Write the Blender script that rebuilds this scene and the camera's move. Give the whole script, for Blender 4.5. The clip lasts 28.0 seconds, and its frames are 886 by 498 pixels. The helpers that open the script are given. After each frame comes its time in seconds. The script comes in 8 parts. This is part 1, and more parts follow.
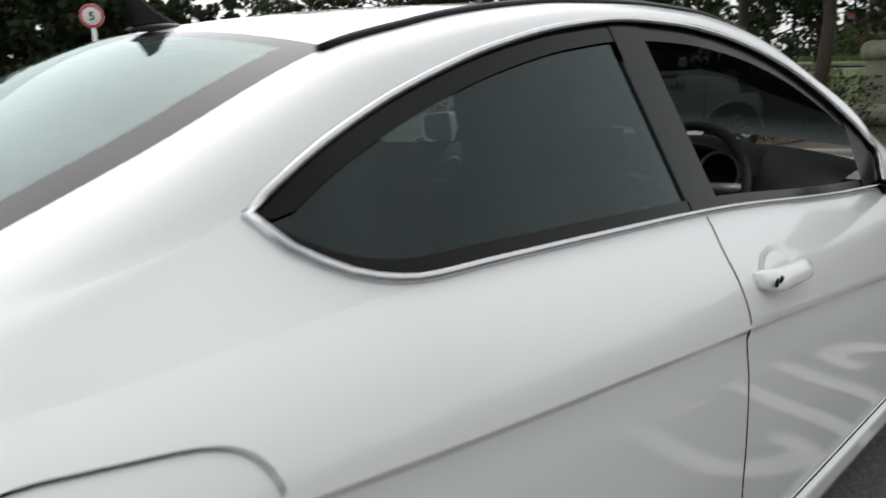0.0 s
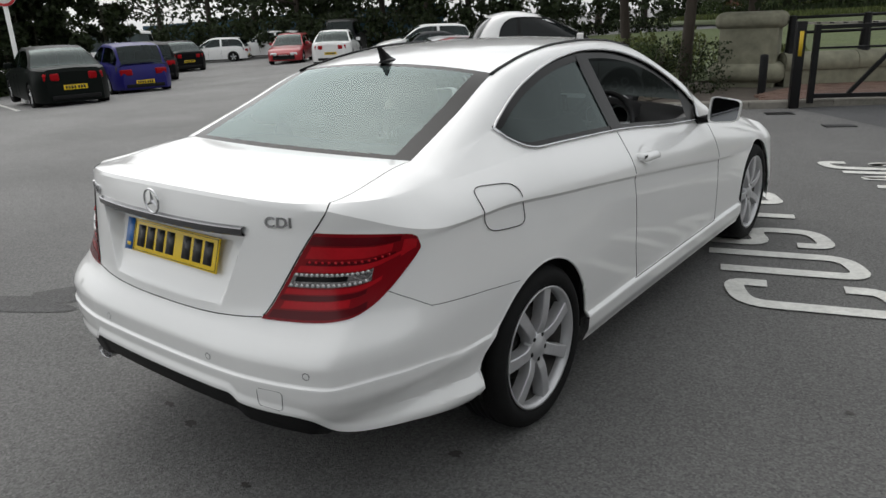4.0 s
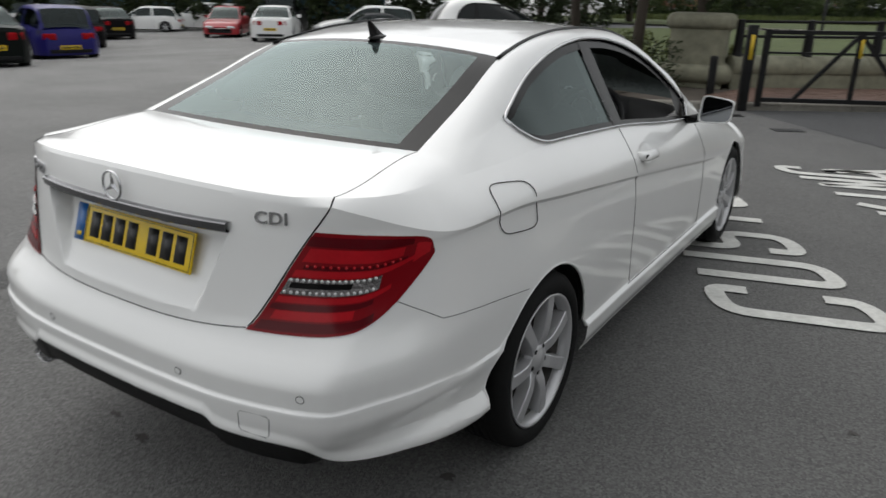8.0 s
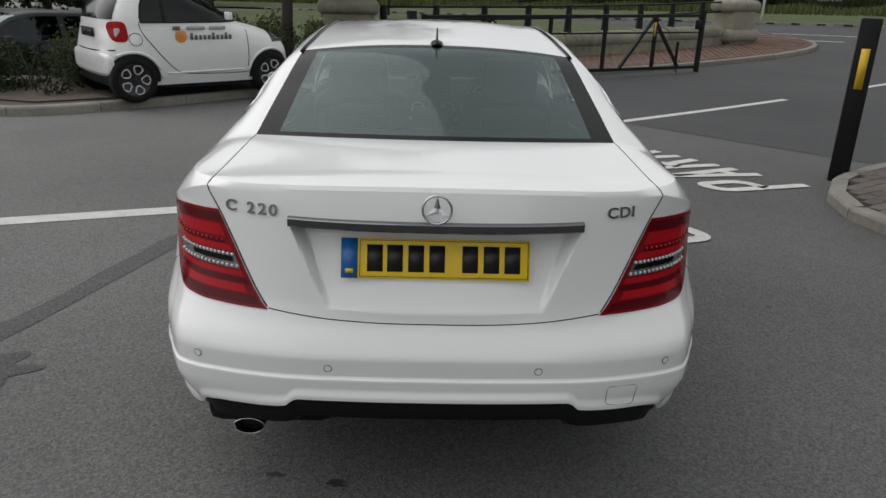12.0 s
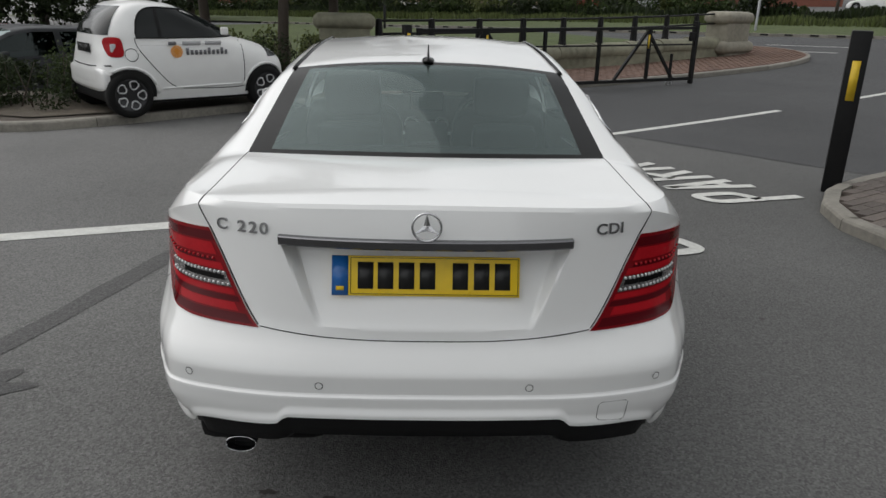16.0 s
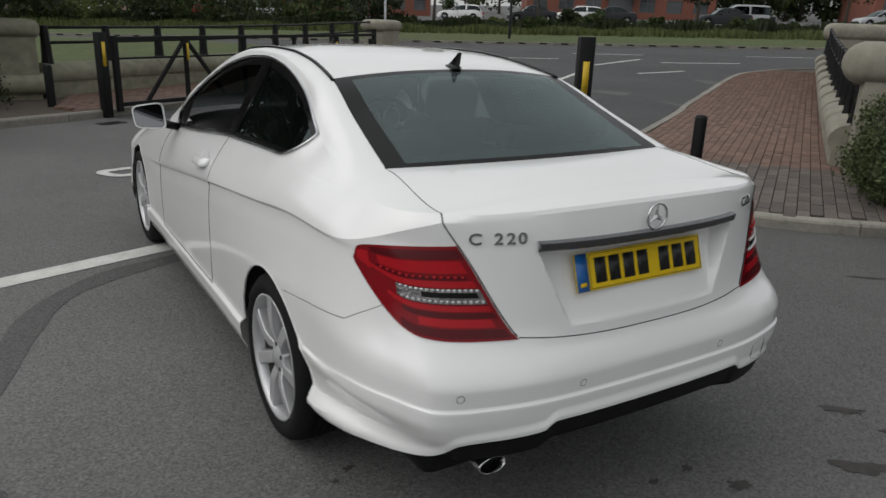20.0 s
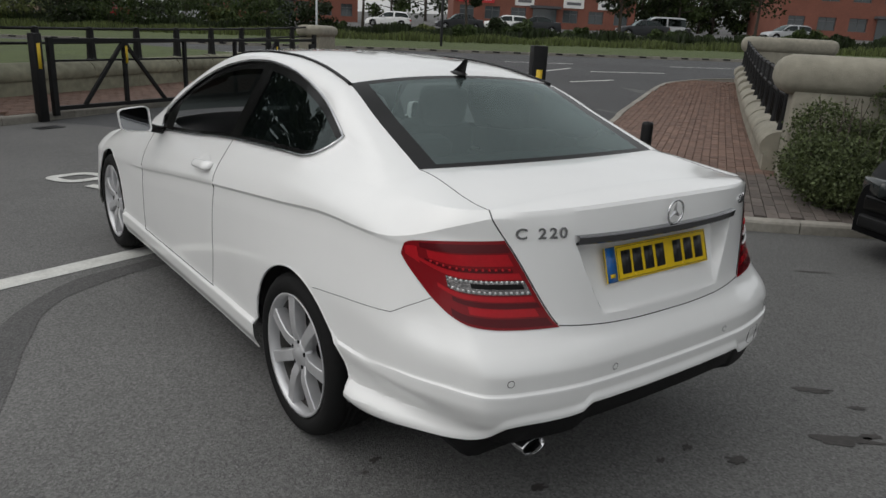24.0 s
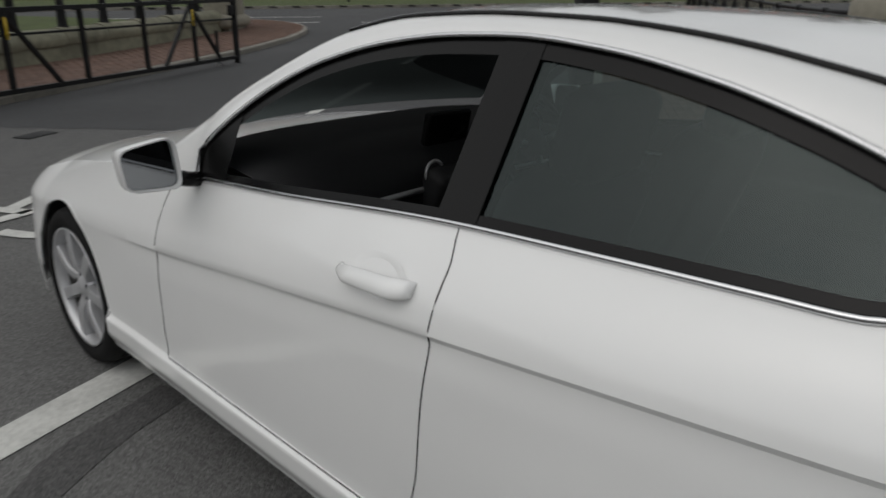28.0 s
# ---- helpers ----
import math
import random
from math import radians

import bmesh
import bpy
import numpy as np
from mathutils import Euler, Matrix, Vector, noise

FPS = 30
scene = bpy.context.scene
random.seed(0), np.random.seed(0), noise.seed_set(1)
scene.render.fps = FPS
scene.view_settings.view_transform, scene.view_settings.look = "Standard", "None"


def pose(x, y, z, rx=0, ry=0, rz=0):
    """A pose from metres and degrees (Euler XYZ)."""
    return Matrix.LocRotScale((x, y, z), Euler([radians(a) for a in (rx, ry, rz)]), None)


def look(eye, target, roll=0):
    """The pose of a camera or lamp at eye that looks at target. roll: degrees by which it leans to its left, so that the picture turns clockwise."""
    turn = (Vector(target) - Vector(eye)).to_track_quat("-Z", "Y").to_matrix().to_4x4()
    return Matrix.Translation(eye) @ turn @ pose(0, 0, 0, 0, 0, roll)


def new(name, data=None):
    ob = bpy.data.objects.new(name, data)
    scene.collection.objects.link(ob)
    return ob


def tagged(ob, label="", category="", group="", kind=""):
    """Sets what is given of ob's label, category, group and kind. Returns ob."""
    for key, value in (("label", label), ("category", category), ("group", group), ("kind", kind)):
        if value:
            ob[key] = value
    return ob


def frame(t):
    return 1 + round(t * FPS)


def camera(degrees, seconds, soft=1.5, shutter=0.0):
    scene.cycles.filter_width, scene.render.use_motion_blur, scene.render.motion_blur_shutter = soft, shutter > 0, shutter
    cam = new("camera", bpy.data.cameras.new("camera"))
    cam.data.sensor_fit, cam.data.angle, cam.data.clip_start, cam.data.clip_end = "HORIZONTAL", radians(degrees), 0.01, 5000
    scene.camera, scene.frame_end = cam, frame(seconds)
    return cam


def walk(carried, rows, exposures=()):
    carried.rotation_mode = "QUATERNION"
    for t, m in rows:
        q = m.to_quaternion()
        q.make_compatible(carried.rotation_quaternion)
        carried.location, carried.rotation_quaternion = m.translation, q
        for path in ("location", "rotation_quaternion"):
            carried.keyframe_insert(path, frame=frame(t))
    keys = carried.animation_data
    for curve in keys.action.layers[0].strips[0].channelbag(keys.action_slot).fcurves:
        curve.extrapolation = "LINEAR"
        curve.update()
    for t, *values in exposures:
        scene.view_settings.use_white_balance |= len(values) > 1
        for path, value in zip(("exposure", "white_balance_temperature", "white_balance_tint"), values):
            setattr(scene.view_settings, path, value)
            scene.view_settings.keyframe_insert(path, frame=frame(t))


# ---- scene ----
cam = camera(63.3, 28.0, shutter=0.35)

PATH = [
    (0, (1.345, -0.389, 1.301), (-0.05, 0.944, 0.773), -1.4),
    (0.3, (1.518, -0.659, 1.353), (0.063, 0.579, 0.761), -1.2),
    (0.5, (1.649, -0.944, 1.404), (0.207, 0.294, 0.784), -0.8),
    (0.7, (1.651, -1.137, 1.38), (0.259, 0.161, 0.767), -1.7),
    (1, (1.726, -1.473, 1.462), (0.424, -0.128, 0.758), -0.6),
    (1.5, (1.953, -1.847, 1.494), (0.68, -0.453, 0.835), -1.8),
    (2, (2.091, -2.111, 1.555), (0.873, -0.661, 0.91), -2.9),
    (2.5, (2.111, -2.164, 1.55), (0.915, -0.685, 0.933), -3.3),
    (3, (2.113, -2.169, 1.543), (0.928, -0.683, 0.921), -3.5),
    (3.5, (2.109, -2.164, 1.546), (0.931, -0.672, 0.924), -3.1),
    (5.5, (2.095, -2.154, 1.545), (0.908, -0.68, 0.898), -0.6),
    (6, (2.09, -2.151, 1.542), (0.901, -0.678, 0.896), -0.1),
    (6.5, (2.081, -2.15, 1.542), (0.897, -0.678, 0.887), 0.3),
    (7, (2.072, -2.144, 1.546), (0.89, -0.669, 0.89), 0.4),
    (7.5, (2.027, -2.096, 1.532), (0.852, -0.617, 0.875), 0.5),
    (8, (1.76, -2.074, 1.511), (0.746, -0.484, 0.845), 1.2),
    (8.5, (1.346, -2.226, 1.537), (0.685, -0.454, 0.887), 1.9),
    (9, (0.884, -2.43, 1.572), (0.549, -0.567, 0.925), 2.4),
    (9.5, (0.407, -2.58, 1.58), (0.294, -0.695, 0.921), 0.4),
    (10, (0.052, -2.739, 1.572), (0.049, -0.85, 0.916), 0.8),
    (10.5, (-0.066, -2.776, 1.57), (0.019, -0.894, 0.897), 2.1),
    (11, (-0.032, -2.789, 1.561), (0.019, -0.909, 0.882), 1.3),
    (11.5, (-0.034, -2.794, 1.562), (0.008, -0.916, 0.877), 2.0),
    (12, (-0.029, -2.789, 1.564), (0.02, -0.911, 0.88), 1.7),
    (12.5, (-0.028, -2.782, 1.564), (0.024, -0.903, 0.883), 2.4),
    (14.5, (-0.019, -2.79, 1.571), (0.029, -0.905, 0.905), 1.5),
    (15, (-0.02, -2.791, 1.572), (0.033, -0.905, 0.909), 1.7),
    (15.5, (-0.012, -2.793, 1.578), (0.043, -0.906, 0.918), 1.3),
    (16, (-0.009, -2.793, 1.582), (0.046, -0.904, 0.928), 1.4),
    (16.5, (-0.005, -2.797, 1.582), (0.052, -0.905, 0.936), 1.8),
    (17, (0.007, -2.803, 1.566), (0.077, -0.909, 0.927), 3.9),
    (17.5, (0.012, -2.809, 1.57), (0.085, -0.914, 0.934), 3.5),
    (18, (-0.014, -2.788, 1.57), (0.061, -0.891, 0.941), 2.9),
    (18.5, (-0.282, -2.693, 1.541), (0.001, -0.81, 0.932), 3.5),
    (19, (-0.749, -2.636, 1.537), (-0.111, -0.822, 0.985), 3.4),
    (19.5, (-1.225, -2.506, 1.523), (-0.332, -0.807, 0.961), 3.7),
    (20, (-1.597, -2.389, 1.538), (-0.601, -0.764, 0.93), 2.1),
    (20.5, (-1.834, -2.35, 1.536), (-0.761, -0.773, 0.936), 0.6),
    (21, (-1.938, -2.312, 1.528), (-0.8, -0.776, 0.941), 1.4),
    (21.5, (-1.945, -2.31, 1.525), (-0.802, -0.778, 0.938), 2.1),
    (23.5, (-1.945, -2.306, 1.52), (-0.798, -0.778, 0.93), 2.9),
    (24, (-1.946, -2.305, 1.528), (-0.781, -0.787, 0.946), 3.1),
    (24.5, (-1.949, -2.302, 1.523), (-0.776, -0.785, 0.954), 3.5),
    (25, (-1.951, -2.297, 1.522), (-0.776, -0.781, 0.957), 3.7),
    (25.5, (-1.942, -2.297, 1.524), (-0.776, -0.774, 0.959), 3.7),
    (26, (-1.917, -2.269, 1.522), (-0.794, -0.715, 0.956), 4.1),
    (26.5, (-1.904, -2.012, 1.49), (-0.804, -0.444, 0.916), 3.9),
    (27, (-1.912, -1.435, 1.476), (-0.758, 0.095, 0.903), 4.9),
    (27.5, (-1.864, -0.781, 1.485), (-0.686, 0.721, 0.888), 3.8),
    (27.8, (-1.786, -0.321, 1.465), (-0.517, 1.083, 0.819), 1.8),
    (28, (-1.72, -0.062, 1.44), (-0.372, 1.247, 0.756), 0.8),
]
walk(cam, [(t, look(eye, target, roll)) for t, eye, target, roll in PATH], [(0.0, 0.58), (0.4, 0.34), (1.0, -0.1), (2.0, 0.22), (3.0, 0.38), (7.0, 0.38), (9.0, 0.15), (11.0, 0.08), (17.0, 0.12), (20.5, -0.06), (25.0, -0.04), (26.5, -0.14), (28.0, -0.42)])

# ---- world and light ----
world = bpy.data.worlds.new("sky")
scene.world = world
world.use_nodes = True
wn = world.node_tree.nodes
sky = wn.new("ShaderNodeTexSky")
sky.sky_type, sky.sun_disc = "NISHITA", False
sky.sun_elevation, sky.sun_rotation = radians(51), radians(-69)
sky.air_density, sky.dust_density, sky.ozone_density = 1.0, 4.0, 1.0
hsv = wn.new("ShaderNodeHueSaturation")
hsv.inputs["Saturation"].default_value = 0.3
world.node_tree.links.new(sky.outputs[0], hsv.inputs["Color"])
cloud = wn.new("ShaderNodeTexNoise")
cloud.inputs["Scale"].default_value, cloud.inputs["Detail"].default_value = 2.2, 5
tone = wn.new("ShaderNodeMapRange")
tone.inputs["From Min"].default_value, tone.inputs["From Max"].default_value = 0.3, 0.7
tone.inputs["To Min"].default_value, tone.inputs["To Max"].default_value = 4.4, 7.6
world.node_tree.links.new(cloud.outputs[0], tone.inputs[0])
veil = wn.new("ShaderNodeMix")
veil.data_type = "RGBA"
veil.inputs[0].default_value = 0.65
world.node_tree.links.new(hsv.outputs[0], veil.inputs[6])
cool = wn.new("ShaderNodeVectorMath")
cool.operation = "SCALE"
cool.inputs[0].default_value = (0.98, 1.0, 1.0)
world.node_tree.links.new(tone.outputs[0], cool.inputs["Scale"])
world.node_tree.links.new(cool.outputs[0], veil.inputs[7])
world.node_tree.links.new(veil.outputs[2], wn["Background"].inputs["Color"])
wn["Background"].inputs["Strength"].default_value = 0.13
sun = new("sun", bpy.data.lights.new("sun", "SUN"))
sun.data.energy, sun.data.angle, sun.data.color = 0.6, radians(80), (1.0, 0.99, 0.98)
sun.matrix_world = look((-13, 5, 17), (0, 0, 0))


# ---- materials ----
def material(name, colour, rough=0.5, metal=0.0, vary=0.0, scale=20.0, bump=0.0, bump_scale=200.0, coat=0.0, speck=0.0, stretch=None, per_object=0.0, spec=0.5):
    m = bpy.data.materials.new(name)
    m.use_nodes = True
    n, l = m.node_tree.nodes, m.node_tree.links
    b = n["Principled BSDF"]
    b.inputs["Base Color"].default_value = (*colour, 1)
    b.inputs["Roughness"].default_value, b.inputs["Metallic"].default_value = rough, metal
    b.inputs["Coat Weight"].default_value, b.inputs["Coat Roughness"].default_value = coat, 0.07
    b.inputs["Specular IOR Level"].default_value = spec
    geo = n.new("ShaderNodeTexCoord")
    place = geo.outputs["Object"]
    if stretch:
        mp = n.new("ShaderNodeMapping")
        mp.inputs["Scale"].default_value = stretch
        l.new(place, mp.inputs[0])
        place = mp.outputs[0]
    out = None
    if vary or speck:
        big, fine = n.new("ShaderNodeTexNoise"), n.new("ShaderNodeTexNoise")
        big.inputs["Scale"].default_value, fine.inputs["Scale"].default_value = scale * 0.15, scale
        big.inputs["Detail"].default_value, fine.inputs["Detail"].default_value = 4, 6
        for t in (big, fine):
            l.new(place, t.inputs["Vector"])
        add = n.new("ShaderNodeMath")
        add.operation = "ADD"
        l.new(big.outputs[0], add.inputs[0])
        l.new(fine.outputs[0], add.inputs[1])
        rng = n.new("ShaderNodeMapRange")
        rng.inputs["From Min"].default_value, rng.inputs["From Max"].default_value = 0.6, 1.4
        rng.inputs["To Min"].default_value, rng.inputs["To Max"].default_value = 1 - vary, 1 + vary
        l.new(add.outputs[0], rng.inputs[0])
        mul = n.new("ShaderNodeVectorMath")
        mul.operation = "SCALE"
        mul.inputs[0].default_value = colour
        l.new(rng.outputs[0], mul.inputs["Scale"])
        out = mul.outputs[0]
    if per_object:
        info, rr = n.new("ShaderNodeObjectInfo"), n.new("ShaderNodeMapRange")
        rr.inputs["To Min"].default_value, rr.inputs["To Max"].default_value = 1 - per_object, 1 + per_object
        l.new(info.outputs["Random"], rr.inputs[0])
        m2 = n.new("ShaderNodeVectorMath")
        m2.operation = "SCALE"
        m2.inputs[0].default_value = colour
        if out:
            l.new(out, m2.inputs[0])
        l.new(rr.outputs[0], m2.inputs["Scale"])
        out = m2.outputs[0]
    if out:
        l.new(out, b.inputs["Base Color"])
    if bump:
        nz, bp = n.new("ShaderNodeTexNoise"), n.new("ShaderNodeBump")
        nz.inputs["Scale"].default_value, nz.inputs["Detail"].default_value = bump_scale, 3
        l.new(place, nz.inputs["Vector"])
        bp.inputs["Strength"].default_value, bp.inputs["Distance"].default_value = bump, 0.01
        l.new(nz.outputs[0], bp.inputs["Height"])
        l.new(bp.outputs[0], b.inputs["Normal"])
    return m


def glass_mat(name, tint, rough=0.0, ior=1.55, pale_film=0.0, gloss=1.0):
    m = bpy.data.materials.new(name)
    m.use_nodes = True
    n, l = m.node_tree.nodes, m.node_tree.links
    tr, gl, mx, fr = n.new("ShaderNodeBsdfTransparent"), n.new("ShaderNodeBsdfGlossy"), n.new("ShaderNodeMixShader"), n.new("ShaderNodeLayerWeight")
    tr.inputs[0].default_value = (*tint, 1)
    gl.inputs["Roughness"].default_value = rough
    gl.inputs["Color"].default_value = (0.70 * gloss, 0.81 * gloss, 0.80 * gloss, 1)
    fr.inputs[0].default_value = 0.5
    pw, ma = n.new("ShaderNodeMath"), n.new("ShaderNodeMath")
    pw.operation, ma.operation = "POWER", "MULTIPLY_ADD"
    pw.inputs[1].default_value = 4.5
    r0 = ((ior - 1) / (ior + 1)) ** 2
    ma.inputs[1].default_value, ma.inputs[2].default_value = 1 - r0, r0
    l.new(fr.outputs["Facing"], pw.inputs[0])
    l.new(pw.outputs[0], ma.inputs[0])
    l.new(ma.outputs[0], mx.inputs[0])
    l.new(tr.outputs[0], mx.inputs[1])
    l.new(gl.outputs[0], mx.inputs[2])
    last = mx
    # even pale diffuse film, mixed in to lighten the pane
    if pale_film:
        df, mx2 = n.new("ShaderNodeBsdfDiffuse"), n.new("ShaderNodeMixShader")
        df.inputs[0].default_value = (0.33, 0.44, 0.43, 1)
        mx2.inputs[0].default_value = pale_film
        l.new(mx.outputs[0], mx2.inputs[1])
        l.new(df.outputs[0], mx2.inputs[2])
        last = mx2
    l.new(last.outputs[0], n["Material Output"].inputs[0])
    return m


M_PAINT = material("white_paint", (0.83, 0.83, 0.82), 0.32, coat=1.0, vary=0.015, scale=6)
M_GAP = material("gap_rubber", (0.006, 0.006, 0.006), 0.9)
M_BLACK = material("black_plastic", (0.007, 0.007, 0.0075), 0.55, spec=0.2, vary=0.15, scale=60, bump=0.05, bump_scale=900)
M_GLOSSBLACK = material("gloss_black", (0.006, 0.006, 0.006), 0.15, spec=0.15)
M_GLASS = glass_mat("tinted_glass", (0.36, 0.43, 0.42), ior=1.85, pale_film=0.075)
M_SIDEGLASS = glass_mat("dark_side_glass", (0.11, 0.145, 0.14), ior=1.52, pale_film=0.006)
M_CLEAR = glass_mat("clear_glass", (0.032, 0.036, 0.036), ior=1.3, gloss=0.25)
M_CHROME = material("chrome", (0.60, 0.60, 0.61), 0.10, 1.0)
M_SILVER = material("silver_alloy", (0.56, 0.56, 0.57), 0.36, 0.55, vary=0.06, scale=30)
M_RUBBER = material("tyre_rubber", (0.0095, 0.0095, 0.0095), 0.8, spec=0.18, vary=0.2, scale=40, bump=0.1, bump_scale=120)
M_INTERIOR = material("black_leather", (0.012, 0.012, 0.013), 0.55, vary=0.2, scale=60, bump=0.12, bump_scale=250)


# ---- helpers ----
def curve(keys):
    """A smooth function through (place, value) keys, flat in slope beyond the ends."""
    xs, ys = zip(*keys)
    xs, ys = list(xs), list(ys)
    d = [(ys[i + 1] - ys[i]) / (xs[i + 1] - xs[i]) for i in range(len(xs) - 1)]
    m = [d[0]] + [0.0 if d[i - 1] * d[i] <= 0 else 2 * d[i - 1] * d[i] / (d[i - 1] + d[i]) for i in range(1, len(d))] + [d[-1]]

    def at(x):
        if x <= xs[0]:
            return ys[0]
        if x >= xs[-1]:
            return ys[-1]
        i = max(k for k in range(len(xs) - 1) if xs[k] <= x)
        h = xs[i + 1] - xs[i]
        t = (x - xs[i]) / h
        return ((1 + 2 * t) * (1 - t) ** 2 * ys[i] + t * (1 - t) ** 2 * h * m[i] + t * t * (3 - 2 * t) * ys[i + 1] + t * t * (t - 1) * h * m[i + 1])

    return at


def smooth(a, b, x):
    t = min(1.0, max(0.0, (x - a) / (b - a)))
    return t * t * (3 - 2 * t)


def lerp(a, b, t):
    return a + (b - a) * t


def part(name, bm, mat, parent=None, label="", flat=False):
    me = bpy.data.meshes.new(name)
    bm.to_mesh(me)
    bm.free()
    for m in mat if isinstance(mat, (list, tuple)) else [mat]:
        me.materials.append(m)
    if not flat:
        me.polygons.foreach_set("use_smooth", [True] * len(me.polygons))
    me.update()
    ob = new(name, me)
    if parent:
        ob.parent = parent
    if label:
        ob["label"] = label
    return ob


def thing(name, label, category, m=None, group="", kind=""):
    ob = new(name)
    if m is not None:
        ob.matrix_basis = m
    return tagged(ob, label, category, group, kind)


def grid(bm, rows, mirror=False, slot=0):
    """Faces between rows of points. mirror: turn them over."""
    vs = [[bm.verts.new(p) for p in row] for row in rows]
    for a, b in zip(vs, vs[1:]):
        for i in range(len(a) - 1):
            q = (a[i], a[i + 1], b[i + 1], b[i])
            try:
                fc = bm.faces.new(q[::-1] if mirror else q)
                fc.material_index = slot
            except ValueError:
                pass
    return vs


def box(bm, size, at=(0, 0, 0), turn=None, bevel=0.0, slot=0):
    m = Matrix.Translation(at) @ (turn or Matrix()) @ Matrix.Diagonal((*size, 1))
    r = bmesh.ops.create_cube(bm, size=1.0, matrix=m)
    fs = {fc for v in r["verts"] for fc in v.link_faces}
    for fc in fs:
        fc.material_index = slot
    if bevel:
        es = list({e for v in r["verts"] for e in v.link_edges})
        bmesh.ops.bevel(bm, geom=es, offset=bevel, segments=2, profile=0.6, affect="EDGES")
    return bm


def tube(bm, pts, r, n=6, slot=0, closed=False):
    pts = [Vector(p) for p in pts]
    rings = []
    for i, p in enumerate(pts):
        if closed:
            d = (pts[(i + 1) % len(pts)] - pts[i - 1]).normalized()
        else:
            d = (pts[min(i + 1, len(pts) - 1)] - pts[max(i - 1, 0)]).normalized()
        u = d.orthogonal().normalized() if abs(d.z) > 0.9 else d.cross(Vector((0, 0, 1))).normalized()
        w = d.cross(u)
        rr = r(i / (len(pts) - 1)) if callable(r) else r
        rings.append([bm.verts.new(p + rr * (math.cos(a) * u + math.sin(a) * w)) for a in [2 * math.pi * k / n for k in range(n)]])
    pairs = list(zip(rings, rings[1:])) + ([(rings[-1], rings[0])] if closed else [])
    for a, b in pairs:
        for k in range(n):
            bm.faces.new((a[k], a[(k + 1) % n], b[(k + 1) % n], b[k])).material_index = slot
    if not closed:
        bm.faces.new(rings[0][::-1]).material_index = slot
        bm.faces.new(rings[-1]).material_index = slot
    return bm


def lathe(bm, prof, n=48, m=None, slot=0, closed=False):
    """Turn a profile of (radius, height) round z."""
    m = m or Matrix()
    rings = [[bm.verts.new(m @ Vector((r * math.cos(a), r * math.sin(a), h))) for a in [2 * math.pi * k / n for k in range(n)]] for r, h in prof]
    pairs = list(zip(rings, rings[1:])) + ([(rings[-1], rings[0])] if closed else [])
    for a, b in pairs:
        for k in range(n):
            bm.faces.new((a[k], a[(k + 1) % n], b[(k + 1) % n], b[k])).material_index = slot
    return rings


def rise(x, y):
    """The gentle fall of the land, away from the level apron."""
    r = math.hypot(x, y)
    dip = 0.52 * smooth(-5.0, -8.0, x) * smooth(8.5, 11.5, y) * smooth(1.02, 1.18, y / max(1.0, -x)) * (1 - smooth(25, 33, r))
    return (0.0282 * x + 0.0058 * y) * smooth(7, 26, r) - dip


# ---- the white coupe ----
coupe = thing("coupe_car", "glossy white two-door coupe with silver alloy wheels parked on tarmac", "car")
ARCH = 0.352
HUB = 0.318
FRONT = 2.76
SHOULDER = curve([(-0.98, 0.965), (-0.6, 0.925), (-0.27, 0.927), (0.13, 0.893), (0.8, 0.826), (1.4, 0.757), (2.1, 0.675), (2.6, 0.64), (3.5, 0.6)])
BELT = curve([(-0.95, 1.064), (-0.80, 1.054), (-0.5, 1.036), (-0.2, 1.04), (0.09, 1.046), (0.25, 1.036), (0.45, 1.023), (0.83, 1.002), (1.45, 0.938), (1.85, 0.905), (2.2, 0.88), (2.8, 0.80), (3.5, 0.66)])
WIDE = curve([(-0.95, 0.800), (-0.6, 0.826), (-0.35, 0.842), (0, 0.855), (0.35, 0.866), (0.8, 0.872), (1.6, 0.872), (2.4, 0.872), (2.76, 0.870), (3.1, 0.86), (3.5, 0.82)])
HIP = curve([(-0.95, 0.858), (-0.6, 0.858), (-0.4, 0.863), (0, 0.880), (0.45, 0.878), (0.8, 0.874), (2.2, 0.874), (2.76, 0.886), (3.5, 0.86)])
BELT_IN = curve([(-0.95, 0.12), (-0.5, 0.10), (-0.2, 0.085), (0.1, 0.095), (0.45, 0.105), (0.83, 0.108), (1.45, 0.10), (1.85, 0.095), (2.3, 0.11), (2.8, 0.13), (3.5, 0.18)])
REAR = curve([(0.15, -0.97), (0.30, -1.01), (0.42, -1.034), (0.52, -1.044), (0.601, -1.048), (0.606, -1.0465), (0.640, -1.027), (0.685, -0.998), (0.72, -0.992), (0.90, -0.972), (0.96, -0.964), (1.0, -0.957), (1.045, -0.947), (1.056, -0.944), (1.061, -0.940), (1.064, -0.929)])
NOSE = curve([(0.15, 3.42), (0.3, 3.52), (0.5, 3.54), (0.66, 3.45), (0.8, 3.3)])


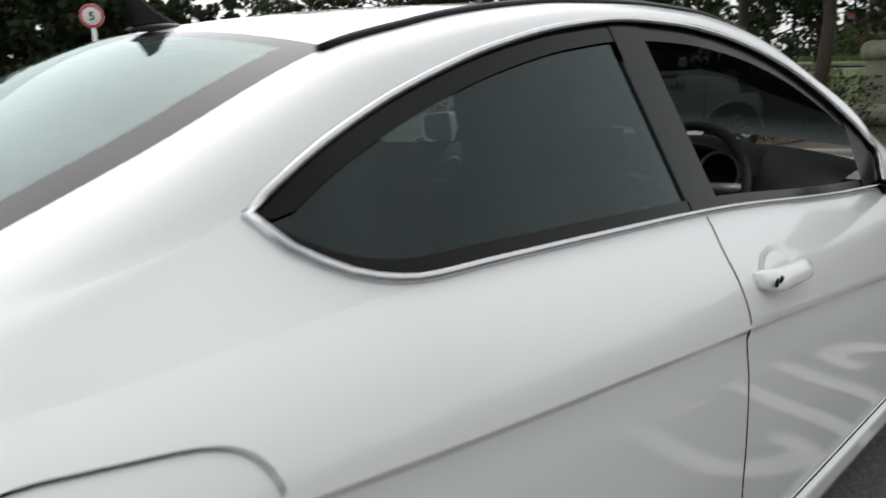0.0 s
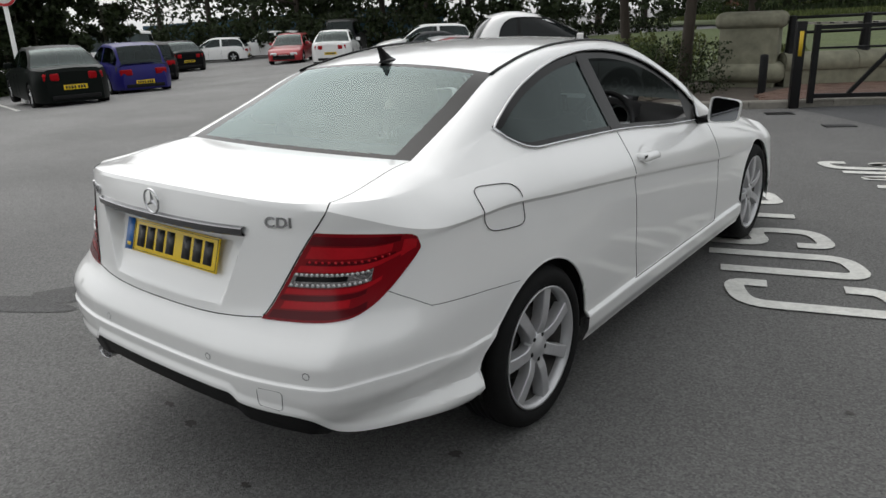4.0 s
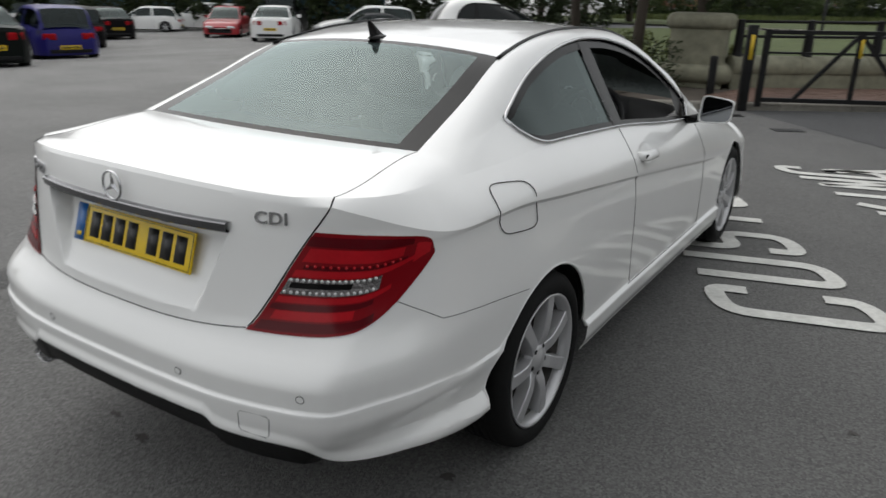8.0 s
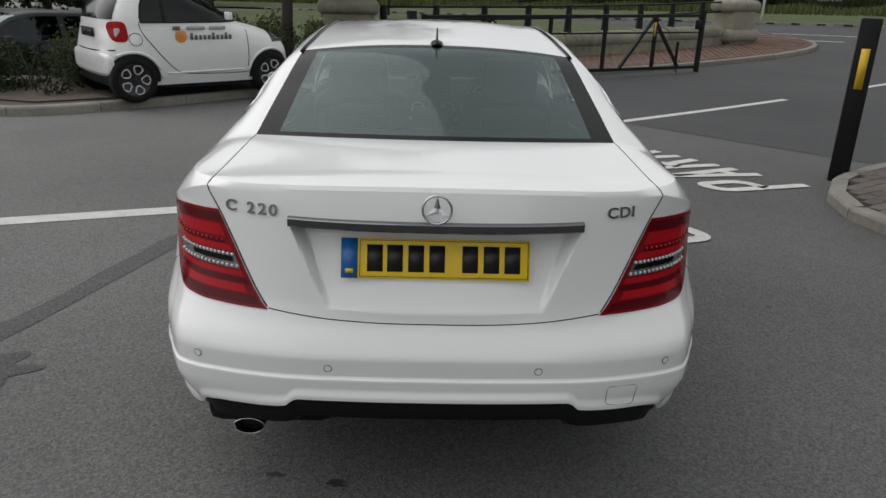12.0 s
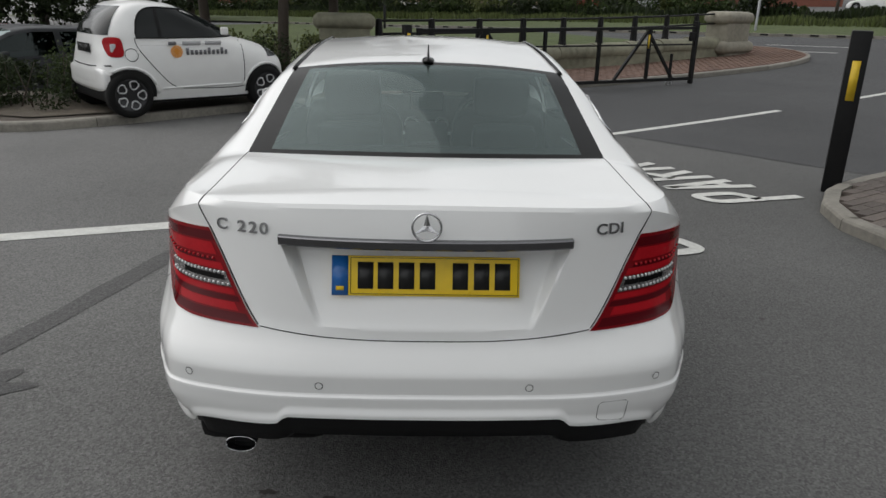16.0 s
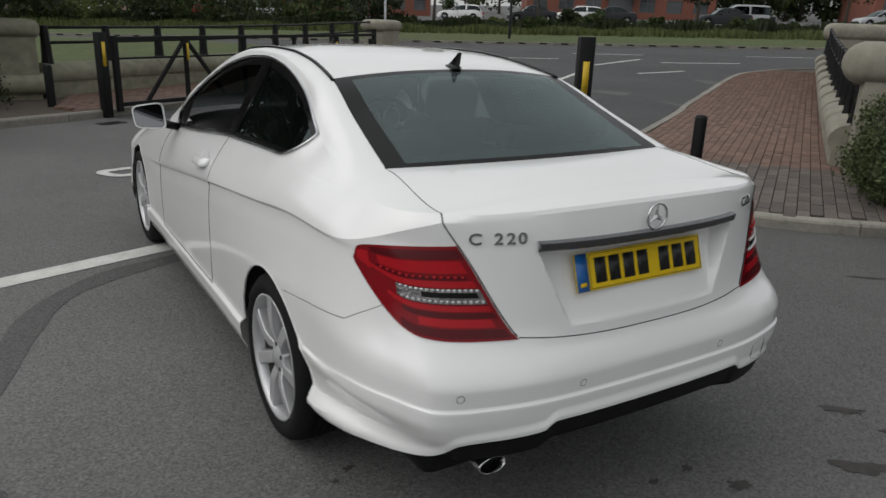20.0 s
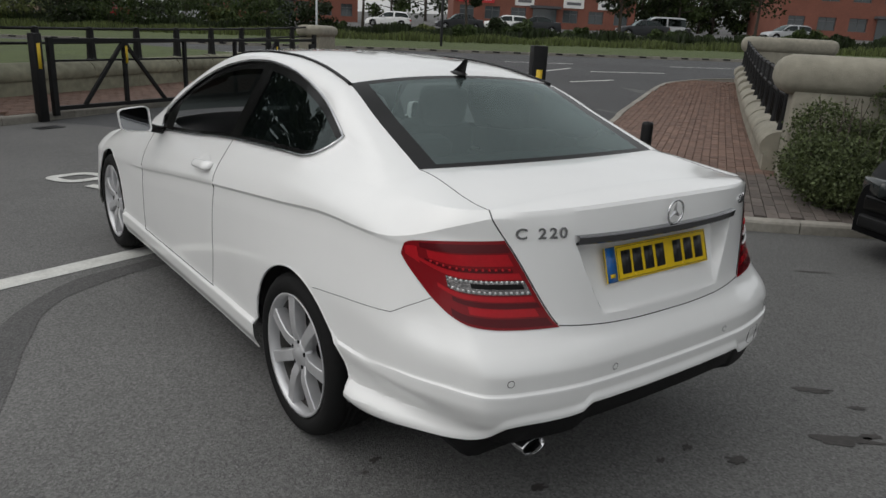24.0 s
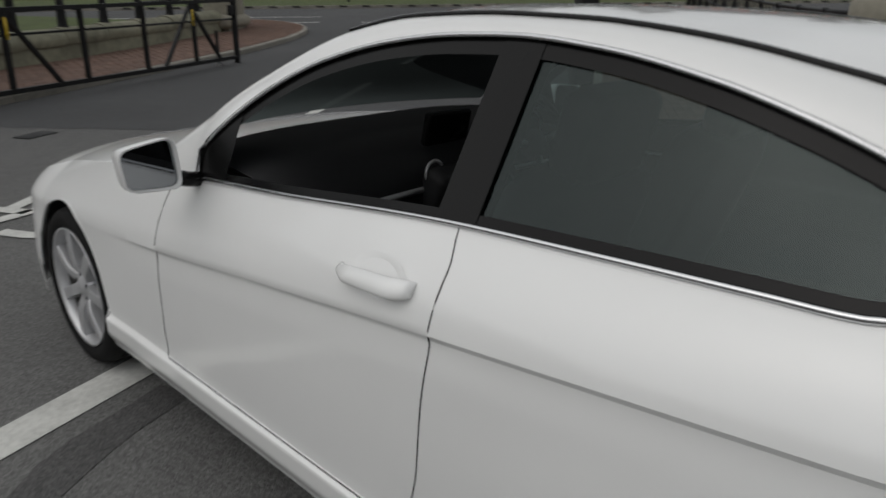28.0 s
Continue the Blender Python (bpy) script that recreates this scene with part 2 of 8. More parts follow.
def half_width(y, z, tuck=True):
    """Half the body's width at a height, below the belt. tuck: draws in above the shoulder."""
    zs, zb = SHOULDER(y), BELT(y)
    if not tuck:
        z = min(z, zs)
    if z >= zs and tuck:
        t = min(1.3, (z - zs) / max(0.02, zb - zs))
        return WIDE(y) - BELT_IN(y) * (0.30 * t + 0.70 * t ** 1.9)
    below = zs - z
    w = lerp(WIDE(y), HIP(y), smooth(0.03, 0.30, below))
    crisp = smooth(-0.75, -0.35, y) * (1 - smooth(1.9, 2.4, y))
    w -= 0.0075 * crisp * smooth(0.0, 0.012, below) * (1 - 0.75 * smooth(0.012, 0.10, below))
    w -= 0.030 * max(0.0, below / 0.5 - 0.45) ** 1.6 * (1 if y > 0 else 0.3)
    if 0.3 < y < 2.5:
        w += 0.020 * smooth(0.335, 0.315, z) - 0.02 * smooth(0.27, 0.20, z)
    if y < -0.2:
        w += 0.008 * smooth(-0.62, -0.42, y) * smooth(0.518, 0.508, z)
        flare = smooth(-0.92, -0.62, y)
        hi = lerp(0.424, 0.402, smooth(-0.85, -0.40, y))
        w -= 0.036 * smooth(0.51, 0.39, z) * (1 - smooth(-0.78, -0.42, y)) + 0.006 * smooth(0.51, 0.45, z)
        w += -0.010 * flare * smooth(0.505, hi + 0.005, z) + 0.030 * flare * min(1.0, max(0.0, (hi - z) / 0.042)) - 0.045 * flare * smooth(hi - 0.048, hi - 0.12, z) ** 1.2
    return w


LIDX = curve([(0.60, 0.40), (0.686, 0.43), (0.716, 0.465), (0.945, 0.593), (1.024, 0.638), (1.06, 0.652)])
Y_CORNER = -0.40


def plate_niche(x, z):
    """How deep the boot's number plate niche is."""
    side = lerp(0.305, 0.395, (z - 0.735) / 0.21)
    if not 0.70 < z < 0.99:
        return 0.0
    return 0.075 * min(1.0, max(0.0, (z - 0.722) / 0.208)) ** 0.8 * smooth(0.951, 0.944, z) * smooth(side + 0.003, side - 0.017, x)


# the tail's upper edge, falling from the boot's rim to the lamp's tip, where it meets the shoulder
CREASE = curve([(-1, 1.044), (-0.5, 1.026), (-0.44, 1.016), (-0.34, 0.995), (-0.25, 0.971), (-0.15, 0.945), (-0.1, 0.934), (-0.05, 0.928), (0, 0.926)])
LEDGE = curve([(-1, 0.545), (-0.4, 0.546), (-0.2, 0.548), (-0.1, 0.544), (-0.05, 0.534), (0, 0.514)])
# how far the bumper's corner stands out from the plain rounded plan
CORNER_OUT = curve([(-0.8, 0.0), (-0.5, 0.008), (-0.4, 0.018), (-0.34, 0.031), (-0.30, 0.036), (-0.26, 0.023), (-0.2, 0.004), (-0.14, 0.0), (0, 0.0)])
CORNER_UP = curve([(0.3, 0.0), (0.36, 0.1), (0.40, 0.38), (0.45, 0.9), (0.5, 1.0), (0.66, 1.0), (0.70, 0.85), (0.80, 0.36), (0.92, 0.22), (0.97, 0.0), (1.07, 0.0)])


def ledge(u):
    """The height of the bumper's crease, sinking towards the wheel."""
    return LEDGE(u)


def shell(u, z):
    """A point of the right flank: u from -1 at the rear's middle over 0 at the corner's start, then metres forward."""
    if u < 0:
        w = half_width(-0.9, z, False)
        gap = math.acos(min(1, LIDX(z) / w) ** lerp(1.25, 1.6, smooth(0.74, 0.62, z)))
        k = -u
        phi = lerp(0, gap, k / 0.5) if k <= 0.5 else lerp(gap, math.pi / 2, (k - 0.5) / 0.5)
        full = smooth(0.74, 0.62, z)
        s = math.sin(phi) ** lerp(lerp(0.667, 0.60, smooth(0.955, 1.035, z)), 0.60, full)
        step = 0.010 * smooth(ledge(u) + 0.002, ledge(u) - 0.007, z) + 0.010 * smooth(BUMPER_LOW(u) + 0.035, BUMPER_LOW(u) + 0.006, z)
        y = Y_CORNER + (REAR(z + rim_fall(u) * smooth(0.96, 1.03, z)) - step - Y_CORNER) * s
        w0 = 0.4 * step * math.cos(phi) ** 0.5 if k < 1 else 0.0
        y += arch_cut(y, z)
        out = CORNER_OUT(u) * CORNER_UP(z)
        x = w0 + half_width(max(y, -0.95), z, False) * max(0.0, math.cos(phi)) ** lerp(0.8, 0.62, full)
        zc = CREASE(u)
        if z > zc and u > -0.62:
            t = min(1.3, (z - zc) / max(0.004, top_edge(u) - zc))
            sharp = smooth(0.0, -0.12, u)
            tuck = lerp(0.026, BELT_IN(Y_CORNER), smooth(-0.47, 0.0, u)) * lerp(0.30 * t + 0.70 * t ** 1.9, 0.8 * t + 0.2 * t ** 1.9, sharp) * smooth(-0.62, -0.5, u)
            x -= tuck * math.cos(phi)
            y += tuck * math.sin(phi)
        return Vector((x + 0.62 * out, y - 0.78 * out + plate_niche(half_width(y, z) * max(0.0, math.cos(phi)) ** 0.8, z), z))
    gapline = DOOR_GAP(z) - 0.80
    y = Y_CORNER + u
    y += gapline * smooth(0.30, 0.80, y) * (1 - smooth(0.80, 1.4, y))
    if y > 3.0:
        t = (y - 3.0) / 0.55
        return Vector((half_width(3.0, z) * max(0.0, 1 - min(1, t) ** 3.2) ** 0.45, 3.0 + (NOSE(z) - 3.0) * min(1, t), z))
    return Vector((half_width(y, z), y + arch_cut(y, z), z))


def arch_cut(y, z):
    """How far the bumper's end draws back from the wheel, towards the ground."""
    return -0.062 * smooth(0.62, 0.44, z) * smooth(-0.72, -0.38, y) * (1 - smooth(-0.352, -0.22, y))


DOOR_GAP = curve([(0.2, 0.89), (0.35, 0.868), (0.5, 0.832), (0.67, 0.818), (0.826, 0.800), (0.94, 0.800), (1.008, 0.828), (1.06, 0.84)])
BUMPER_LOW = curve([(-1.0, 0.477), (-0.57, 0.478), (-0.54, 0.472), (-0.487, 0.449), (-0.46, 0.446), (-0.38, 0.441), (-0.345, 0.432), (-0.304, 0.390), (-0.28, 0.374), (-0.25, 0.366), (-0.13, 0.354), (-0.06, 0.338), (0, 0.318)])


def low_edge(u, arch=None):
    """The height of the flank's lower edge."""
    if arch is not None:
        return HUB + math.sqrt(max(0, ARCH ** 2 - (Y_CORNER + u - arch) ** 2))
    if u < 0:
        return BUMPER_LOW(u)
    return 0.312 if Y_CORNER + u < 0 else 0.205


def anchors(u, arch=None):
    """Heights of the lines that run along the flank: edge, crease or skirt, fold, bumper's top, shoulder, belt."""
    y = Y_CORNER + u
    a = [low_edge(u, arch)]
    if u < 0:
        a += [ledge(u), 0.688 + 0.023 * min(1.0, (1 + u) / 0.5) ** 2.2 - 0.006 * smooth(-0.5, -0.1, u), lerp(0.95, CREASE(u), smooth(-0.62, -0.5, u))]
    elif y < 0.353:
        t = smooth(-0.352, 0.352, y)
        a += [lerp(0.514, 0.328, t), lerp(0.66 if y > -0.352 else lerp(0.706, 0.66, u / 0.048), 0.58, t), SHOULDER(y)]
    else:
        a += [0.328, 0.58, SHOULDER(y)]
    a.append(top_edge(u))
    a.insert(3, a[3] - 0.045)
    a.insert(1, a[1] - 0.009)
    for k in range(1, 7):
        a[k] = max(a[k], a[k - 1] + 0.012)
    fold = (a[2] + a[3]) / 2
    a.insert(3, lerp(0.604, fold, smooth(-0.25, 0.0, u)) if u < 0 else fold)
    return a


def rim_fall(u):
    """How far the boot's rim sinks towards its corners."""
    return 0.018 * smooth(-1.0, -0.5, u)


def top_edge(u):
    if u < 0:
        return lerp(1.062, BELT(Y_CORNER), smooth(-0.52, 0.0, u)) - rim_fall(u) * (1 - smooth(-0.5, 0.0, u))
    return BELT(Y_CORNER + u)


def column(u, arch=None):
    a = anchors(u, arch)
    zs = [a[0]]
    for lo, hi, n in zip(a, a[1:], (22, 3, 7, 7, 36, 7, 10)):
        zs += [lerp(lo, hi, k / n) for k in range(1, n + 1)]
    return [shell(u, z) for z in zs]


ROW_SKIRT, ROW_BUMPER = 25, 39


def spread(a, b, n, ease=False):
    return [lerp(a, b, 0.5 - 0.5 * math.cos(math.pi * k / n) if ease else k / n) for k in range(n + 1)]


def at_y(y):
    return y - Y_CORNER


R_REAR_LID = [column(u) for u in spread(-1, -0.5, 84)]
R_REAR_SIDE = [column(u) for u in spread(-0.5, 0, 44)]
R_CORNER = [column(u) for u in spread(0, at_y(-ARCH), 3)]
R_ARCH_REAR = [column(u, 0.0) for u in spread(at_y(-ARCH), at_y(ARCH), 40, True)]
R_QUARTER = [column(u) for u in spread(at_y(ARCH), at_y(0.80), 18)]
R_DOOR = [column(u) for u in spread(at_y(0.80), at_y(1.97), 40)]
R_FENDER = [column(u) for u in spread(at_y(1.97), at_y(FRONT - ARCH), 12)]
R_ARCH_FRONT = [column(u, FRONT) for u in spread(at_y(FRONT - ARCH), at_y(FRONT + ARCH), 36, True)]
R_NOSE = [column(u) for u in spread(at_y(FRONT + ARCH), at_y(3.55), 14)]

# upper lines, from the belt to the roof's middle
DLO_LOW = curve([(-0.4, 1.068), (-0.1, 1.124), (-0.032, 1.143), (-0.015, 1.118), (0.02, 1.092), (0.07, 1.068), (0.14, 1.053), (0.25, 1.047), (0.45, 1.036), (0.83, 1.014), (1.45, 0.951), (1.80, 0.922), (1.86, 0.915), (2.06, 0.90)])
DLO_TOP = curve([(-0.4, 1.070), (-0.1, 1.126), (-0.032, 1.147), (0.04, 1.184), (0.11, 1.214), (0.28, 1.268), (0.45, 1.309), (0.66, 1.341), (0.85, 1.353), (1.03, 1.346), (1.22, 1.322), (1.44, 1.264), (1.65, 1.158), (1.84, 0.998), (1.88, 0.96), (2.06, 0.925)])
DLO_X = curve([(-0.4, 0.70), (-0.2, 0.692), (-0.03, 0.672), (0.28, 0.606), (0.66, 0.565), (0.9, 0.557), (1.2, 0.572), (1.44, 0.607), (1.65, 0.67), (1.84, 0.752), (2.06, 0.775)])
DITCH_Z = curve([(-0.4, 1.087), (-0.1, 1.20), (0.19, 1.312), (0.31, 1.336), (0.44, 1.358), (0.58, 1.374), (0.74, 1.385), (0.95, 1.388), (1.2, 1.376), (1.4, 1.338), (1.7, 1.205), (2.06, 0.985)])
DITCH_X = curve([(-0.4, 0.60), (-0.1, 0.570), (0.19, 0.532), (0.44, 0.505), (0.74, 0.488), (0.95, 0.486), (1.2, 0.50), (1.4, 0.53), (1.7, 0.60), (2.06, 0.69)])
MID_Z = curve([(-0.4, 1.090), (-0.1, 1.226), (0.19, 1.347), (0.35, 1.374), (0.6, 1.396), (0.95, 1.406), (1.2, 1.402), (1.4, 1.370), (1.7, 1.225), (2.06, 0.99)])
BOW = curve([(-1.0, 0.0), (-0.75, 0.0), (-0.4, -0.05), (0.19, -0.025), (0.6, 0.0), (1.1, 0.01), (1.4, 0.06), (2.06, 0.17)])


def haunch(rim, g):
    """A rounded line from the flank's rim in to the boot's or window's edge."""
    c = Vector((lerp(rim.x, g.x, 0.35), rim.y, lerp(rim.z, g.z, 0.85)))
    return [(1 - k) ** 2 * rim + 2 * k * (1 - k) * c + k * k * g for k in [j / 17 for j in range(18)]]


def section(y):
    """Half a section of the cabin: belt, glass, rail, roof."""
    b = Vector((half_width(y, BELT(y)), y, BELT(y)))
    s = Vector((DLO_X(y), y, DLO_TOP(y)))
    zd = min(DLO_LOW(y), s.z - 0.0015)
    d = b.lerp(s, (zd - b.z) / (s.z - b.z))
    t = Vector((DITCH_X(y), y, DITCH_Z(y)))
    c = Vector((lerp(s.x, t.x, 0.30), y, lerp(s.z, t.z, 0.92)))
    pts = [b.lerp(d, k / 3) for k in range(4)]
    pts += [d.lerp(s, k / 6) for k in range(1, 7)]
    pts += [(1 - k) ** 2 * s + 2 * k * (1 - k) * c + k * k * t for k in [j / 8 for j in range(1, 9)]]
    into = smooth(-0.06, -0.40, y)
    if into > 0:
        pts = [p.lerp(q, into) for p, q in zip(pts, haunch(b, t))]
    mid = MID_Z(y)
    for k in range(1, 17):
        x = t.x * (1 - k / 16)
        q = x / t.x
        pts.append(Vector((x, y + BOW(y) * (1 - q * q), mid - (mid - t.z) * q ** 2.2)))
    return pts


I_D, I_S, I_T = 3, 9, 17
DLO_A, DLO_B = -0.032, 1.86
Y_GLASS, Y_SCREEN = 0.19, 1.40
S_BACK = [section(y) for y in spread(-0.4, DLO_A, 16)]
S_QUARTER = [section(y) for y in spread(DLO_A, Y_GLASS, 14)]
S_ROOF = [section(y) for y in spread(Y_GLASS, Y_SCREEN, 48)]
S_FRONT = [section(y) for y in spread(Y_SCREEN, DLO_B, 20)]
S_COWL = [section(y) for y in spread(DLO_B, 2.06, 8)]


LID_AT = [c[-1].x / R_REAR_LID[-1][-1].x for c in reversed(R_REAR_LID)]


def deck_row(rim):
    """From a rim point of the tail to the boot's middle."""
    y = rim.y
    end = shell(-0.5, top_edge(-0.5))
    xg = lerp(end.x, 0.60, smooth(end.y, -0.4, y))
    zg = lerp(end.z, 1.087, smooth(end.y, -0.4, y))
    mid = lerp(1.064, 1.090, smooth(-0.96, -0.4, y)) + 0.006 * math.sin(math.pi * min(1, max(0, (y + 0.96) / 0.56)))
    wide = rim.x > xg - 0.0005
    x0, z0 = (xg, zg) if wide else (rim.x, rim.z)
    out = haunch(rim, Vector((x0, y, z0)))
    lid = []
    for q in LID_AT:
        lid.append(Vector((x0 * q, y + BOW(y) * (1 - q * q) * smooth(-0.80, -0.4, y), mid - (mid - z0) * q ** 2.2)))
    return out, lid


def cols(cs, lo, hi):
    return [c[lo:hi + 1] for c in cs]


def both(bm, rows, slot=0):
    """A patch and its twin on the car's other side."""
    grid(bm, rows, mirror=True, slot=slot)
    grid(bm, [[Vector((-p.x, p.y, p.z)) for p in r] for r in rows], slot=slot)


def one(bm, rows, side, slot=0):
    if side > 0:
        grid(bm, rows, mirror=True, slot=slot)
    else:
        grid(bm, [[Vector((-p.x, p.y, p.z)) for p in r] for r in rows], slot=slot)


def weld(bm, d=0.0004, crisp=0.0):
    """Join a patchwork's seams. crisp: edges turned by more than this many radians stay sharp."""
    bmesh.ops.remove_doubles(bm, verts=bm.verts, dist=d)
    bmesh.ops.recalc_face_normals(bm, faces=bm.faces)
    if crisp:
        es = [e for e in bm.edges if len(e.link_faces) == 2 and e.calc_face_angle(0.0) > crisp]
        bmesh.ops.split_edges(bm, edges=es)


TOP = len(R_DOOR[0]) - 1
body = bmesh.new()
both(body, cols(R_REAR_SIDE, ROW_BUMPER, TOP))
both(body, cols(R_CORNER, ROW_BUMPER, TOP))
for cs in (R_ARCH_REAR, R_QUARTER, R_FENDER, R_ARCH_FRONT, R_NOSE):
    both(body, cs)
both(body, cols(R_DOOR, 0, ROW_SKIRT))
rims = [c[-1] for c in R_REAR_SIDE]
both(body, [deck_row(r)[0] for r in rims])
both(body, [s[: I_T + 1] for s in S_BACK])
for ss in (S_QUARTER, S_ROOF, S_FRONT):
    both(body, [s[: I_D + 1] for s in ss])
    both(body, [s[I_S: I_T + 1] for s in ss])
both(body, [s[: I_T + 1] for s in S_COWL])
HOOD_MID = curve([(2.06, 0.965), (2.4, 0.925), (2.9, 0.85), (3.3, 0.77), (3.55, 0.70)])


def hood_row(rim):
    y, mid = rim.y, HOOD_MID(rim.y)
    return [Vector((rim.x * (1 - k / 16), y, mid - (mid - rim.z) * (1 - k / 16) ** 3.5)) for k in range(17)]


weld(body, crisp=0.45)
part("body_shell", body, M_PAINT, coupe)

for side in (1, -1):
    bm = bmesh.new()
    for ss in (S_BACK[-6:], S_QUARTER, S_ROOF, S_FRONT):
        one(bm, [[Vector((p.x - 0.018, p.y, p.z - 0.012)) for p in s[I_S: I_T + 1]] for s in ss], side)
    weld(bm)
    part("cabin_trim", bm, M_BLACK, coupe)

bm = bmesh.new()
both(bm, cols(R_REAR_LID, 0, ROW_BUMPER))
both(bm, cols(R_REAR_SIDE, 0, ROW_BUMPER))
both(bm, cols(R_CORNER, 0, ROW_BUMPER))
weld(bm, crisp=0.4)
part("rear_bumper", bm, M_PAINT, coupe)

bm = bmesh.new()
both(bm, cols(R_REAR_LID, ROW_BUMPER, TOP))
both(bm, [deck_row(c[-1])[1] for c in R_REAR_SIDE])
strips = []
for c, e in zip(R_REAR_LID, reversed(deck_row(R_REAR_SIDE[0][-1])[1])):
    r = c[-1]
    strips.append([Vector((r.x, lerp(r.y, e.y, k / 10), r.z + (e.z - r.z) * math.sin(0.5 * math.pi * k / 10))) for k in range(11)])
both(bm, strips)
weld(bm, 0.0004, 0.4)
part("boot_lid", bm, M_PAINT, coupe)

for side in (1, -1):
    bm = bmesh.new()
    one(bm, cols(R_DOOR, ROW_SKIRT, TOP), side)
    weld(bm)
    part("door", bm, M_PAINT, coupe)

bm = bmesh.new()
both(bm, [hood_row(c[-1]) for c in R_FENDER + R_ARCH_FRONT[1:] + R_NOSE[1:] if c[-1].y > 2.0 and c[-1].x > 0.01])
weld(bm)
part("bonnet", bm, M_PAINT, coupe)

bm = bmesh.new()
both(bm, [s[I_T:] for s in S_ROOF])
weld(bm)
part("roof", bm, M_PAINT, coupe)
bm = bmesh.new()
back = [s[I_T:] for s in S_BACK + S_QUARTER[1:]]
both(bm, [r[2:] for r in back[1:-2]])
weld(bm)
part("rear_window", bm, M_GLASS, coupe).visible_shadow = False
bm = bmesh.new()
both(bm, [r[:3] for r in back])
both(bm, [r[2:] for r in back[:2]])
both(bm, [r[2:] for r in back[-3:]])
weld(bm)
part("window_border", bm, M_GLOSSBLACK, coupe, "black printed border of the rear window")
bm = bmesh.new()
both(bm, [s[I_T:] for s in S_FRONT + S_COWL[1:]])
weld(bm)
part("windscreen", bm, M_CLEAR, coupe).visible_shadow = False




def flank(y, z, off=0.0, side=1):
    """A point on the car's side, lifted off it."""
    x = half_width(y, z) + off
    return Vector((side * x, y, z))


def off_shell(u, z, off, side=1):
    p = shell(u, z)
    a, b = shell(u + 0.01, z) - shell(u - 0.01, z), shell(u, z + 0.005) - shell(u, z - 0.005)
    n = a.cross(b).normalized()
    if n.dot(Vector((p.x, min(0, p.y + 0.4) * 2, 0.05))) < 0:
        n = -n
    p = p + n * off
    return Vector((side * p.x, p.y, p.z))


def gap_line(name, pts, r=0.0018, mat=None):
    return part(name, tube(bmesh.new(), pts, r, 5), mat or M_GAP, coupe)





def SEAM_Z(y):
    """The bumper's upper seam: down from the lamp to a corner, then up to the wheel."""
    return lerp(0.782, 0.708, (y + 0.735) / 0.12) if y < -0.615 else lerp(0.708, 0.650, (y + 0.615) / 0.445)




def u_at(y, z):
    return y - Y_CORNER if y >= Y_CORNER else min(spread(-0.6, 0, 300), key=lambda q: abs(shell(q, z).y - y))


# seams of doors, boot, bumper, flap
for side in (1, -1):
    gap_line("door_seam", [flank(DOOR_GAP(z), z, 0.0, side) for z in spread(0.33, BELT(0.72) - 0.002, 40)])
    gap_line("door_seam", [flank(y, 0.328, 0.001, side) for y in spread(0.85, 1.96, 30)], 0.002)
    gap_line("door_seam", [flank(1.97, z, 0.0, side) for z in spread(0.33, 0.89, 24)])
    gap_line("boot_seam", [(side * p.x, p.y, p.z) for p in [shell(-0.5, z) for z in spread(0.715, top_edge(-0.5), 40)]], 0.0022)
    gap_line("boot_seam", [(side * deck_row(c[-1])[1][0].x, c[-1].y, deck_row(c[-1])[1][0].z - 0.0008) for c in R_REAR_SIDE], 0.0019)
    gap_line("bumper_seam", [off_shell(u_at(y, SEAM_Z(y)), SEAM_Z(y), 0.0, side) for y in spread(-0.80, -0.615, 10) + spread(-0.615, -0.172, 20)[1:]], 0.0011)
    gap_line("roof_strip", [(side * (DITCH_X(y) + 0.001), y, DITCH_Z(y) + 0.001) for y in spread(0.17, 1.42, 40)], 0.0085, M_GLOSSBLACK)
    gap_line("bonnet_seam", [(side * (c[-1].x - 0.02), c[-1].y, hood_row(c[-1])[0].z + 0.002) for c in R_FENDER[2:] + R_ARCH_FRONT[1:]], 0.002)
    for cs in (R_ARCH_REAR, R_ARCH_FRONT):
        part("wheel_arch_lip", tube(bmesh.new(), [(side * (c[0].x - 0.004), c[0].y, c[0].z) for c in cs], 0.006, 6), M_PAINT, coupe)
gap_line("boot_seam", [shell(u, anchors(u)[4]) for u in spread(-0.5, -1, 30)] + [Vector((-p.x, p.y, p.z)) for p in [shell(u, anchors(u)[4]) for u in spread(-1, -0.5, 30)[1:]]], 0.0016)


def flap_ring(e):
    pts = []
    for k in range(40):
        a = 2 * math.pi * k / 40
        c, s_ = math.cos(a), math.sin(a)
        px = math.copysign(abs(c) ** 0.45, c) * (0.114 - e)
        pz = math.copysign(abs(s_) ** 0.45, s_) * (0.076 - e)
        pts.append((-0.222 + px - 0.18 * pz, 0.921 + pz - 0.115 * px))
    return pts


bm = bmesh.new()
tube(bm, [flank(y, z, 0.0026) for y, z in flap_ring(0)], 0.0016, 5, closed=True)
part("fuel_flap", bm, M_GAP, coupe, "seam of the square fuel flap")

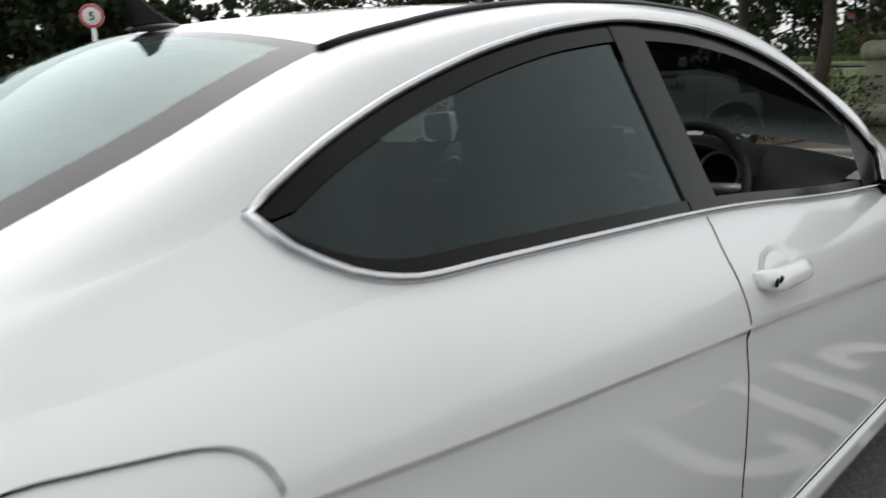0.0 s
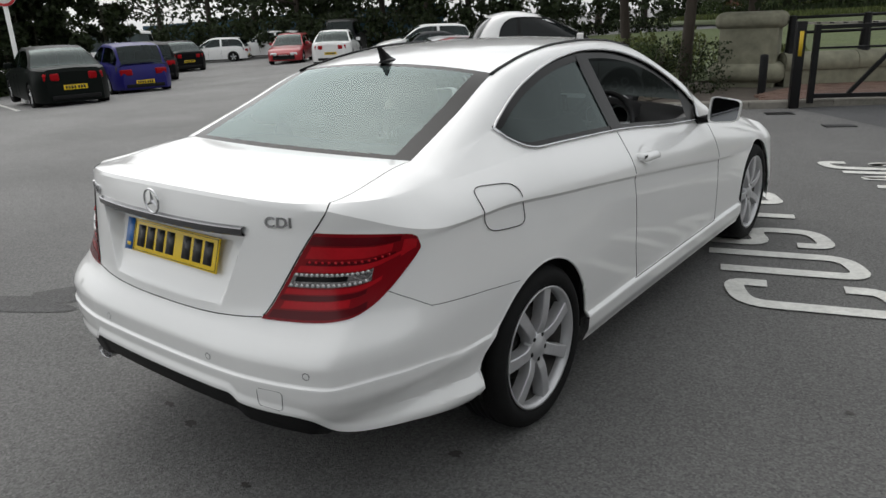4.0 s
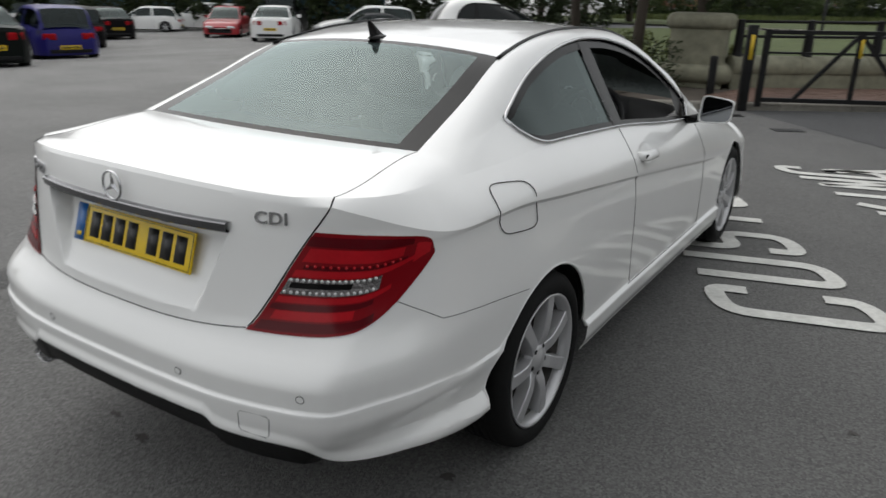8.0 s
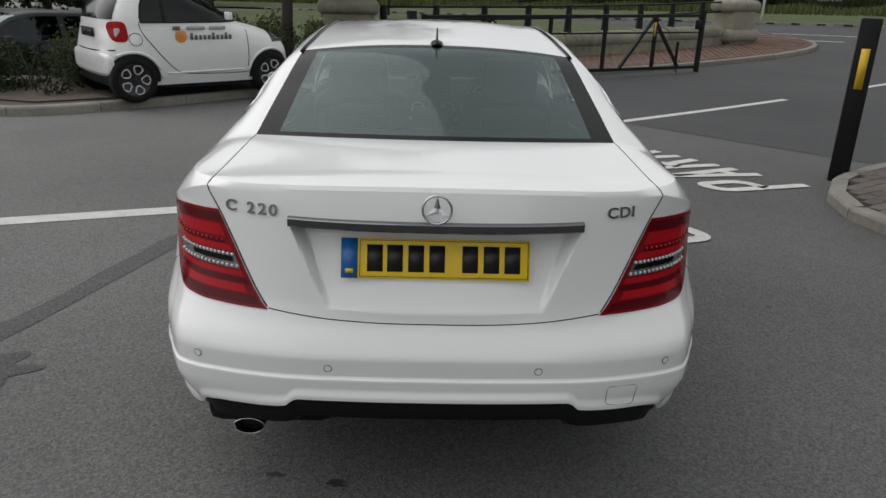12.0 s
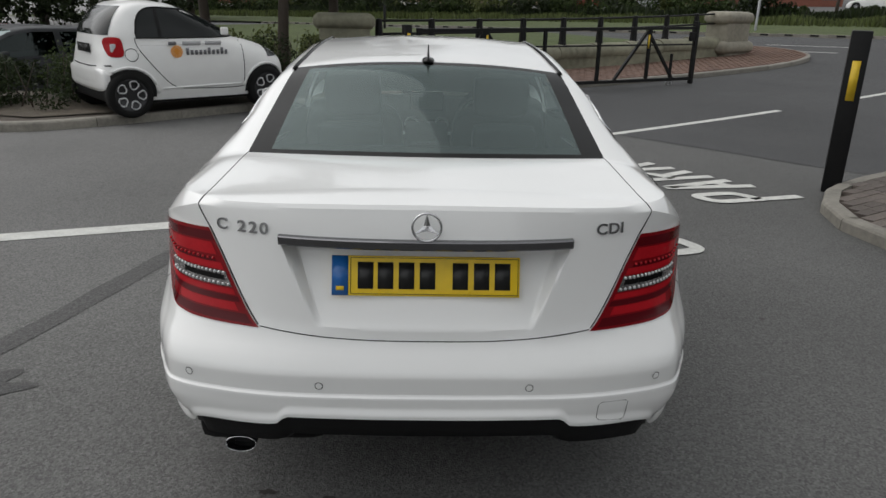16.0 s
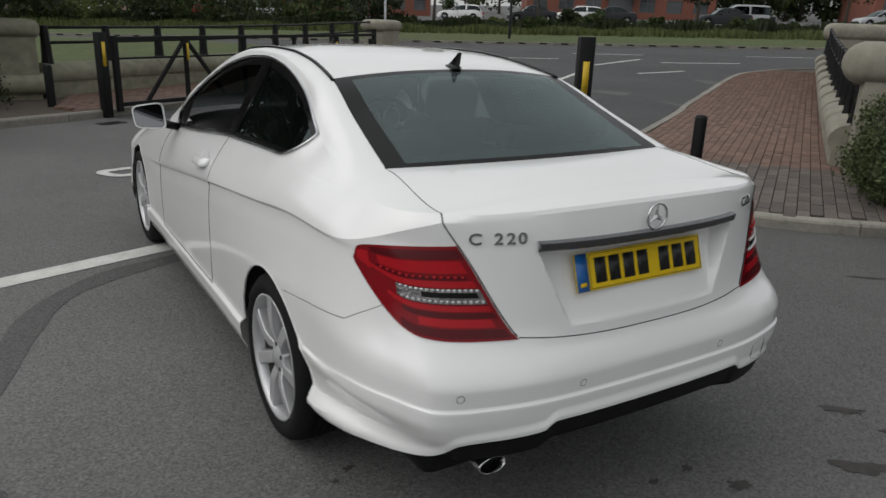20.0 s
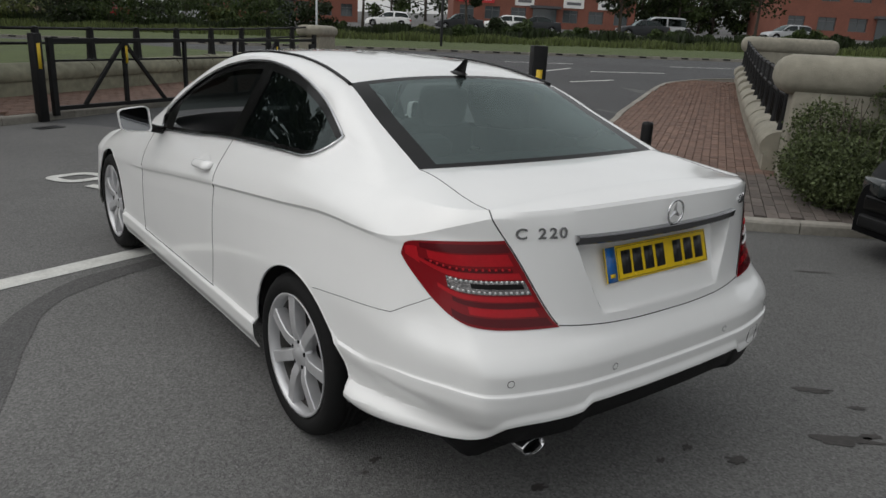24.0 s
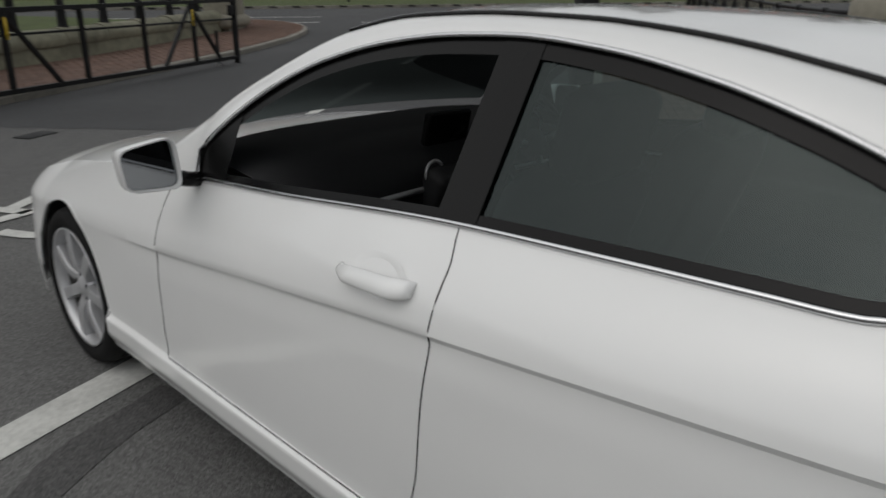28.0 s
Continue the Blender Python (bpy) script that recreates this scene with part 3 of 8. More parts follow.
# bright strip round the side windows, black frames, dark glass, black middle pillar
for side in (1, -1):
    lowline = [section(y)[I_D] for y in spread(DLO_A, 1.84, 70)]
    topline = [section(y)[I_S] for y in spread(DLO_A, 1.84, 70)]
    ring = lowline + topline[::-1]
    loop = [Vector((side * (p.x + 0.004), p.y, p.z)) for p in ring[:-1]]
    part("window_trim", tube(bmesh.new(), loop, 0.0065, 6, closed=True), M_CHROME, coupe, "thin chrome strip round the side windows")
    inner = []
    bm = bmesh.new()
    ra, rb = [], []
    for y in spread(DLO_A, 1.84, 70):
        s_ = section(y)
        d, t = s_[I_D], s_[I_S]
        f = min(0.5, 0.028 / max(0.03, (t - d).length))
        inner.append((d, t, f))
        ra.append([d, d.lerp(t, f * 0.8)])
        rb.append([d.lerp(t, 1 - f * 1.6 if f < 0.3 else 0.5), t])
    for rows in (ra, rb):
        one(bm, [[Vector((p.x - 0.006, p.y, p.z)) for p in r] for r in rows], side)
    part("window_seal", bm, M_GLOSSBLACK, coupe)
    bm = bmesh.new()
    one(bm, [[Vector((p.x - 0.012, p.y, p.z)) for p in section(y)[I_D:I_S + 1]] for y in spread(DLO_A + 0.01, 0.80, 40)], side)
    part("quarter_window", bm, M_SIDEGLASS, coupe).visible_shadow = False
    bm = bmesh.new()
    one(bm, [[Vector((p.x - 0.004, p.y, p.z)) for p in section(y)[I_D:I_S + 1]] for y in spread(0.795, 0.90, 6)], side)
    one(bm, [[Vector((p.x - 0.05, p.y, p.z)) for p in section(y)[I_D:I_S + 1]] for y in spread(0.795, 0.90, 6)], side)
    part("pillar_panel", bm, M_GLOSSBLACK, coupe)
    bm = bmesh.new()
    one(bm, [[Vector((p.x - 0.003, p.y, p.z)) for p in section(y)[I_D:I_S + 1]] for y in spread(1.70, 1.86, 8)], side)
    part("mirror_triangle", bm, M_GLOSSBLACK, coupe)


# wheels
def wheel_parts(owner, at, side, R=HUB, rim_r=0.243, spokes=7, width=0.225, steer=0.0, dark=None, alloy=None):
    """A tyre on a spoked rim; its outer face looks along +x for side 1."""
    turn = Matrix.Translation(at) @ Matrix.Rotation(steer, 4, "Z") @ Matrix.Rotation(side * math.pi / 2, 4, "Y")
    alloy = alloy or M_SILVER
    h = width / 2
    bm = bmesh.new()
    prof = [(rim_r - 0.012, h - 0.022), (rim_r + 0.005, h - 0.004), (rim_r + 0.03, h + 0.004), (R - 0.022, h - 0.003), (R - 0.006, h - 0.020), (R, h - 0.045)]
    for g_ in (0.042, 0.014, -0.014, -0.042):
        prof += [(R, g_ + 0.0045), (R - 0.007, g_ + 0.0035), (R - 0.007, g_ - 0.0035), (R, g_ - 0.0045)]
    prof += [(R, -h + 0.045), (R - 0.01, -h + 0.015), (rim_r, -h)]
    lathe(bm, prof, 56, turn)
    tyre = part("tyre", bm, M_RUBBER, owner)
    bm = bmesh.new()
    lathe(bm, [(rim_r - 0.012, h - 0.018), (rim_r - 0.002, h - 0.004), (rim_r - 0.010, h - 0.004), (rim_r - 0.020, h - 0.020), (rim_r - 0.023, h - 0.045)], 56, turn)
    rim = part("rim", bm, alloy, owner)
    bm = bmesh.new()
    lathe(bm, [(rim_r - 0.023, h - 0.045), (rim_r - 0.026, h - 0.07), (rim_r - 0.045, -h + 0.02), (rim_r - 0.03, -h)], 56, turn)
    # barrel's alloy is coloured dark for the shade behind the spokes
    part("rim_barrel", bm, material_once("shaded_alloy", (0.10, 0.095, 0.09), 0.6, 0.3, vary=0.3, scale=30), rim)
    for k in range(spokes):
        bm = bmesh.new()
        rows = []
        for q in spread(0, 1, 8):
            r = lerp(0.040, rim_r - 0.007, q)
            half = 0.024 - 0.002 * smooth(0.0, 0.4, q) + 0.004 * smooth(0.4, 1.0, q)
            top = h - 0.026 + 0.016 * smooth(0.0, 0.35, q) - 0.004 * smooth(0.6, 1.0, q)
            rows.append([(r, -half - 0.002, top - 0.045), (r, -half, top - 0.003), (r, -half * 0.86, top), (r, half * 0.86, top), (r, half, top - 0.003), (r, half + 0.002, top - 0.045)])
        spin = turn @ Matrix.Rotation(2 * math.pi * k / spokes + 0.2, 4, "Z")
        grid(bm, [[spin @ Vector(p) for p in r] for r in rows])
        part("spoke", bm, alloy, rim, flat=True)
    bm = bmesh.new()
    lathe(bm, [(0.0001, h - 0.012), (0.026, h - 0.013), (0.031, h - 0.017), (0.040, h - 0.020), (0.064, h - 0.026), (0.070, h - 0.05)], 32, turn)
    hub = part("hub", bm, alloy, rim)
    for k in range(5):
        a = 2 * math.pi * k / 5
        bm = bmesh.new()
        lathe(bm, [(0.0001, h - 0.020), (0.009, h - 0.021), (0.010, h - 0.03)], 8, turn @ Matrix.Translation((0.050 * math.cos(a), 0.050 * math.sin(a), 0)))
        part("wheel_bolt", bm, M_BLACK, rim)
    bm = bmesh.new()
    lathe(bm, [(0.05, -0.01), (0.155, -0.01), (0.155, -0.03), (0.05, -0.03)], 40, turn)
    part("brake_disc", bm, material_once("disc_iron", (0.09, 0.088, 0.085), 0.5, 0.8), owner)
    return tyre


_mats = {}


def material_once(name, *a, **k):
    if name not in _mats:
        _mats[name] = material(name, *a, **k)
    return _mats[name]


for y, st in ((0.0, 0.0), (FRONT, 0.0)):
    for side in (1, -1):
        w = new("wheel")
        w.parent = coupe
        wheel_parts(w, (side * 0.754, y, HUB), side)
        bm = bmesh.new()
        rows = [[(side * x, y + ARCH * math.cos(a) * 1.04, HUB + ARCH * math.sin(a) * 1.04) for x in (0.835, 0.78, 0.50)] for a in spread(-0.15, math.pi + 0.15, 24)]
        grid(bm, rows)
        grid(bm, [[(side * 0.50, p[1][1], p[1][2]), (side * 0.50, y, HUB)] for p in rows])
        part("wheel_well", bm, M_GAP, coupe)

# underside, diffuser, exhaust
bm = bmesh.new()
box(bm, (1.50, 1.98, 0.04), (0, 1.38, 0.225), bevel=0.01)
box(bm, (0.96, 4.0, 0.05), (0, 1.3, 0.26), bevel=0.01)
box(bm, (1.40, 0.5, 0.04), (0, 3.2, 0.24), bevel=0.01)
part("underside", bm, M_BLACK, coupe)
bm = bmesh.new()
us = spread(-1, -0.31, 34)
rows = []
for u in us:
    e = BUMPER_LOW(u)
    p = shell(u, e)
    d = 0.100 * smooth(-0.30, -0.36, u)
    rows.append([Vector((p.x * 0.997, p.y + 0.006, e + 0.02)), Vector((p.x * 0.995, p.y + 0.012, e - 0.01)), Vector((p.x * 0.985, p.y + 0.028, e - d * 0.7)), Vector((p.x * 0.97, p.y + 0.09, e - d - 0.006)), Vector((p.x * 0.9, p.y + 0.40, e - d - 0.03))])
both(bm, rows)
weld(bm)
part("diffuser", bm, M_BLACK, coupe, "matt black lower valance")
bm = bmesh.new()
m = Matrix.Translation((-0.537, -0.958, 0.337)) @ Matrix.Rotation(math.pi / 2, 4, "X") @ Matrix.Diagonal((1.18, 0.66, 1, 1))
lathe(bm, [(0.039, -0.035), (0.040, 0.012), (0.0390, 0.017), (0.0368, 0.015), (0.0355, -0.03)], 32, m)
tail = part("exhaust_pipe", bm, M_CHROME, coupe, "oval chrome tailpipe")
bm = bmesh.new()
lathe(bm, [(0.0001, -0.03), (0.0353, -0.03)], 24, m)
part("pipe_bore", bm, M_GAP, tail)
bm = bmesh.new()
lathe(bm, [(0.032, -0.22), (0.034, -0.03)], 24, m)
part("pipe_shaft", bm, M_BLACK, tail)
bm = bmesh.new()
box(bm, (0.40, 0.24, 0.15), (-0.50, -0.74, 0.34), bevel=0.05)
part("silencer", bm, M_BLACK, coupe)

# parking sensors and towing cover
for x, z in ((-0.66, 0.582), (-0.29, 0.573), (0.29, 0.573), (0.66, 0.582)):
    side = 1 if x > 0 else -1
    u = min(spread(-1, 0, 400), key=lambda q: abs(shell(q, z).x - abs(x)))
    p, q = off_shell(u, z, 0.0012, side), off_shell(u, z, 0.01, side)
    bm = bmesh.new()
    mm = Matrix.Translation(p) @ (q - p).to_track_quat("Z", "Y").to_matrix().to_4x4()
    lathe(bm, [(0.0001, 0.0012), (0.0095, 0.001)], 20, mm, 0)
    lathe(bm, [(0.0095, 0.0008), (0.0115, 0.0006)], 20, mm, 1)
    part("parking_sensor", bm, [M_PAINT, M_GAP], coupe)
us = [min(spread(-1, 0, 400), key=lambda q: abs(shell(q, 0.46).x - x)) for x in (0.49, 0.575)]
bm = bmesh.new()
tube(bm, [off_shell(lerp(us[0], us[1], a), z, 0.0, 1) for a, z in ((0, 0.470), (0, 0.512), (0.1, 0.520), (0.9, 0.520), (1, 0.512), (1, 0.462), (0.9, 0.456), (0.1, 0.462))], 0.0009, 4, closed=True)
part("tow_cover", bm, M_GAP, coupe, "square seam of the towing eye cover")

# boot fittings
bm = bmesh.new()
bar = []
for x in spread(-0.402, 0.402, 30):
    u = min(spread(-1, -0.5, 200), key=lambda q: abs(shell(q, 0.962).x - abs(x)))
    p = shell(u, 0.962)
    bar.append([Vector((x, p.y + 0.012, 0.9735)), Vector((x, p.y - 0.014, 0.972)), Vector((x, p.y - 0.0175, 0.969)), Vector((x, p.y - 0.0145, 0.949)), Vector((x, p.y - 0.011, 0.9455)), Vector((x, p.y + 0.05, 0.942))])
for k in range(5):
    grid(bm, [r[k:k + 2] for r in bar])
bmesh.ops.recalc_face_normals(bm, faces=bm.faces)
# chrome coloured dark to carry the reflection of the ground
part("chrome_bar", bm, material_once("ground_toned_chrome", (0.20, 0.20, 0.21), 0.08, 1.0), coupe, "polished chrome strip above the number plate")
plate = new("number_plate")
plate.parent = coupe
tilt = math.atan2(0.032, 0.098)
plate.matrix_basis = Matrix.Translation((0, -0.936, 0.858)) @ Matrix.Rotation(math.pi / 2 - tilt, 4, "X")
M_YELLOW = material("plate_yellow", (0.76, 0.52, 0.012), 0.35, vary=0.08, scale=25, coat=0.3, spec=0.3)
M_INK = material("plate_black", (0.010, 0.010, 0.010), 0.4)
M_BLUE = material("plate_blue", (0.012, 0.13, 0.42), 0.35, coat=0.4)
part("plate_board", box(bmesh.new(), (0.52, 0.111, 0.006), bevel=0.0015), M_YELLOW, plate, "yellow reflective plate board")
part("country_band", box(bmesh.new(), (0.045, 0.110, 0.0012), (-0.2372, 0, 0.0036)), M_BLUE, plate, "blue band")
part("country_mark", box(bmesh.new(), (0.022, 0.012, 0.0012), (-0.2372, -0.035, 0.0044)), M_YELLOW, plate)
for k, x in enumerate((-0.175, -0.120, -0.062, -0.004, 0.087, 0.146, 0.204)):
    part("plate_bar", box(bmesh.new(), (0.043, 0.074, 0.0012), (x + 0.008, 0.001, 0.0038)), M_INK, plate)
bm = bmesh.new()
for a, b in (((-0.208, 0.050), (0.255, 0.050)), ((-0.208, -0.050), (0.255, -0.050)), ((-0.208, 0.05), (-0.208, -0.05)), ((0.255, 0.05), (0.255, -0.05))):
    box(bm, (abs(b[0] - a[0]) + 0.0015, abs(b[1] - a[1]) + 0.0015, 0.001), ((a[0] + b[0]) / 2, (a[1] + b[1]) / 2, 0.0036))
part("plate_rim", bm, M_INK, plate)
for x in (-0.13, 0.12):
    bm = bmesh.new()
    lathe(bm, [(0.0001, 0.0055), (0.005, 0.0045), (0.0055, 0.003)], 10, Matrix.Translation((x, -0.045, 0)))
    part("plate_screw", bm, M_YELLOW, plate)


def lettering(body, at, size, mat, owner, name, turn, depth=0.002, spacing=1.0, squash=1.0, bold=0.0):
    cu = bpy.data.curves.new(name, "FONT")
    cu.body, cu.size, cu.extrude, cu.offset = body, size, depth, bold
    cu.space_character = spacing
    tmp = bpy.data.objects.new(name, cu)
    me = bpy.data.meshes.new_from_object(tmp)
    bpy.data.objects.remove(tmp)
    ob = new(name, me)
    me.materials.append(mat)
    if owner:
        ob.parent = owner
    ob.matrix_basis = Matrix.Translation(at) @ turn @ Matrix.Diagonal((squash, 1, 1, 1))
    return ob


UPRIGHT = Matrix.Rotation(math.pi / 2, 4, "X")


M_BADGE = material("badge_chrome", (0.42, 0.42, 0.43), 0.14, 1.0)


def badge(body, x0, x1, z, size, name, squash):
    """Raised letters, each set on the boot where it stands."""
    def spot(x, zz):
        u = min(spread(-1, -0.40, 400), key=lambda q: abs(shell(q, zz).x - abs(x)))
        return off_shell(u, zz, 0.0012, 1 if x > 0 else -1)

    step = (x1 - x0) / (len(body) - 0.2)
    for k, ch in enumerate(body):
        if ch == " ":
            continue
        x = x0 + step * k
        a, b, c = spot(x, z), spot(x + step * 0.8, z), spot(x, z + size * 0.7)
        along = (b - a).normalized()
        out_ = along.cross(c - a).normalized()
        face = Matrix((along, out_.cross(along), out_)).transposed().to_4x4()
        lettering(ch, a, size, M_BADGE, coupe, name, face, 0.0035, 1.0, squash, 0.0008)


badge("C 220", -0.584, -0.430, 0.969, 0.044, "model_badge", 1.2)
badge("CDI", 0.468, 0.570, 0.978, 0.042, "engine_badge", 1.2)
m = Matrix.Translation((0, -0.972, 1.012)) @ Matrix.Rotation(math.pi / 2, 4, "X")
bm = bmesh.new()
lathe(bm, [(0.0385 + 0.0035 * math.cos(a), 0.004 + 0.004 * math.sin(a)) for a in [2 * math.pi * k / 8 for k in range(8)]], 40, m, closed=True)
star = part("round_emblem", bm, M_CHROME, coupe, "chrome ring emblem with three slim spokes")
bm = bmesh.new()
lathe(bm, [(0.0001, 0.0072), (0.005, 0.0065), (0.007, 0.001)], 24, m)
part("emblem_boss", bm, M_CHROME, star)
for k in range(3):
    a = math.pi / 2 + 2 * math.pi * k / 3
    c_, s_ = math.cos(a), math.sin(a)
    bm = bmesh.new()
    tip, mid = bm.verts.new(m @ Vector((0.0385 * c_, 0.0385 * s_, 0.004))), bm.verts.new(m @ Vector((0, 0, 0.008)))
    for sgn in (1, -1):
        wing = bm.verts.new(m @ Vector((0.010 * math.cos(a + sgn * math.pi / 3), 0.010 * math.sin(a + sgn * math.pi / 3), 0.001)))
        bm.faces.new((mid, tip, wing) if sgn < 0 else (mid, wing, tip))
    part("emblem_spoke", bm, M_CHROME, star, flat=True)

# tail lamps
M_LENS = material("red_lens", (0.20, 0.004, 0.008), 0.22, coat=0.15, spec=0.22)
M_LENS_HOT = material("bright_red_lens", (0.40, 0.008, 0.014), 0.22, coat=0.12, spec=0.22, vary=0.12, scale=90)
M_LENS_DARK = material("dark_red_lens", (0.085, 0.002, 0.005), 0.22, coat=0.15, spec=0.22)
M_LENS_CLEAR = material("faceted_clear_lens", (0.20, 0.19, 0.19), 0.15, 0.7, vary=0.5, scale=200, bump=0.6, bump_scale=120, coat=0.6)
M_FACET = material("lens_facets", (0.62, 0.62, 0.62), 0.12, 0.5, coat=0.5)
U_TIP = min(spread(-0.5, 0, 500), key=lambda q: abs(shell(q, 0.905).y + 0.615))
LAMP_LO = curve([(0, 0.714), (0.30, 0.717), (0.50, 0.727), (0.62, 0.746), (0.74, 0.780), (0.9, 0.842), (0.97, 0.872), (1, 0.888)])
LAMP_HI = curve([(0, 0.957), (0.3, 0.951), (0.6, 0.944), (0.86, 0.935), (0.94, 0.926), (0.985, 0.906), (1, 0.893)])


def lamp_patch(bm, a, b, f0, f1, off, side, n=26, m=6, slot=0):
    rows = []
    for t in spread(a, b, n):
        lo, hi = LAMP_LO(t), LAMP_HI(t)
        rows.append([off_shell(-0.496 + t * (U_TIP + 0.496), lerp(lo, hi, lerp(f0, f1, k / m)), off, side) for k in range(m + 1)])
    grid(bm, rows, mirror=side > 0, slot=slot)


for side in (1, -1):
    lamp = new("tail_lamp")
    lamp.parent = coupe
    lamp["label"] = "red tail lamp with a clear reversing strip"
    bm = bmesh.new()
    lamp_patch(bm, 0, 1, -0.03, 1.03, 0.003, side, 40, 14)
    part("lamp_body", bm, M_LENS, lamp)
    for f0, f1, mat, a, b, nm in ((0.89, 0.99, M_LENS_DARK, 0.01, 0.80, "dark_band"), (0.73, 0.87, M_LENS_HOT, 0.05, 0.74, "bright_band"), (0.655, 0.695, M_LENS_DARK, 0.08, 0.78, "dark_band"), (0.57, 0.645, M_LENS_HOT, 0.04, 0.90, "bright_band"), (0.50, 0.90, M_LENS_HOT, 0.83, 0.955, "bright_end"), (0.30, 0.365, M_LENS_HOT, 0.03, 0.70, "bright_band"), (0.225, 0.285, M_LENS_DARK, 0.02, 0.60, "dark_band"), (0.12, 0.215, M_LENS_HOT, 0.06, 0.50, "bright_band"), (0.0, 0.10, M_LENS_DARK, 0.02, 0.62, "dark_band")):
        bm = bmesh.new()
        lamp_patch(bm, a, b, f0, f1, 0.0045, side, 24, 3)
        part(nm, bm, mat, lamp)
    bm = bmesh.new()
    lamp_patch(bm, 0.03, 0.62, 0.385, 0.555, 0.0052, side, 24, 5)
    clear = part("clear_strip", bm, M_LENS_CLEAR, lamp, "clear faceted strip")
    bm = bmesh.new()
    lamp_patch(bm, 0.06, 0.44, 0.455, 0.515, 0.0062, side, 12, 2)
    part("reversing_bulb_slot", bm, M_GLOSSBLACK, lamp)
    for f in (0.41, 0.538):
        for k in range(15):
            t = 0.05 + 0.038 * k
            p = off_shell(-0.496 + t * (U_TIP + 0.496), lerp(LAMP_LO(t), LAMP_HI(t), f), 0.0055, side)
            bm = bmesh.new()
            bmesh.ops.create_icosphere(bm, subdivisions=1, radius=0.0052, matrix=Matrix.Translation(p) @ Matrix.Diagonal((1, 1, 1.1, 1)))
            part("facet", bm, M_FACET, lamp)
    for k in range(13):
        t = 0.10 + 0.052 * k
        p = off_shell(-0.496 + t * (U_TIP + 0.496), lerp(LAMP_LO(t), LAMP_HI(t), 0.685), 0.0045, side)
        bm = bmesh.new()
        bmesh.ops.create_icosphere(bm, subdivisions=1, radius=0.0048, matrix=Matrix.Translation(p))
        part("lamp_diode", bm, M_LENS_HOT, lamp)

# door mirrors
def mirror_ring(k, y, w=0.084, h=0.066):
    """An angular outline, lower at its outer end."""
    pts = []
    for j in range(33):
        a = 2 * math.pi * j / 32
        c, s_ = math.cos(a), math.sin(a)
        px, pz = math.copysign(abs(c) ** 0.36, c), math.copysign(abs(s_) ** 0.36, s_)
        pts.append((px * w * k + 0.006 * pz, y - 0.012 * px, pz * (h - 0.009 * px) * k))
    return pts


for side in (1, -1):
    mirror = new("door_mirror")
    mirror.parent = coupe
    mirror.matrix_basis = Matrix.Translation((side * 0.935, 1.77, 0.985)) @ Matrix.Diagonal((side, 1, 1, 1))
    bm = bmesh.new()
    grid(bm, [mirror_ring((1 - q ** 2.6) ** 0.5 if q < 1 else 0.02, 0.11 * q) for q in spread(0, 1, 10)])
    weld(bm)
    part("mirror_housing", bm, M_PAINT, mirror)
    bm = bmesh.new()
    bm.faces.new([bm.verts.new(p) for p in mirror_ring(0.91, 0.010, 0.084, 0.064)[:-1]])
    part("mirror_glass", bm, material_once("mirror_silver", (0.22, 0.23, 0.24), 0.03, 1.0), mirror)
    bm = bmesh.new()
    grid(bm, [[a, b, c] for a, b, c in zip(mirror_ring(1, 0), mirror_ring(0.94, -0.002), mirror_ring(0.90, 0.011))])
    part("mirror_bezel", bm, M_PAINT, mirror)
    bm = bmesh.new()
    tube(bm, [(-0.07, 0.05, -0.045), (-0.12, 0.05, -0.06), (-0.16, 0.06, -0.07)], 0.022, 8)
    part("mirror_arm", bm, M_GLOSSBLACK, mirror)

# door handles: a thick grip over a wide scooped bowl
for side in (1, -1):
    bm = bmesh.new()
    rows = []
    for q in spread(0, 1, 16):
        y, z = lerp(1.095, 0.862, q), lerp(0.876, 0.892, q)
        lift = 0.004 + 0.022 * min(1.0, math.sin(math.pi * q) * 1.6) ** 0.7
        tall = 0.009 + 0.007 * smooth(0.0, 0.25, q) * smooth(1.0, 0.9, q) + 0.005 * q
        rows.append([flank(y, z + tall * math.sin(a), lift + 0.011 * math.cos(a), side) for a in spread(0, 2 * math.pi, 12)])
    grid(bm, rows)
    for r in (rows[0], rows[-1]):
        bm.faces.new([bm.verts.new(p) for p in r[:-1]])
    weld(bm)
    h_ = part("door_handle", bm, M_PAINT, coupe, "white grip door handle")
    bm = bmesh.new()
    rows = [[flank(0.975 + 0.088 * r * math.cos(a), 0.888 + 0.042 * r * math.sin(a), 0.0022 - 0.010 * (1 - r) ** 1.2, side) for r in (0.05, 0.4, 0.75, 0.97, 1.0)] for a in spread(0, 2 * math.pi, 32)]
    grid(bm, rows)
    part("handle_bowl", bm, M_PAINT, h_)
    if side > 0:
        for k in (0, 1):
            bm = bmesh.new()
            lathe(bm, [(0.0001, 0.003), (0.007, 0.002), (0.009, 0)], 14, Matrix.Translation(flank(0.878 + 0.022 * k, 0.891, 0.032)) @ Matrix.Rotation(math.pi / 2, 4, "Y"))
            part("lock_barrel", bm, M_GAP, h_)

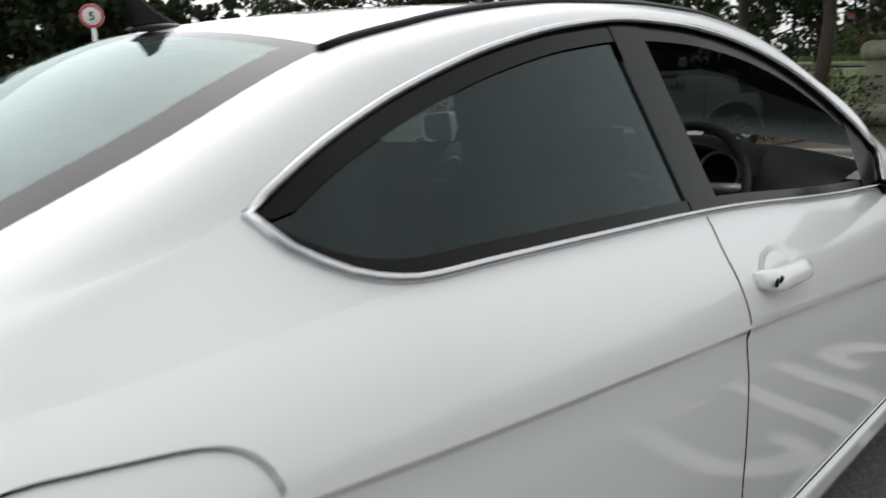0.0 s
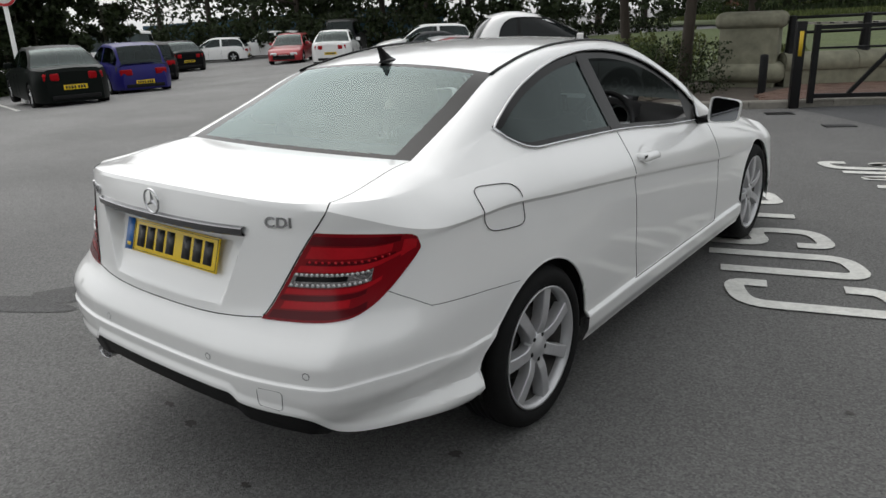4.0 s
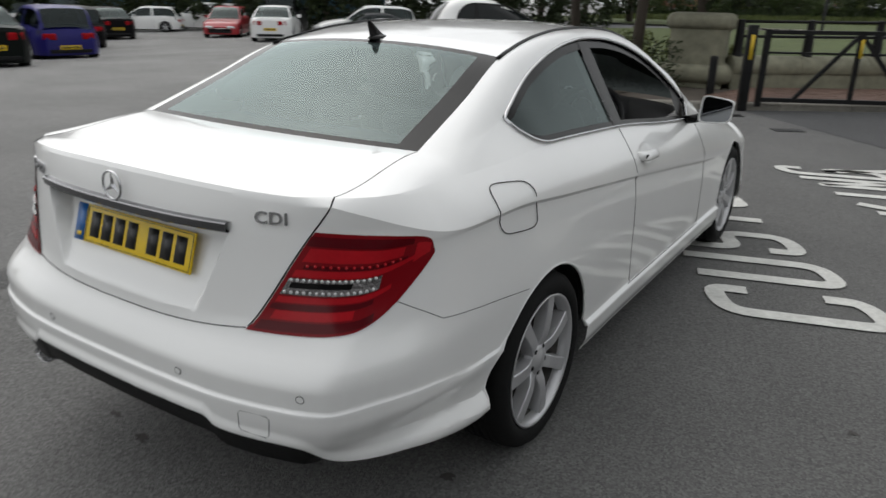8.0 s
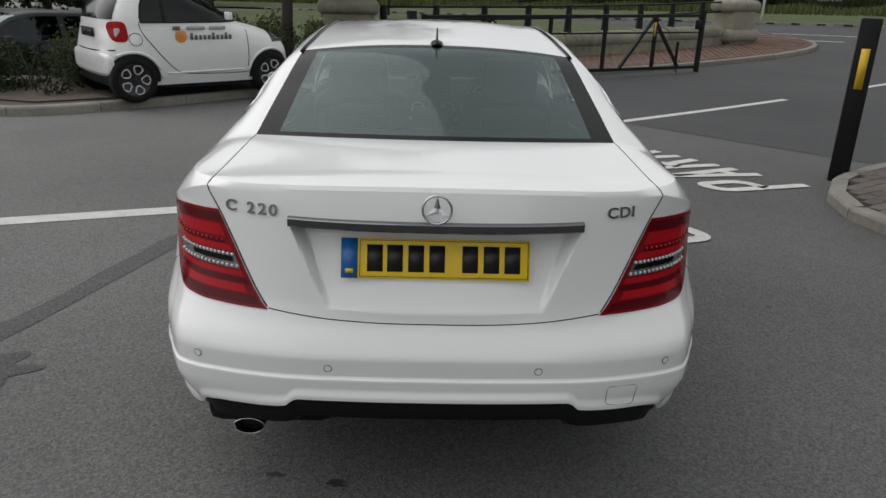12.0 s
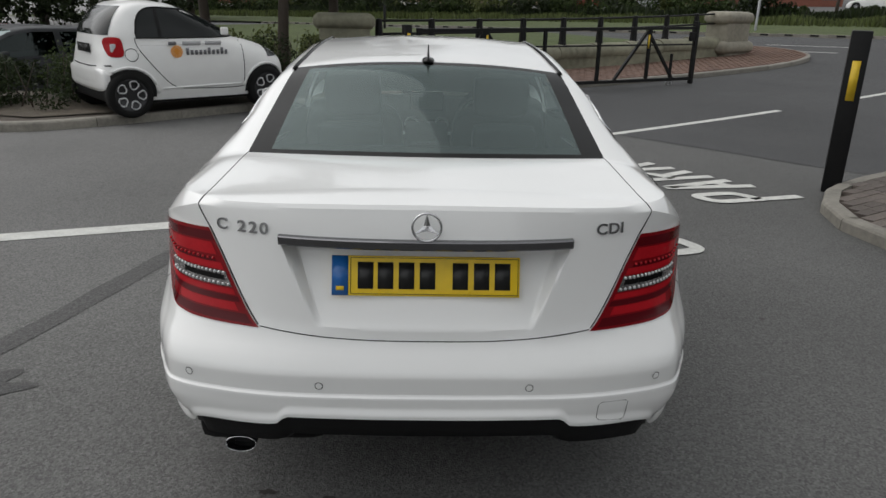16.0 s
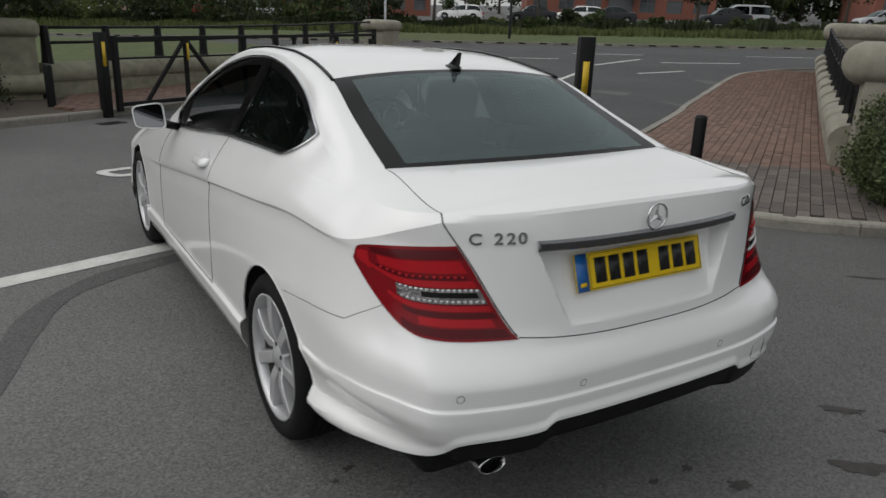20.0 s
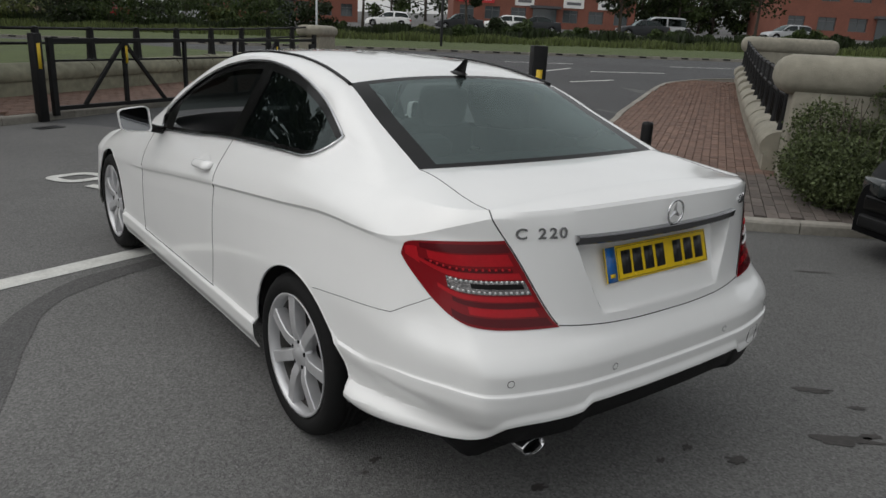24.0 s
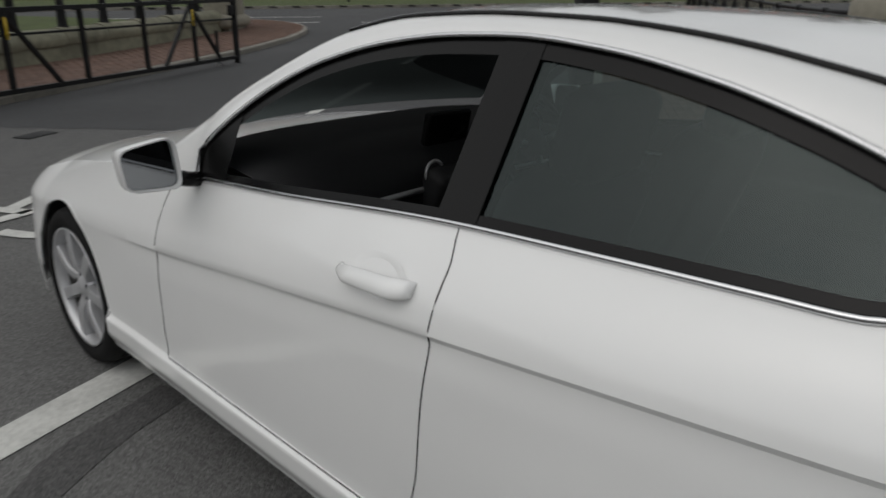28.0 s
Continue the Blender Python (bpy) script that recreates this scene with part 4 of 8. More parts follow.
# roof aerial: a low oval foot with a slim raked fin
bm = bmesh.new()
rows = []
for q in spread(0, 1, 5):
    k = math.sqrt(1 - 0.97 * q * q)
    rows.append([(0.026 * k * math.sin(a), 0.195 + 0.060 * k * math.cos(a), 1.350 + 0.016 * q) for a in spread(0, 2 * math.pi, 24)])
grid(bm, rows)
rows = []
for q in spread(0, 1, 10):
    z = 1.358 + 0.056 * q
    front, back_, w_ = lerp(0.245, 0.155, q ** 0.75), lerp(0.142, 0.128, q), lerp(0.008, 0.0028, q ** 0.6)
    rows.append([(w_ * math.sin(a), (front + back_) / 2 + (front - back_) / 2 * math.cos(a), z) for a in spread(0, 2 * math.pi, 20)])
grid(bm, rows)
part("roof_aerial", bm, M_GLOSSBLACK, coupe, "slim black fin aerial")

# cabin
M_CABIN = material("cabin_plastic", (0.013, 0.013, 0.014), 0.6, vary=0.2, scale=50)
M_LINER = material("headliner_cloth", (0.02, 0.02, 0.02), 0.95, vary=0.1, scale=90)


def cushion(bm, size, at, turn=None, puff=0.25):
    """A stuffed block: a subdivided box drawn towards an ellipsoid."""
    m = Matrix.Translation(at) @ (turn or Matrix())
    n = 8
    for ax in range(3):
        for sgn in (1, -1):
            rows = []
            for i in range(n + 1):
                row = []
                for j in range(n + 1):
                    p = [0.0, 0.0, 0.0]
                    p[ax], p[(ax + 1) % 3], p[(ax + 2) % 3] = sgn, 2 * i / n - 1, 2 * j / n - 1
                    v = Vector(p)
                    l4 = (abs(v.x) ** 6 + abs(v.y) ** 6 + abs(v.z) ** 6) ** (1 / 6)
                    row.append(m @ Vector([v[k] / l4 * size[k] / 2 for k in range(3)]))
                rows.append(row)
            grid(bm, rows, mirror=sgn < 0)
    weld(bm)
    return bm


for x in (0.36, -0.36):
    seat = new("front_seat")
    seat.parent = coupe
    seat.location = (x, 1.05, 0.35)
    tip = Matrix.Rotation(radians(-20), 4, "X")
    part("seat_cushion", cushion(bmesh.new(), (0.50, 0.50, 0.18), (0, 0.22, 0.12)), M_INTERIOR, seat)
    part("seat_back", cushion(bmesh.new(), (0.48, 0.16, 0.64), (0, -0.14, 0.42), Matrix.Rotation(radians(20), 4, "X")), M_INTERIOR, seat)
    part("headrest", cushion(bmesh.new(), (0.27, 0.11, 0.20), (0, -0.28, 0.80), Matrix.Rotation(radians(14), 4, "X")), M_INTERIOR, seat)
for x in (0.30, -0.30):
    part("rear_seat", cushion(bmesh.new(), (0.50, 0.46, 0.16), (x, 0.42, 0.46)), M_INTERIOR, coupe)
    part("rear_seat_back", cushion(bmesh.new(), (0.50, 0.16, 0.56), (x, 0.14, 0.72), Matrix.Rotation(radians(24), 4, "X")), M_INTERIOR, coupe)
    part("rear_headrest", cushion(bmesh.new(), (0.25, 0.09, 0.13), (x, 0.02, 1.06), Matrix.Rotation(radians(14), 4, "X")), M_INTERIOR, coupe)
bm = bmesh.new()
grid(bm, [[(x, y, z) for x in spread(-0.60, 0.60, 6)] for y, z in ((-0.42, 1.06), (-0.2, 1.055), (0.0, 1.04), (0.06, 0.98))])
part("parcel_shelf", bm, M_CABIN, coupe)
bm = bmesh.new()
box(bm, (1.34, 2.3, 0.03), (0, 1.0, 0.30), bevel=0.008)
part("cabin_floor", bm, M_CABIN, coupe)
bm = bmesh.new()
rows = []
for y, z in ((1.58, 0.62), (1.58, 0.82), (1.62, 0.94), (1.70, 0.995), (1.82, 1.015), (2.04, 0.985)):
    rows.append([(x, y - 0.06 * (x / 0.7) ** 2 * (y < 1.75), z - 0.05 * (x / 0.72) ** 4 * (z > 0.9) + (0.016 if 0.12 < x < 0.6 and 1.6 < y < 1.75 else 0)) for x in spread(-0.72, 0.72, 24)])
grid(bm, rows)
part("dashboard", bm, M_CABIN, coupe)
bm = bmesh.new()
box(bm, (0.24, 0.9, 0.26), (0, 1.12, 0.44), bevel=0.04)
box(bm, (0.26, 0.10, 0.30), (0, 1.58, 0.74), Matrix.Rotation(radians(20), 4, "X"), bevel=0.03)
part("centre_console", bm, M_CABIN, coupe)
part("dash_trim", tube(bmesh.new(), [(x, 1.585 - 0.06 * (x / 0.7) ** 2, 0.815) for x in spread(-0.70, 0.70, 20)], 0.012, 6), M_SILVER, coupe, "brushed metal strip across the dashboard")
for x in (-0.62, -0.09, 0.09, 0.62):
    bm = bmesh.new()
    lathe(bm, [(0.038 + 0.006 * math.cos(a), 0.006 * math.sin(a)) for a in [2 * math.pi * k / 8 for k in range(8)]], 24, Matrix.Translation((x, 1.565, 0.87)) @ Matrix.Rotation(math.pi / 2, 4, "X"), closed=True)
    part("air_vent", bm, M_SILVER, coupe)
wheel_m = Matrix.Translation((0.36, 1.50, 0.915)) @ Matrix.Rotation(radians(68), 4, "X")
bm = bmesh.new()
lathe(bm, [(0.18 + 0.015 * math.cos(a), 0.015 * math.sin(a)) for a in [2 * math.pi * k / 10 for k in range(10)]], 40, wheel_m, closed=True)
steer = part("steering_wheel", bm, M_INTERIOR, coupe, "black leather steering wheel")
bm = bmesh.new()
lathe(bm, [(0.0001, 0.02), (0.05, 0.015), (0.065, -0.02)], 24, wheel_m)
part("wheel_boss", bm, M_CABIN, steer)
for a in (0.1, math.pi - 0.1, -math.pi / 2):
    bm = bmesh.new()
    tube(bm, [wheel_m @ Vector((0.05 * math.cos(a), 0.05 * math.sin(a), 0)), wheel_m @ Vector((0.172 * math.cos(a), 0.172 * math.sin(a), 0))], 0.014, 6)
    part("wheel_spoke", bm, M_SILVER, steer)
bm = bmesh.new()
both(bm, [[Vector((p.x * 0.985, p.y, p.z - 0.03)) for p in section(y)[I_T - 4:]] for y in spread(0.20, 1.38, 16)])
part("headliner", bm, M_LINER, coupe)
bm = bmesh.new()
rows = [[(0.36 + 0.17 * math.cos(a), y, 0.955 + hgt * math.sin(a)) for a in spread(0, math.pi, 14)] for y, hgt in ((1.52, 0.085), (1.58, 0.10), (1.72, 0.085))]
grid(bm, rows)
part("instrument_hood", bm, M_CABIN, coupe)
for x in (0.29, 0.43):
    bm = bmesh.new()
    lathe(bm, [(0.052, 0.0), (0.058, 0.006), (0.062, 0.0)], 24, Matrix.Translation((x, 1.575, 0.955)) @ Matrix.Rotation(math.pi / 2, 4, "X"))
    part("dial_ring", bm, M_SILVER, coupe)
bm = bmesh.new()
box(bm, (0.20, 0.03, 0.11), (0.0, 1.60, 1.005), Matrix.Rotation(radians(12), 4, "X"), bevel=0.01)
screen = part("dash_screen", bm, M_GLOSSBLACK, coupe, "dark display on the dashboard")
bm = bmesh.new()
box(bm, (0.22, 0.02, 0.012), (0.0, 1.530, 0.80), Matrix.Rotation(radians(20), 4, "X"), bevel=0.003)
part("console_strip", bm, M_SILVER, coupe)
for r_ in range(3):
    for k in range(6):
        bm = bmesh.new()
        box(bm, (0.026, 0.010, 0.016), (-0.075 + 0.030 * k, 1.512 - 0.012 * r_, 0.765 - 0.033 * r_), Matrix.Rotation(radians(20), 4, "X"), bevel=0.003)
        part("console_button", bm, material_once("button_grey", (0.05, 0.05, 0.052), 0.5), coupe)
for side in (1, -1):
    bm = bmesh.new()
    tube(bm, [(side * (half_width(y, 0.80) - 0.085), y, 0.865 + 0.02 * math.sin(3 * y)) for y in spread(0.95, 1.72, 12)], 0.009, 6)
    part("door_strip", bm, M_SILVER, coupe, "brushed metal strip on the door card")
    bm = bmesh.new()
    tube(bm, [(side * (half_width(y, BELT(y)) - 0.012), y, BELT(y) + 0.010) for y in spread(0.92, 1.76, 14)], 0.007, 6)
    part("sill_seal", bm, M_BLACK, coupe)
for side in (1, -1):
    bm = bmesh.new()
    one(bm, [[Vector((half_width(y, z) - (0.09 if z < 0.86 else 0.03), y, z)) for z in (0.33, 0.5, 0.64, 0.67, 0.70, 0.84, 0.88, BELT(y) + 0.006)] + [Vector((half_width(y, BELT(y)) - 0.002, y, BELT(y) + 0.008))] for y in spread(0.15, 1.95, 16)], -side)
    part("door_card", bm, M_INTERIOR, coupe)
    bm = bmesh.new()
    tube(bm, [(side * (half_width(y, 0.75) - 0.10), y, 0.75) for y in spread(0.92, 1.7, 8)], 0.03, 8)
    part("armrest", bm, M_CABIN, coupe)
bm = bmesh.new()
cushion(bm, (0.22, 0.03, 0.07), (0, 1.42, 1.285))
tube(bm, [(0, 1.43, 1.30), (0, 1.46, 1.345)], 0.012, 6)
part("rear_view_mirror", bm, M_GLOSSBLACK, coupe)


# ---- ground, road, kerbs, paving ----
def ground_mat():
    m = material("tarmac", (0.105, 0.105, 0.103), 0.88, bump=0.6, bump_scale=130)
    n, l = m.node_tree.nodes, m.node_tree.links
    b = n["Principled BSDF"]
    co = n.new("ShaderNodeTexCoord").outputs["Object"]
    fine, stone, blotch = n.new("ShaderNodeTexNoise"), n.new("ShaderNodeTexVoronoi"), n.new("ShaderNodeTexNoise")
    fine.inputs["Scale"].default_value, fine.inputs["Detail"].default_value = 70, 6
    stone.inputs["Scale"].default_value = 120
    blotch.inputs["Scale"].default_value, blotch.inputs["Detail"].default_value, blotch.inputs["Roughness"].default_value = 0.45, 5, 0.6
    for t in (fine, stone, blotch):
        l.new(co, t.inputs["Vector"])
    mixa = n.new("ShaderNodeMapRange")
    mixa.inputs["To Min"].default_value, mixa.inputs["To Max"].default_value = 0.55, 1.5
    l.new(fine.outputs[0], mixa.inputs[0])
    chip = n.new("ShaderNodeMapRange")
    chip.inputs["From Max"].default_value, chip.inputs["To Min"].default_value, chip.inputs["To Max"].default_value = 1.0, 0.60, 1.45
    l.new(stone.outputs["Color"], chip.inputs[0])
    big = n.new("ShaderNodeMapRange")
    big.inputs["From Min"].default_value, big.inputs["From Max"].default_value = 0.3, 0.7
    big.inputs["To Min"].default_value, big.inputs["To Max"].default_value = 0.82, 1.15
    l.new(blotch.outputs[0], big.inputs[0])
    # tone falls steadily from pale at -x to dark at +x
    axis, uneven, m3 = n.new("ShaderNodeSeparateXYZ"), n.new("ShaderNodeMapRange"), n.new("ShaderNodeMath")
    uneven.inputs["From Min"].default_value, uneven.inputs["From Max"].default_value = -11.0, 3.5
    uneven.inputs["To Min"].default_value, uneven.inputs["To Max"].default_value = 1.8, 0.82
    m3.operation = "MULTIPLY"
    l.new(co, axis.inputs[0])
    l.new(axis.outputs[0], uneven.inputs[0])
    m1, m2, sc = n.new("ShaderNodeMath"), n.new("ShaderNodeMath"), n.new("ShaderNodeVectorMath")
    m1.operation = m2.operation = "MULTIPLY"
    sc.operation = "SCALE"
    l.new(mixa.outputs[0], m1.inputs[0])
    l.new(chip.outputs[0], m1.inputs[1])
    l.new(m1.outputs[0], m2.inputs[0])
    l.new(big.outputs[0], m2.inputs[1])
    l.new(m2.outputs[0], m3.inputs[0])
    l.new(uneven.outputs[0], m3.inputs[1])
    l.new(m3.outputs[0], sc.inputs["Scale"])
    return m, sc, b


def tarmac(name, colour):
    m, sc, b = ground_mat()
    m.name = name
    sc.inputs[0].default_value = colour
    m.node_tree.links.new(sc.outputs[0], b.inputs["Base Color"])
    return m


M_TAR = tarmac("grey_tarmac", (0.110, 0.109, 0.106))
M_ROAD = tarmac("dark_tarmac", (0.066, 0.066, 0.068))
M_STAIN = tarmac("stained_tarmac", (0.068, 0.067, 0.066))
M_OIL = material("oil_stain", (0.040, 0.036, 0.033), 0.7, vary=0.4, scale=30, bump=0.3, bump_scale=130)
M_LINE = material("worn_road_paint", (0.56, 0.56, 0.53), 0.75, vary=0.22, scale=45, bump=0.25, bump_scale=120)
M_KERB = material("concrete_kerb", (0.24, 0.225, 0.195), 0.9, vary=0.25, scale=25, bump=0.4, bump_scale=90, per_object=0.14)
M_STONE = material("cast_stone", (0.25, 0.234, 0.188), 0.9, vary=0.28, scale=9, bump=0.35, bump_scale=60)
M_STONE_MOSS = material("mossy_cast_stone", (0.205, 0.20, 0.145), 0.95, vary=0.4, scale=7, bump=0.4, bump_scale=60)
M_BRICK = material("red_paver", (0.160, 0.098, 0.074), 0.9, vary=0.25, scale=30, bump=0.3, bump_scale=120, per_object=0.2)
M_BRICK_DARK = material("brindle_paver", (0.118, 0.098, 0.086), 0.9, vary=0.22, scale=30, bump=0.3, bump_scale=120, per_object=0.25)
M_BED = material("paver_sand", (0.080, 0.066, 0.053), 0.95, vary=0.3, scale=40)
M_GRASS = material("mown_grass", (0.058, 0.078, 0.019), 0.95, vary=0.4, scale=8, bump=0.8, bump_scale=60)
M_SOIL = material("bare_soil", (0.085, 0.070, 0.052), 0.95, vary=0.4, scale=14, bump=0.6, bump_scale=40)
M_IRON = material("black_iron", (0.006, 0.006, 0.0065), 0.5, spec=0.25, vary=0.3, scale=20, bump=0.08, bump_scale=80)
M_TAPE = material("yellow_tape", (0.62, 0.42, 0.02), 0.5, vary=0.15, scale=30)

bm = bmesh.new()
N = [-900, -500, -300, -180] + [-120 + 3.0 * k for k in range(81)] + [180, 300, 500, 900]
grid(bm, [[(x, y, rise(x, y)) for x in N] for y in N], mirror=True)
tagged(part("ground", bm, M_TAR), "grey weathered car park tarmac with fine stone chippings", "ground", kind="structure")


def sheet(name, mat, outline, lift, label, category, kind="structure", cell=1.0):
    """A flat piece of ground with the given outline, laid on the land."""
    bm = bmesh.new()
    vs = [bm.verts.new((x, y, 0)) for x, y in outline]
    bm.faces.new(vs)
    xs, ys = [p[0] for p in outline], [p[1] for p in outline]
    for ax, lo, hi in ((0, min(xs), max(xs)), (1, min(ys), max(ys))):
        k = math.ceil(lo / cell) * cell
        while k < hi:
            co = (k, 0, 0) if ax == 0 else (0, k, 0)
            no = (1, 0, 0) if ax == 0 else (0, 1, 0)
            bmesh.ops.bisect_plane(bm, geom=bm.verts[:] + bm.edges[:] + bm.faces[:], plane_co=co, plane_no=no)
            k += cell
    for v in bm.verts:
        v.co.z = rise(v.co.x, v.co.y) + lift
    bmesh.ops.recalc_face_normals(bm, faces=bm.faces)
    if bm.faces[:][0].normal.z < 0:
        bmesh.ops.reverse_faces(bm, faces=bm.faces)
    return tagged(part(name, bm, mat), label, category, kind=kind)


def smooth_line(pts, step=0.35):
    """A rounded line through the given corners."""
    out = []
    P = [Vector((*p, 0)) for p in pts]
    P = [2 * P[0] - P[1]] + P + [2 * P[-1] - P[-2]]
    for i in range(1, len(P) - 2):
        a, b, c, d = P[i - 1: i + 3]
        n = max(1, round((c - b).length / step))
        for k in range(n):
            t = k / n
            q = 0.5 * (2 * b + (c - a) * t + (2 * a - 5 * b + 4 * c - d) * t * t + (3 * b - a - 3 * c + d) * t ** 3)
            out.append((q.x, q.y))
    out.append((P[-2].x, P[-2].y))
    return out


# kerb lines
ISLAND = smooth_line([(7.6, -2.2), (6.2, -1.1), (5.1, -0.15), (4.43, 0.39), (3.91, 0.82), (3.52, 1.28), (3.24, 1.85), (3.15, 2.35), (3.26, 2.85), (3.52, 3.28), (3.98, 3.68), (4.8, 4.22), (8.5, 6.5), (10.0, 7.5), (14.6, 10.2), (16.3, 10.75), (17.9, 10.6), (18.9, 9.9)])
GATE_SIDE = smooth_line([(-7.6, 9.0), (-6.9, 7.3), (-6.45, 6.4), (-5.8, 5.88), (-4.96, 5.73), (-4.33, 6.02), (-3.5, 6.76), (-2.56, 7.72), (-1.62, 8.52), (-0.85, 8.92), (-0.35, 9.22), (0.6, 9.85), (3.1, 11.5), (6.7, 13.75), (9.2, 15.6), (10.4, 17.1), (10.7, 18.6), (10.2, 20.0), (8.8, 21.2)])
road = [(-0.3, 9.2), (4.3, 4.45), (5.5, 3.5), (20.0, 8.0), (60.0, -20.0), (80.0, 10.0), (12.5, 45.0), (-12.0, 60.0), (-30.0, 56.0), (4.0, 24.0), (8.5, 19.0), (6.0, 14.0), (1.5, 11.2)]
sheet("road", M_ROAD, road, 0.004, "dark smooth tarmac of the side road and junction", "road", cell=2.0)


def kerb_run(line, name, label, drop=0.12, width=0.125, flip=1, length=0.9, lift=0.0):
    """Kerb stones end to end along a line; the stones lie on the line's left for flip 1."""
    owner = tagged(new(name), label, "kerb", kind="structure")
    acc, start = [], 0
    pts = [Vector((*p, 0)) for p in line]
    seg = [pts[0]]
    run = 0
    for a, b in zip(pts, pts[1:]):
        run += (b - a).length
        seg.append(b)
        if run >= length:
            acc.append(seg)
            seg, run = [b], 0
    if len(seg) > 1:
        acc.append(seg)
    for seg in acc:
        bm = bmesh.new()
        rows = []
        for i, p in enumerate(seg):
            d = (seg[min(i + 1, len(seg) - 1)] - seg[max(i - 1, 0)]).normalized()
            nrm = Vector((-d.y, d.x, 0)) * flip
            q = p
            if i == 0:
                q = p + d * 0.005
            if i == len(seg) - 1:
                q = p - d * 0.005
            z = rise(p.x, p.y) + lift
            rows.append([q + Vector((0, 0, z - 0.05)), q + Vector((0, 0, z + drop - 0.025)), q + nrm * 0.012 + Vector((0, 0, z + drop - 0.006)), q + nrm * 0.03 + Vector((0, 0, z + drop)), q + nrm * width + Vector((0, 0, z + drop)), q + nrm * width + Vector((0, 0, z - 0.05))])
        grid(bm, rows, mirror=flip < 0)
        for r in (rows[0], rows[-1]):
            bm.faces.new([bm.verts.new(p) for p in r])
        bmesh.ops.recalc_face_normals(bm, faces=bm.faces)
        part("kerb_stone", bm, M_KERB, owner, flat=True)
    return owner


kerb_run(ISLAND, "kerb_paved_corner", "worn concrete kerb stones round the paved corner", 0.10, flip=-1)
kerb_run(GATE_SIDE, "kerb_gate_side", "worn concrete kerb stones along the planted strip", 0.11, flip=1)


def inset(line, d):
    out = []
    for i, p in enumerate(line):
        a, b = line[max(i - 1, 0)], line[min(i + 1, len(line) - 1)]
        v = Vector((b[0] - a[0], b[1] - a[1], 0)).normalized()
        out.append((p[0] + v.y * d, p[1] - v.x * d))
    return out


inner = inset(ISLAND, 0.11)
sheet("pavement_corner", M_BED, inner + [(14.0, 2.0), (9.5, -2.0)], 0.060, "sand bed of the block-paved corner", "pavement")
inner_g = inset(GATE_SIDE, -0.115)
sheet("pavement_gate_side", M_BED, inner_g + [(4.0, 20.5), (-3.0, 13.0), (-7.0, 11.5)], 0.080, "block-paved footway and strip behind the gate", "pavement")
sheet("grass_behind_wall", M_GRASS, [(-3.2, 11.5), (-0.6, 11.75), (8.9, 18.8), (5.0, 28.0), (-8.0, 40.0), (-22.0, 36.0), (-9.0, 16.0)], 0.115, "mown grass behind the low wall", "grass", cell=2.0)
sheet("planting_strip", M_SOIL, [(-6.2, 6.6), (-4.9, 6.25), (-4.2, 6.7), (-3.3, 7.5), (-2.3, 8.6), (-1.9, 11.0), (-3.5, 12.5), (-5.5, 9.0), (-6.9, 9.0)], 0.098, "bare soil and leaf litter under shrubs", "soil")
# far verge
E_ = Vector((0.8, -0.6, 0))
F_ = Vector((0.6, 0.8, 0))


def far(a, b):
    p = E_ * a + F_ * b
    return (p.x, p.y)


VERGE = 29.0
sheet("grass_verge", M_GRASS, [far(-70, VERGE + 0.12), far(70, VERGE + 0.12), far(70, 62), far(-70, 62)], 0.11, "mown grass verge beyond the junction", "grass", cell=4.0)
sheet("far_car_park", M_TAR, [far(-80, 60), far(80, 60), far(80, 92), far(-80, 92)], 0.14, "grey tarmac of the office car park", "ground", cell=6.0)
owner = tagged(new("kerb_verge"), "concrete drainage kerb with dark inlets along the verge", "kerb", kind="structure")
for k in range(75):
    a = -34 + k * 0.9
    p = far(a, VERGE)
    bm = bmesh.new()
    turn = Matrix.Rotation(math.atan2(E_.y, E_.x), 4, "Z")
    box(bm, (0.885, 0.14, 0.2), (p[0], p[1], rise(*p) + 0.02), turn)
    box(bm, (0.30, 0.02, 0.06), (p[0] - F_.x * 0.075, p[1] - F_.y * 0.075, rise(*p) + 0.075), turn, slot=1)
    part("kerb_stone", bm, [M_KERB, M_GAP], owner, flat=True)


# painted lines
def stripe(name, a, b, w, label, lift=0.0085, n=None):
    a, b = Vector((*a, 0)), Vector((*b, 0))
    n = n or max(2, int((b - a).length / 0.5))
    d = (b - a).normalized()
    s_ = Vector((-d.y, d.x, 0)) * w / 2
    bm = bmesh.new()
    rows = []
    for k in range(n + 1):
        p = a.lerp(b, k / n)
        rows.append([(q.x, q.y, rise(q.x, q.y) + lift) for q in (p - s_, p + s_)])
    grid(bm, rows, mirror=True)
    return tagged(part(name, bm, M_LINE, flat=True), label, "road marking", kind="structure")


stripe("line_bay", (-4.2, 1.43), (-0.62, 2.60), 0.17, "worn white line across the tarmac beside the coupe", 0.004)
stripe("line_give_way", (1.2, 5.5), (5.70, 8.78), 0.12, "white line across the side road")
stripe("line_give_way_2", (7.7, 10.2), (12.4, 13.4), 0.12, "white line across the side road")
for k, (a, b) in enumerate([((14.0, 14.6), (16.6, 15.3)), ((12.8, 17.6), (14.2, 16.6)), ((10.6, 19.4), (11.9, 18.5)), ((16.4, 14.2), (18.4, 12.8)), ((13.6, 12.4), (15.2, 12.2))]):
    stripe(f"line_junction_{k + 1}", a, b, 0.12, "worn white junction marking")
for k in range(7):
    a, b = far(-22 + 6 * k, 24.0), far(-19.5 + 6 * k, 24.0)
    stripe(f"line_lane_{k + 1}", a, b, 0.11, "white dashed lane line")
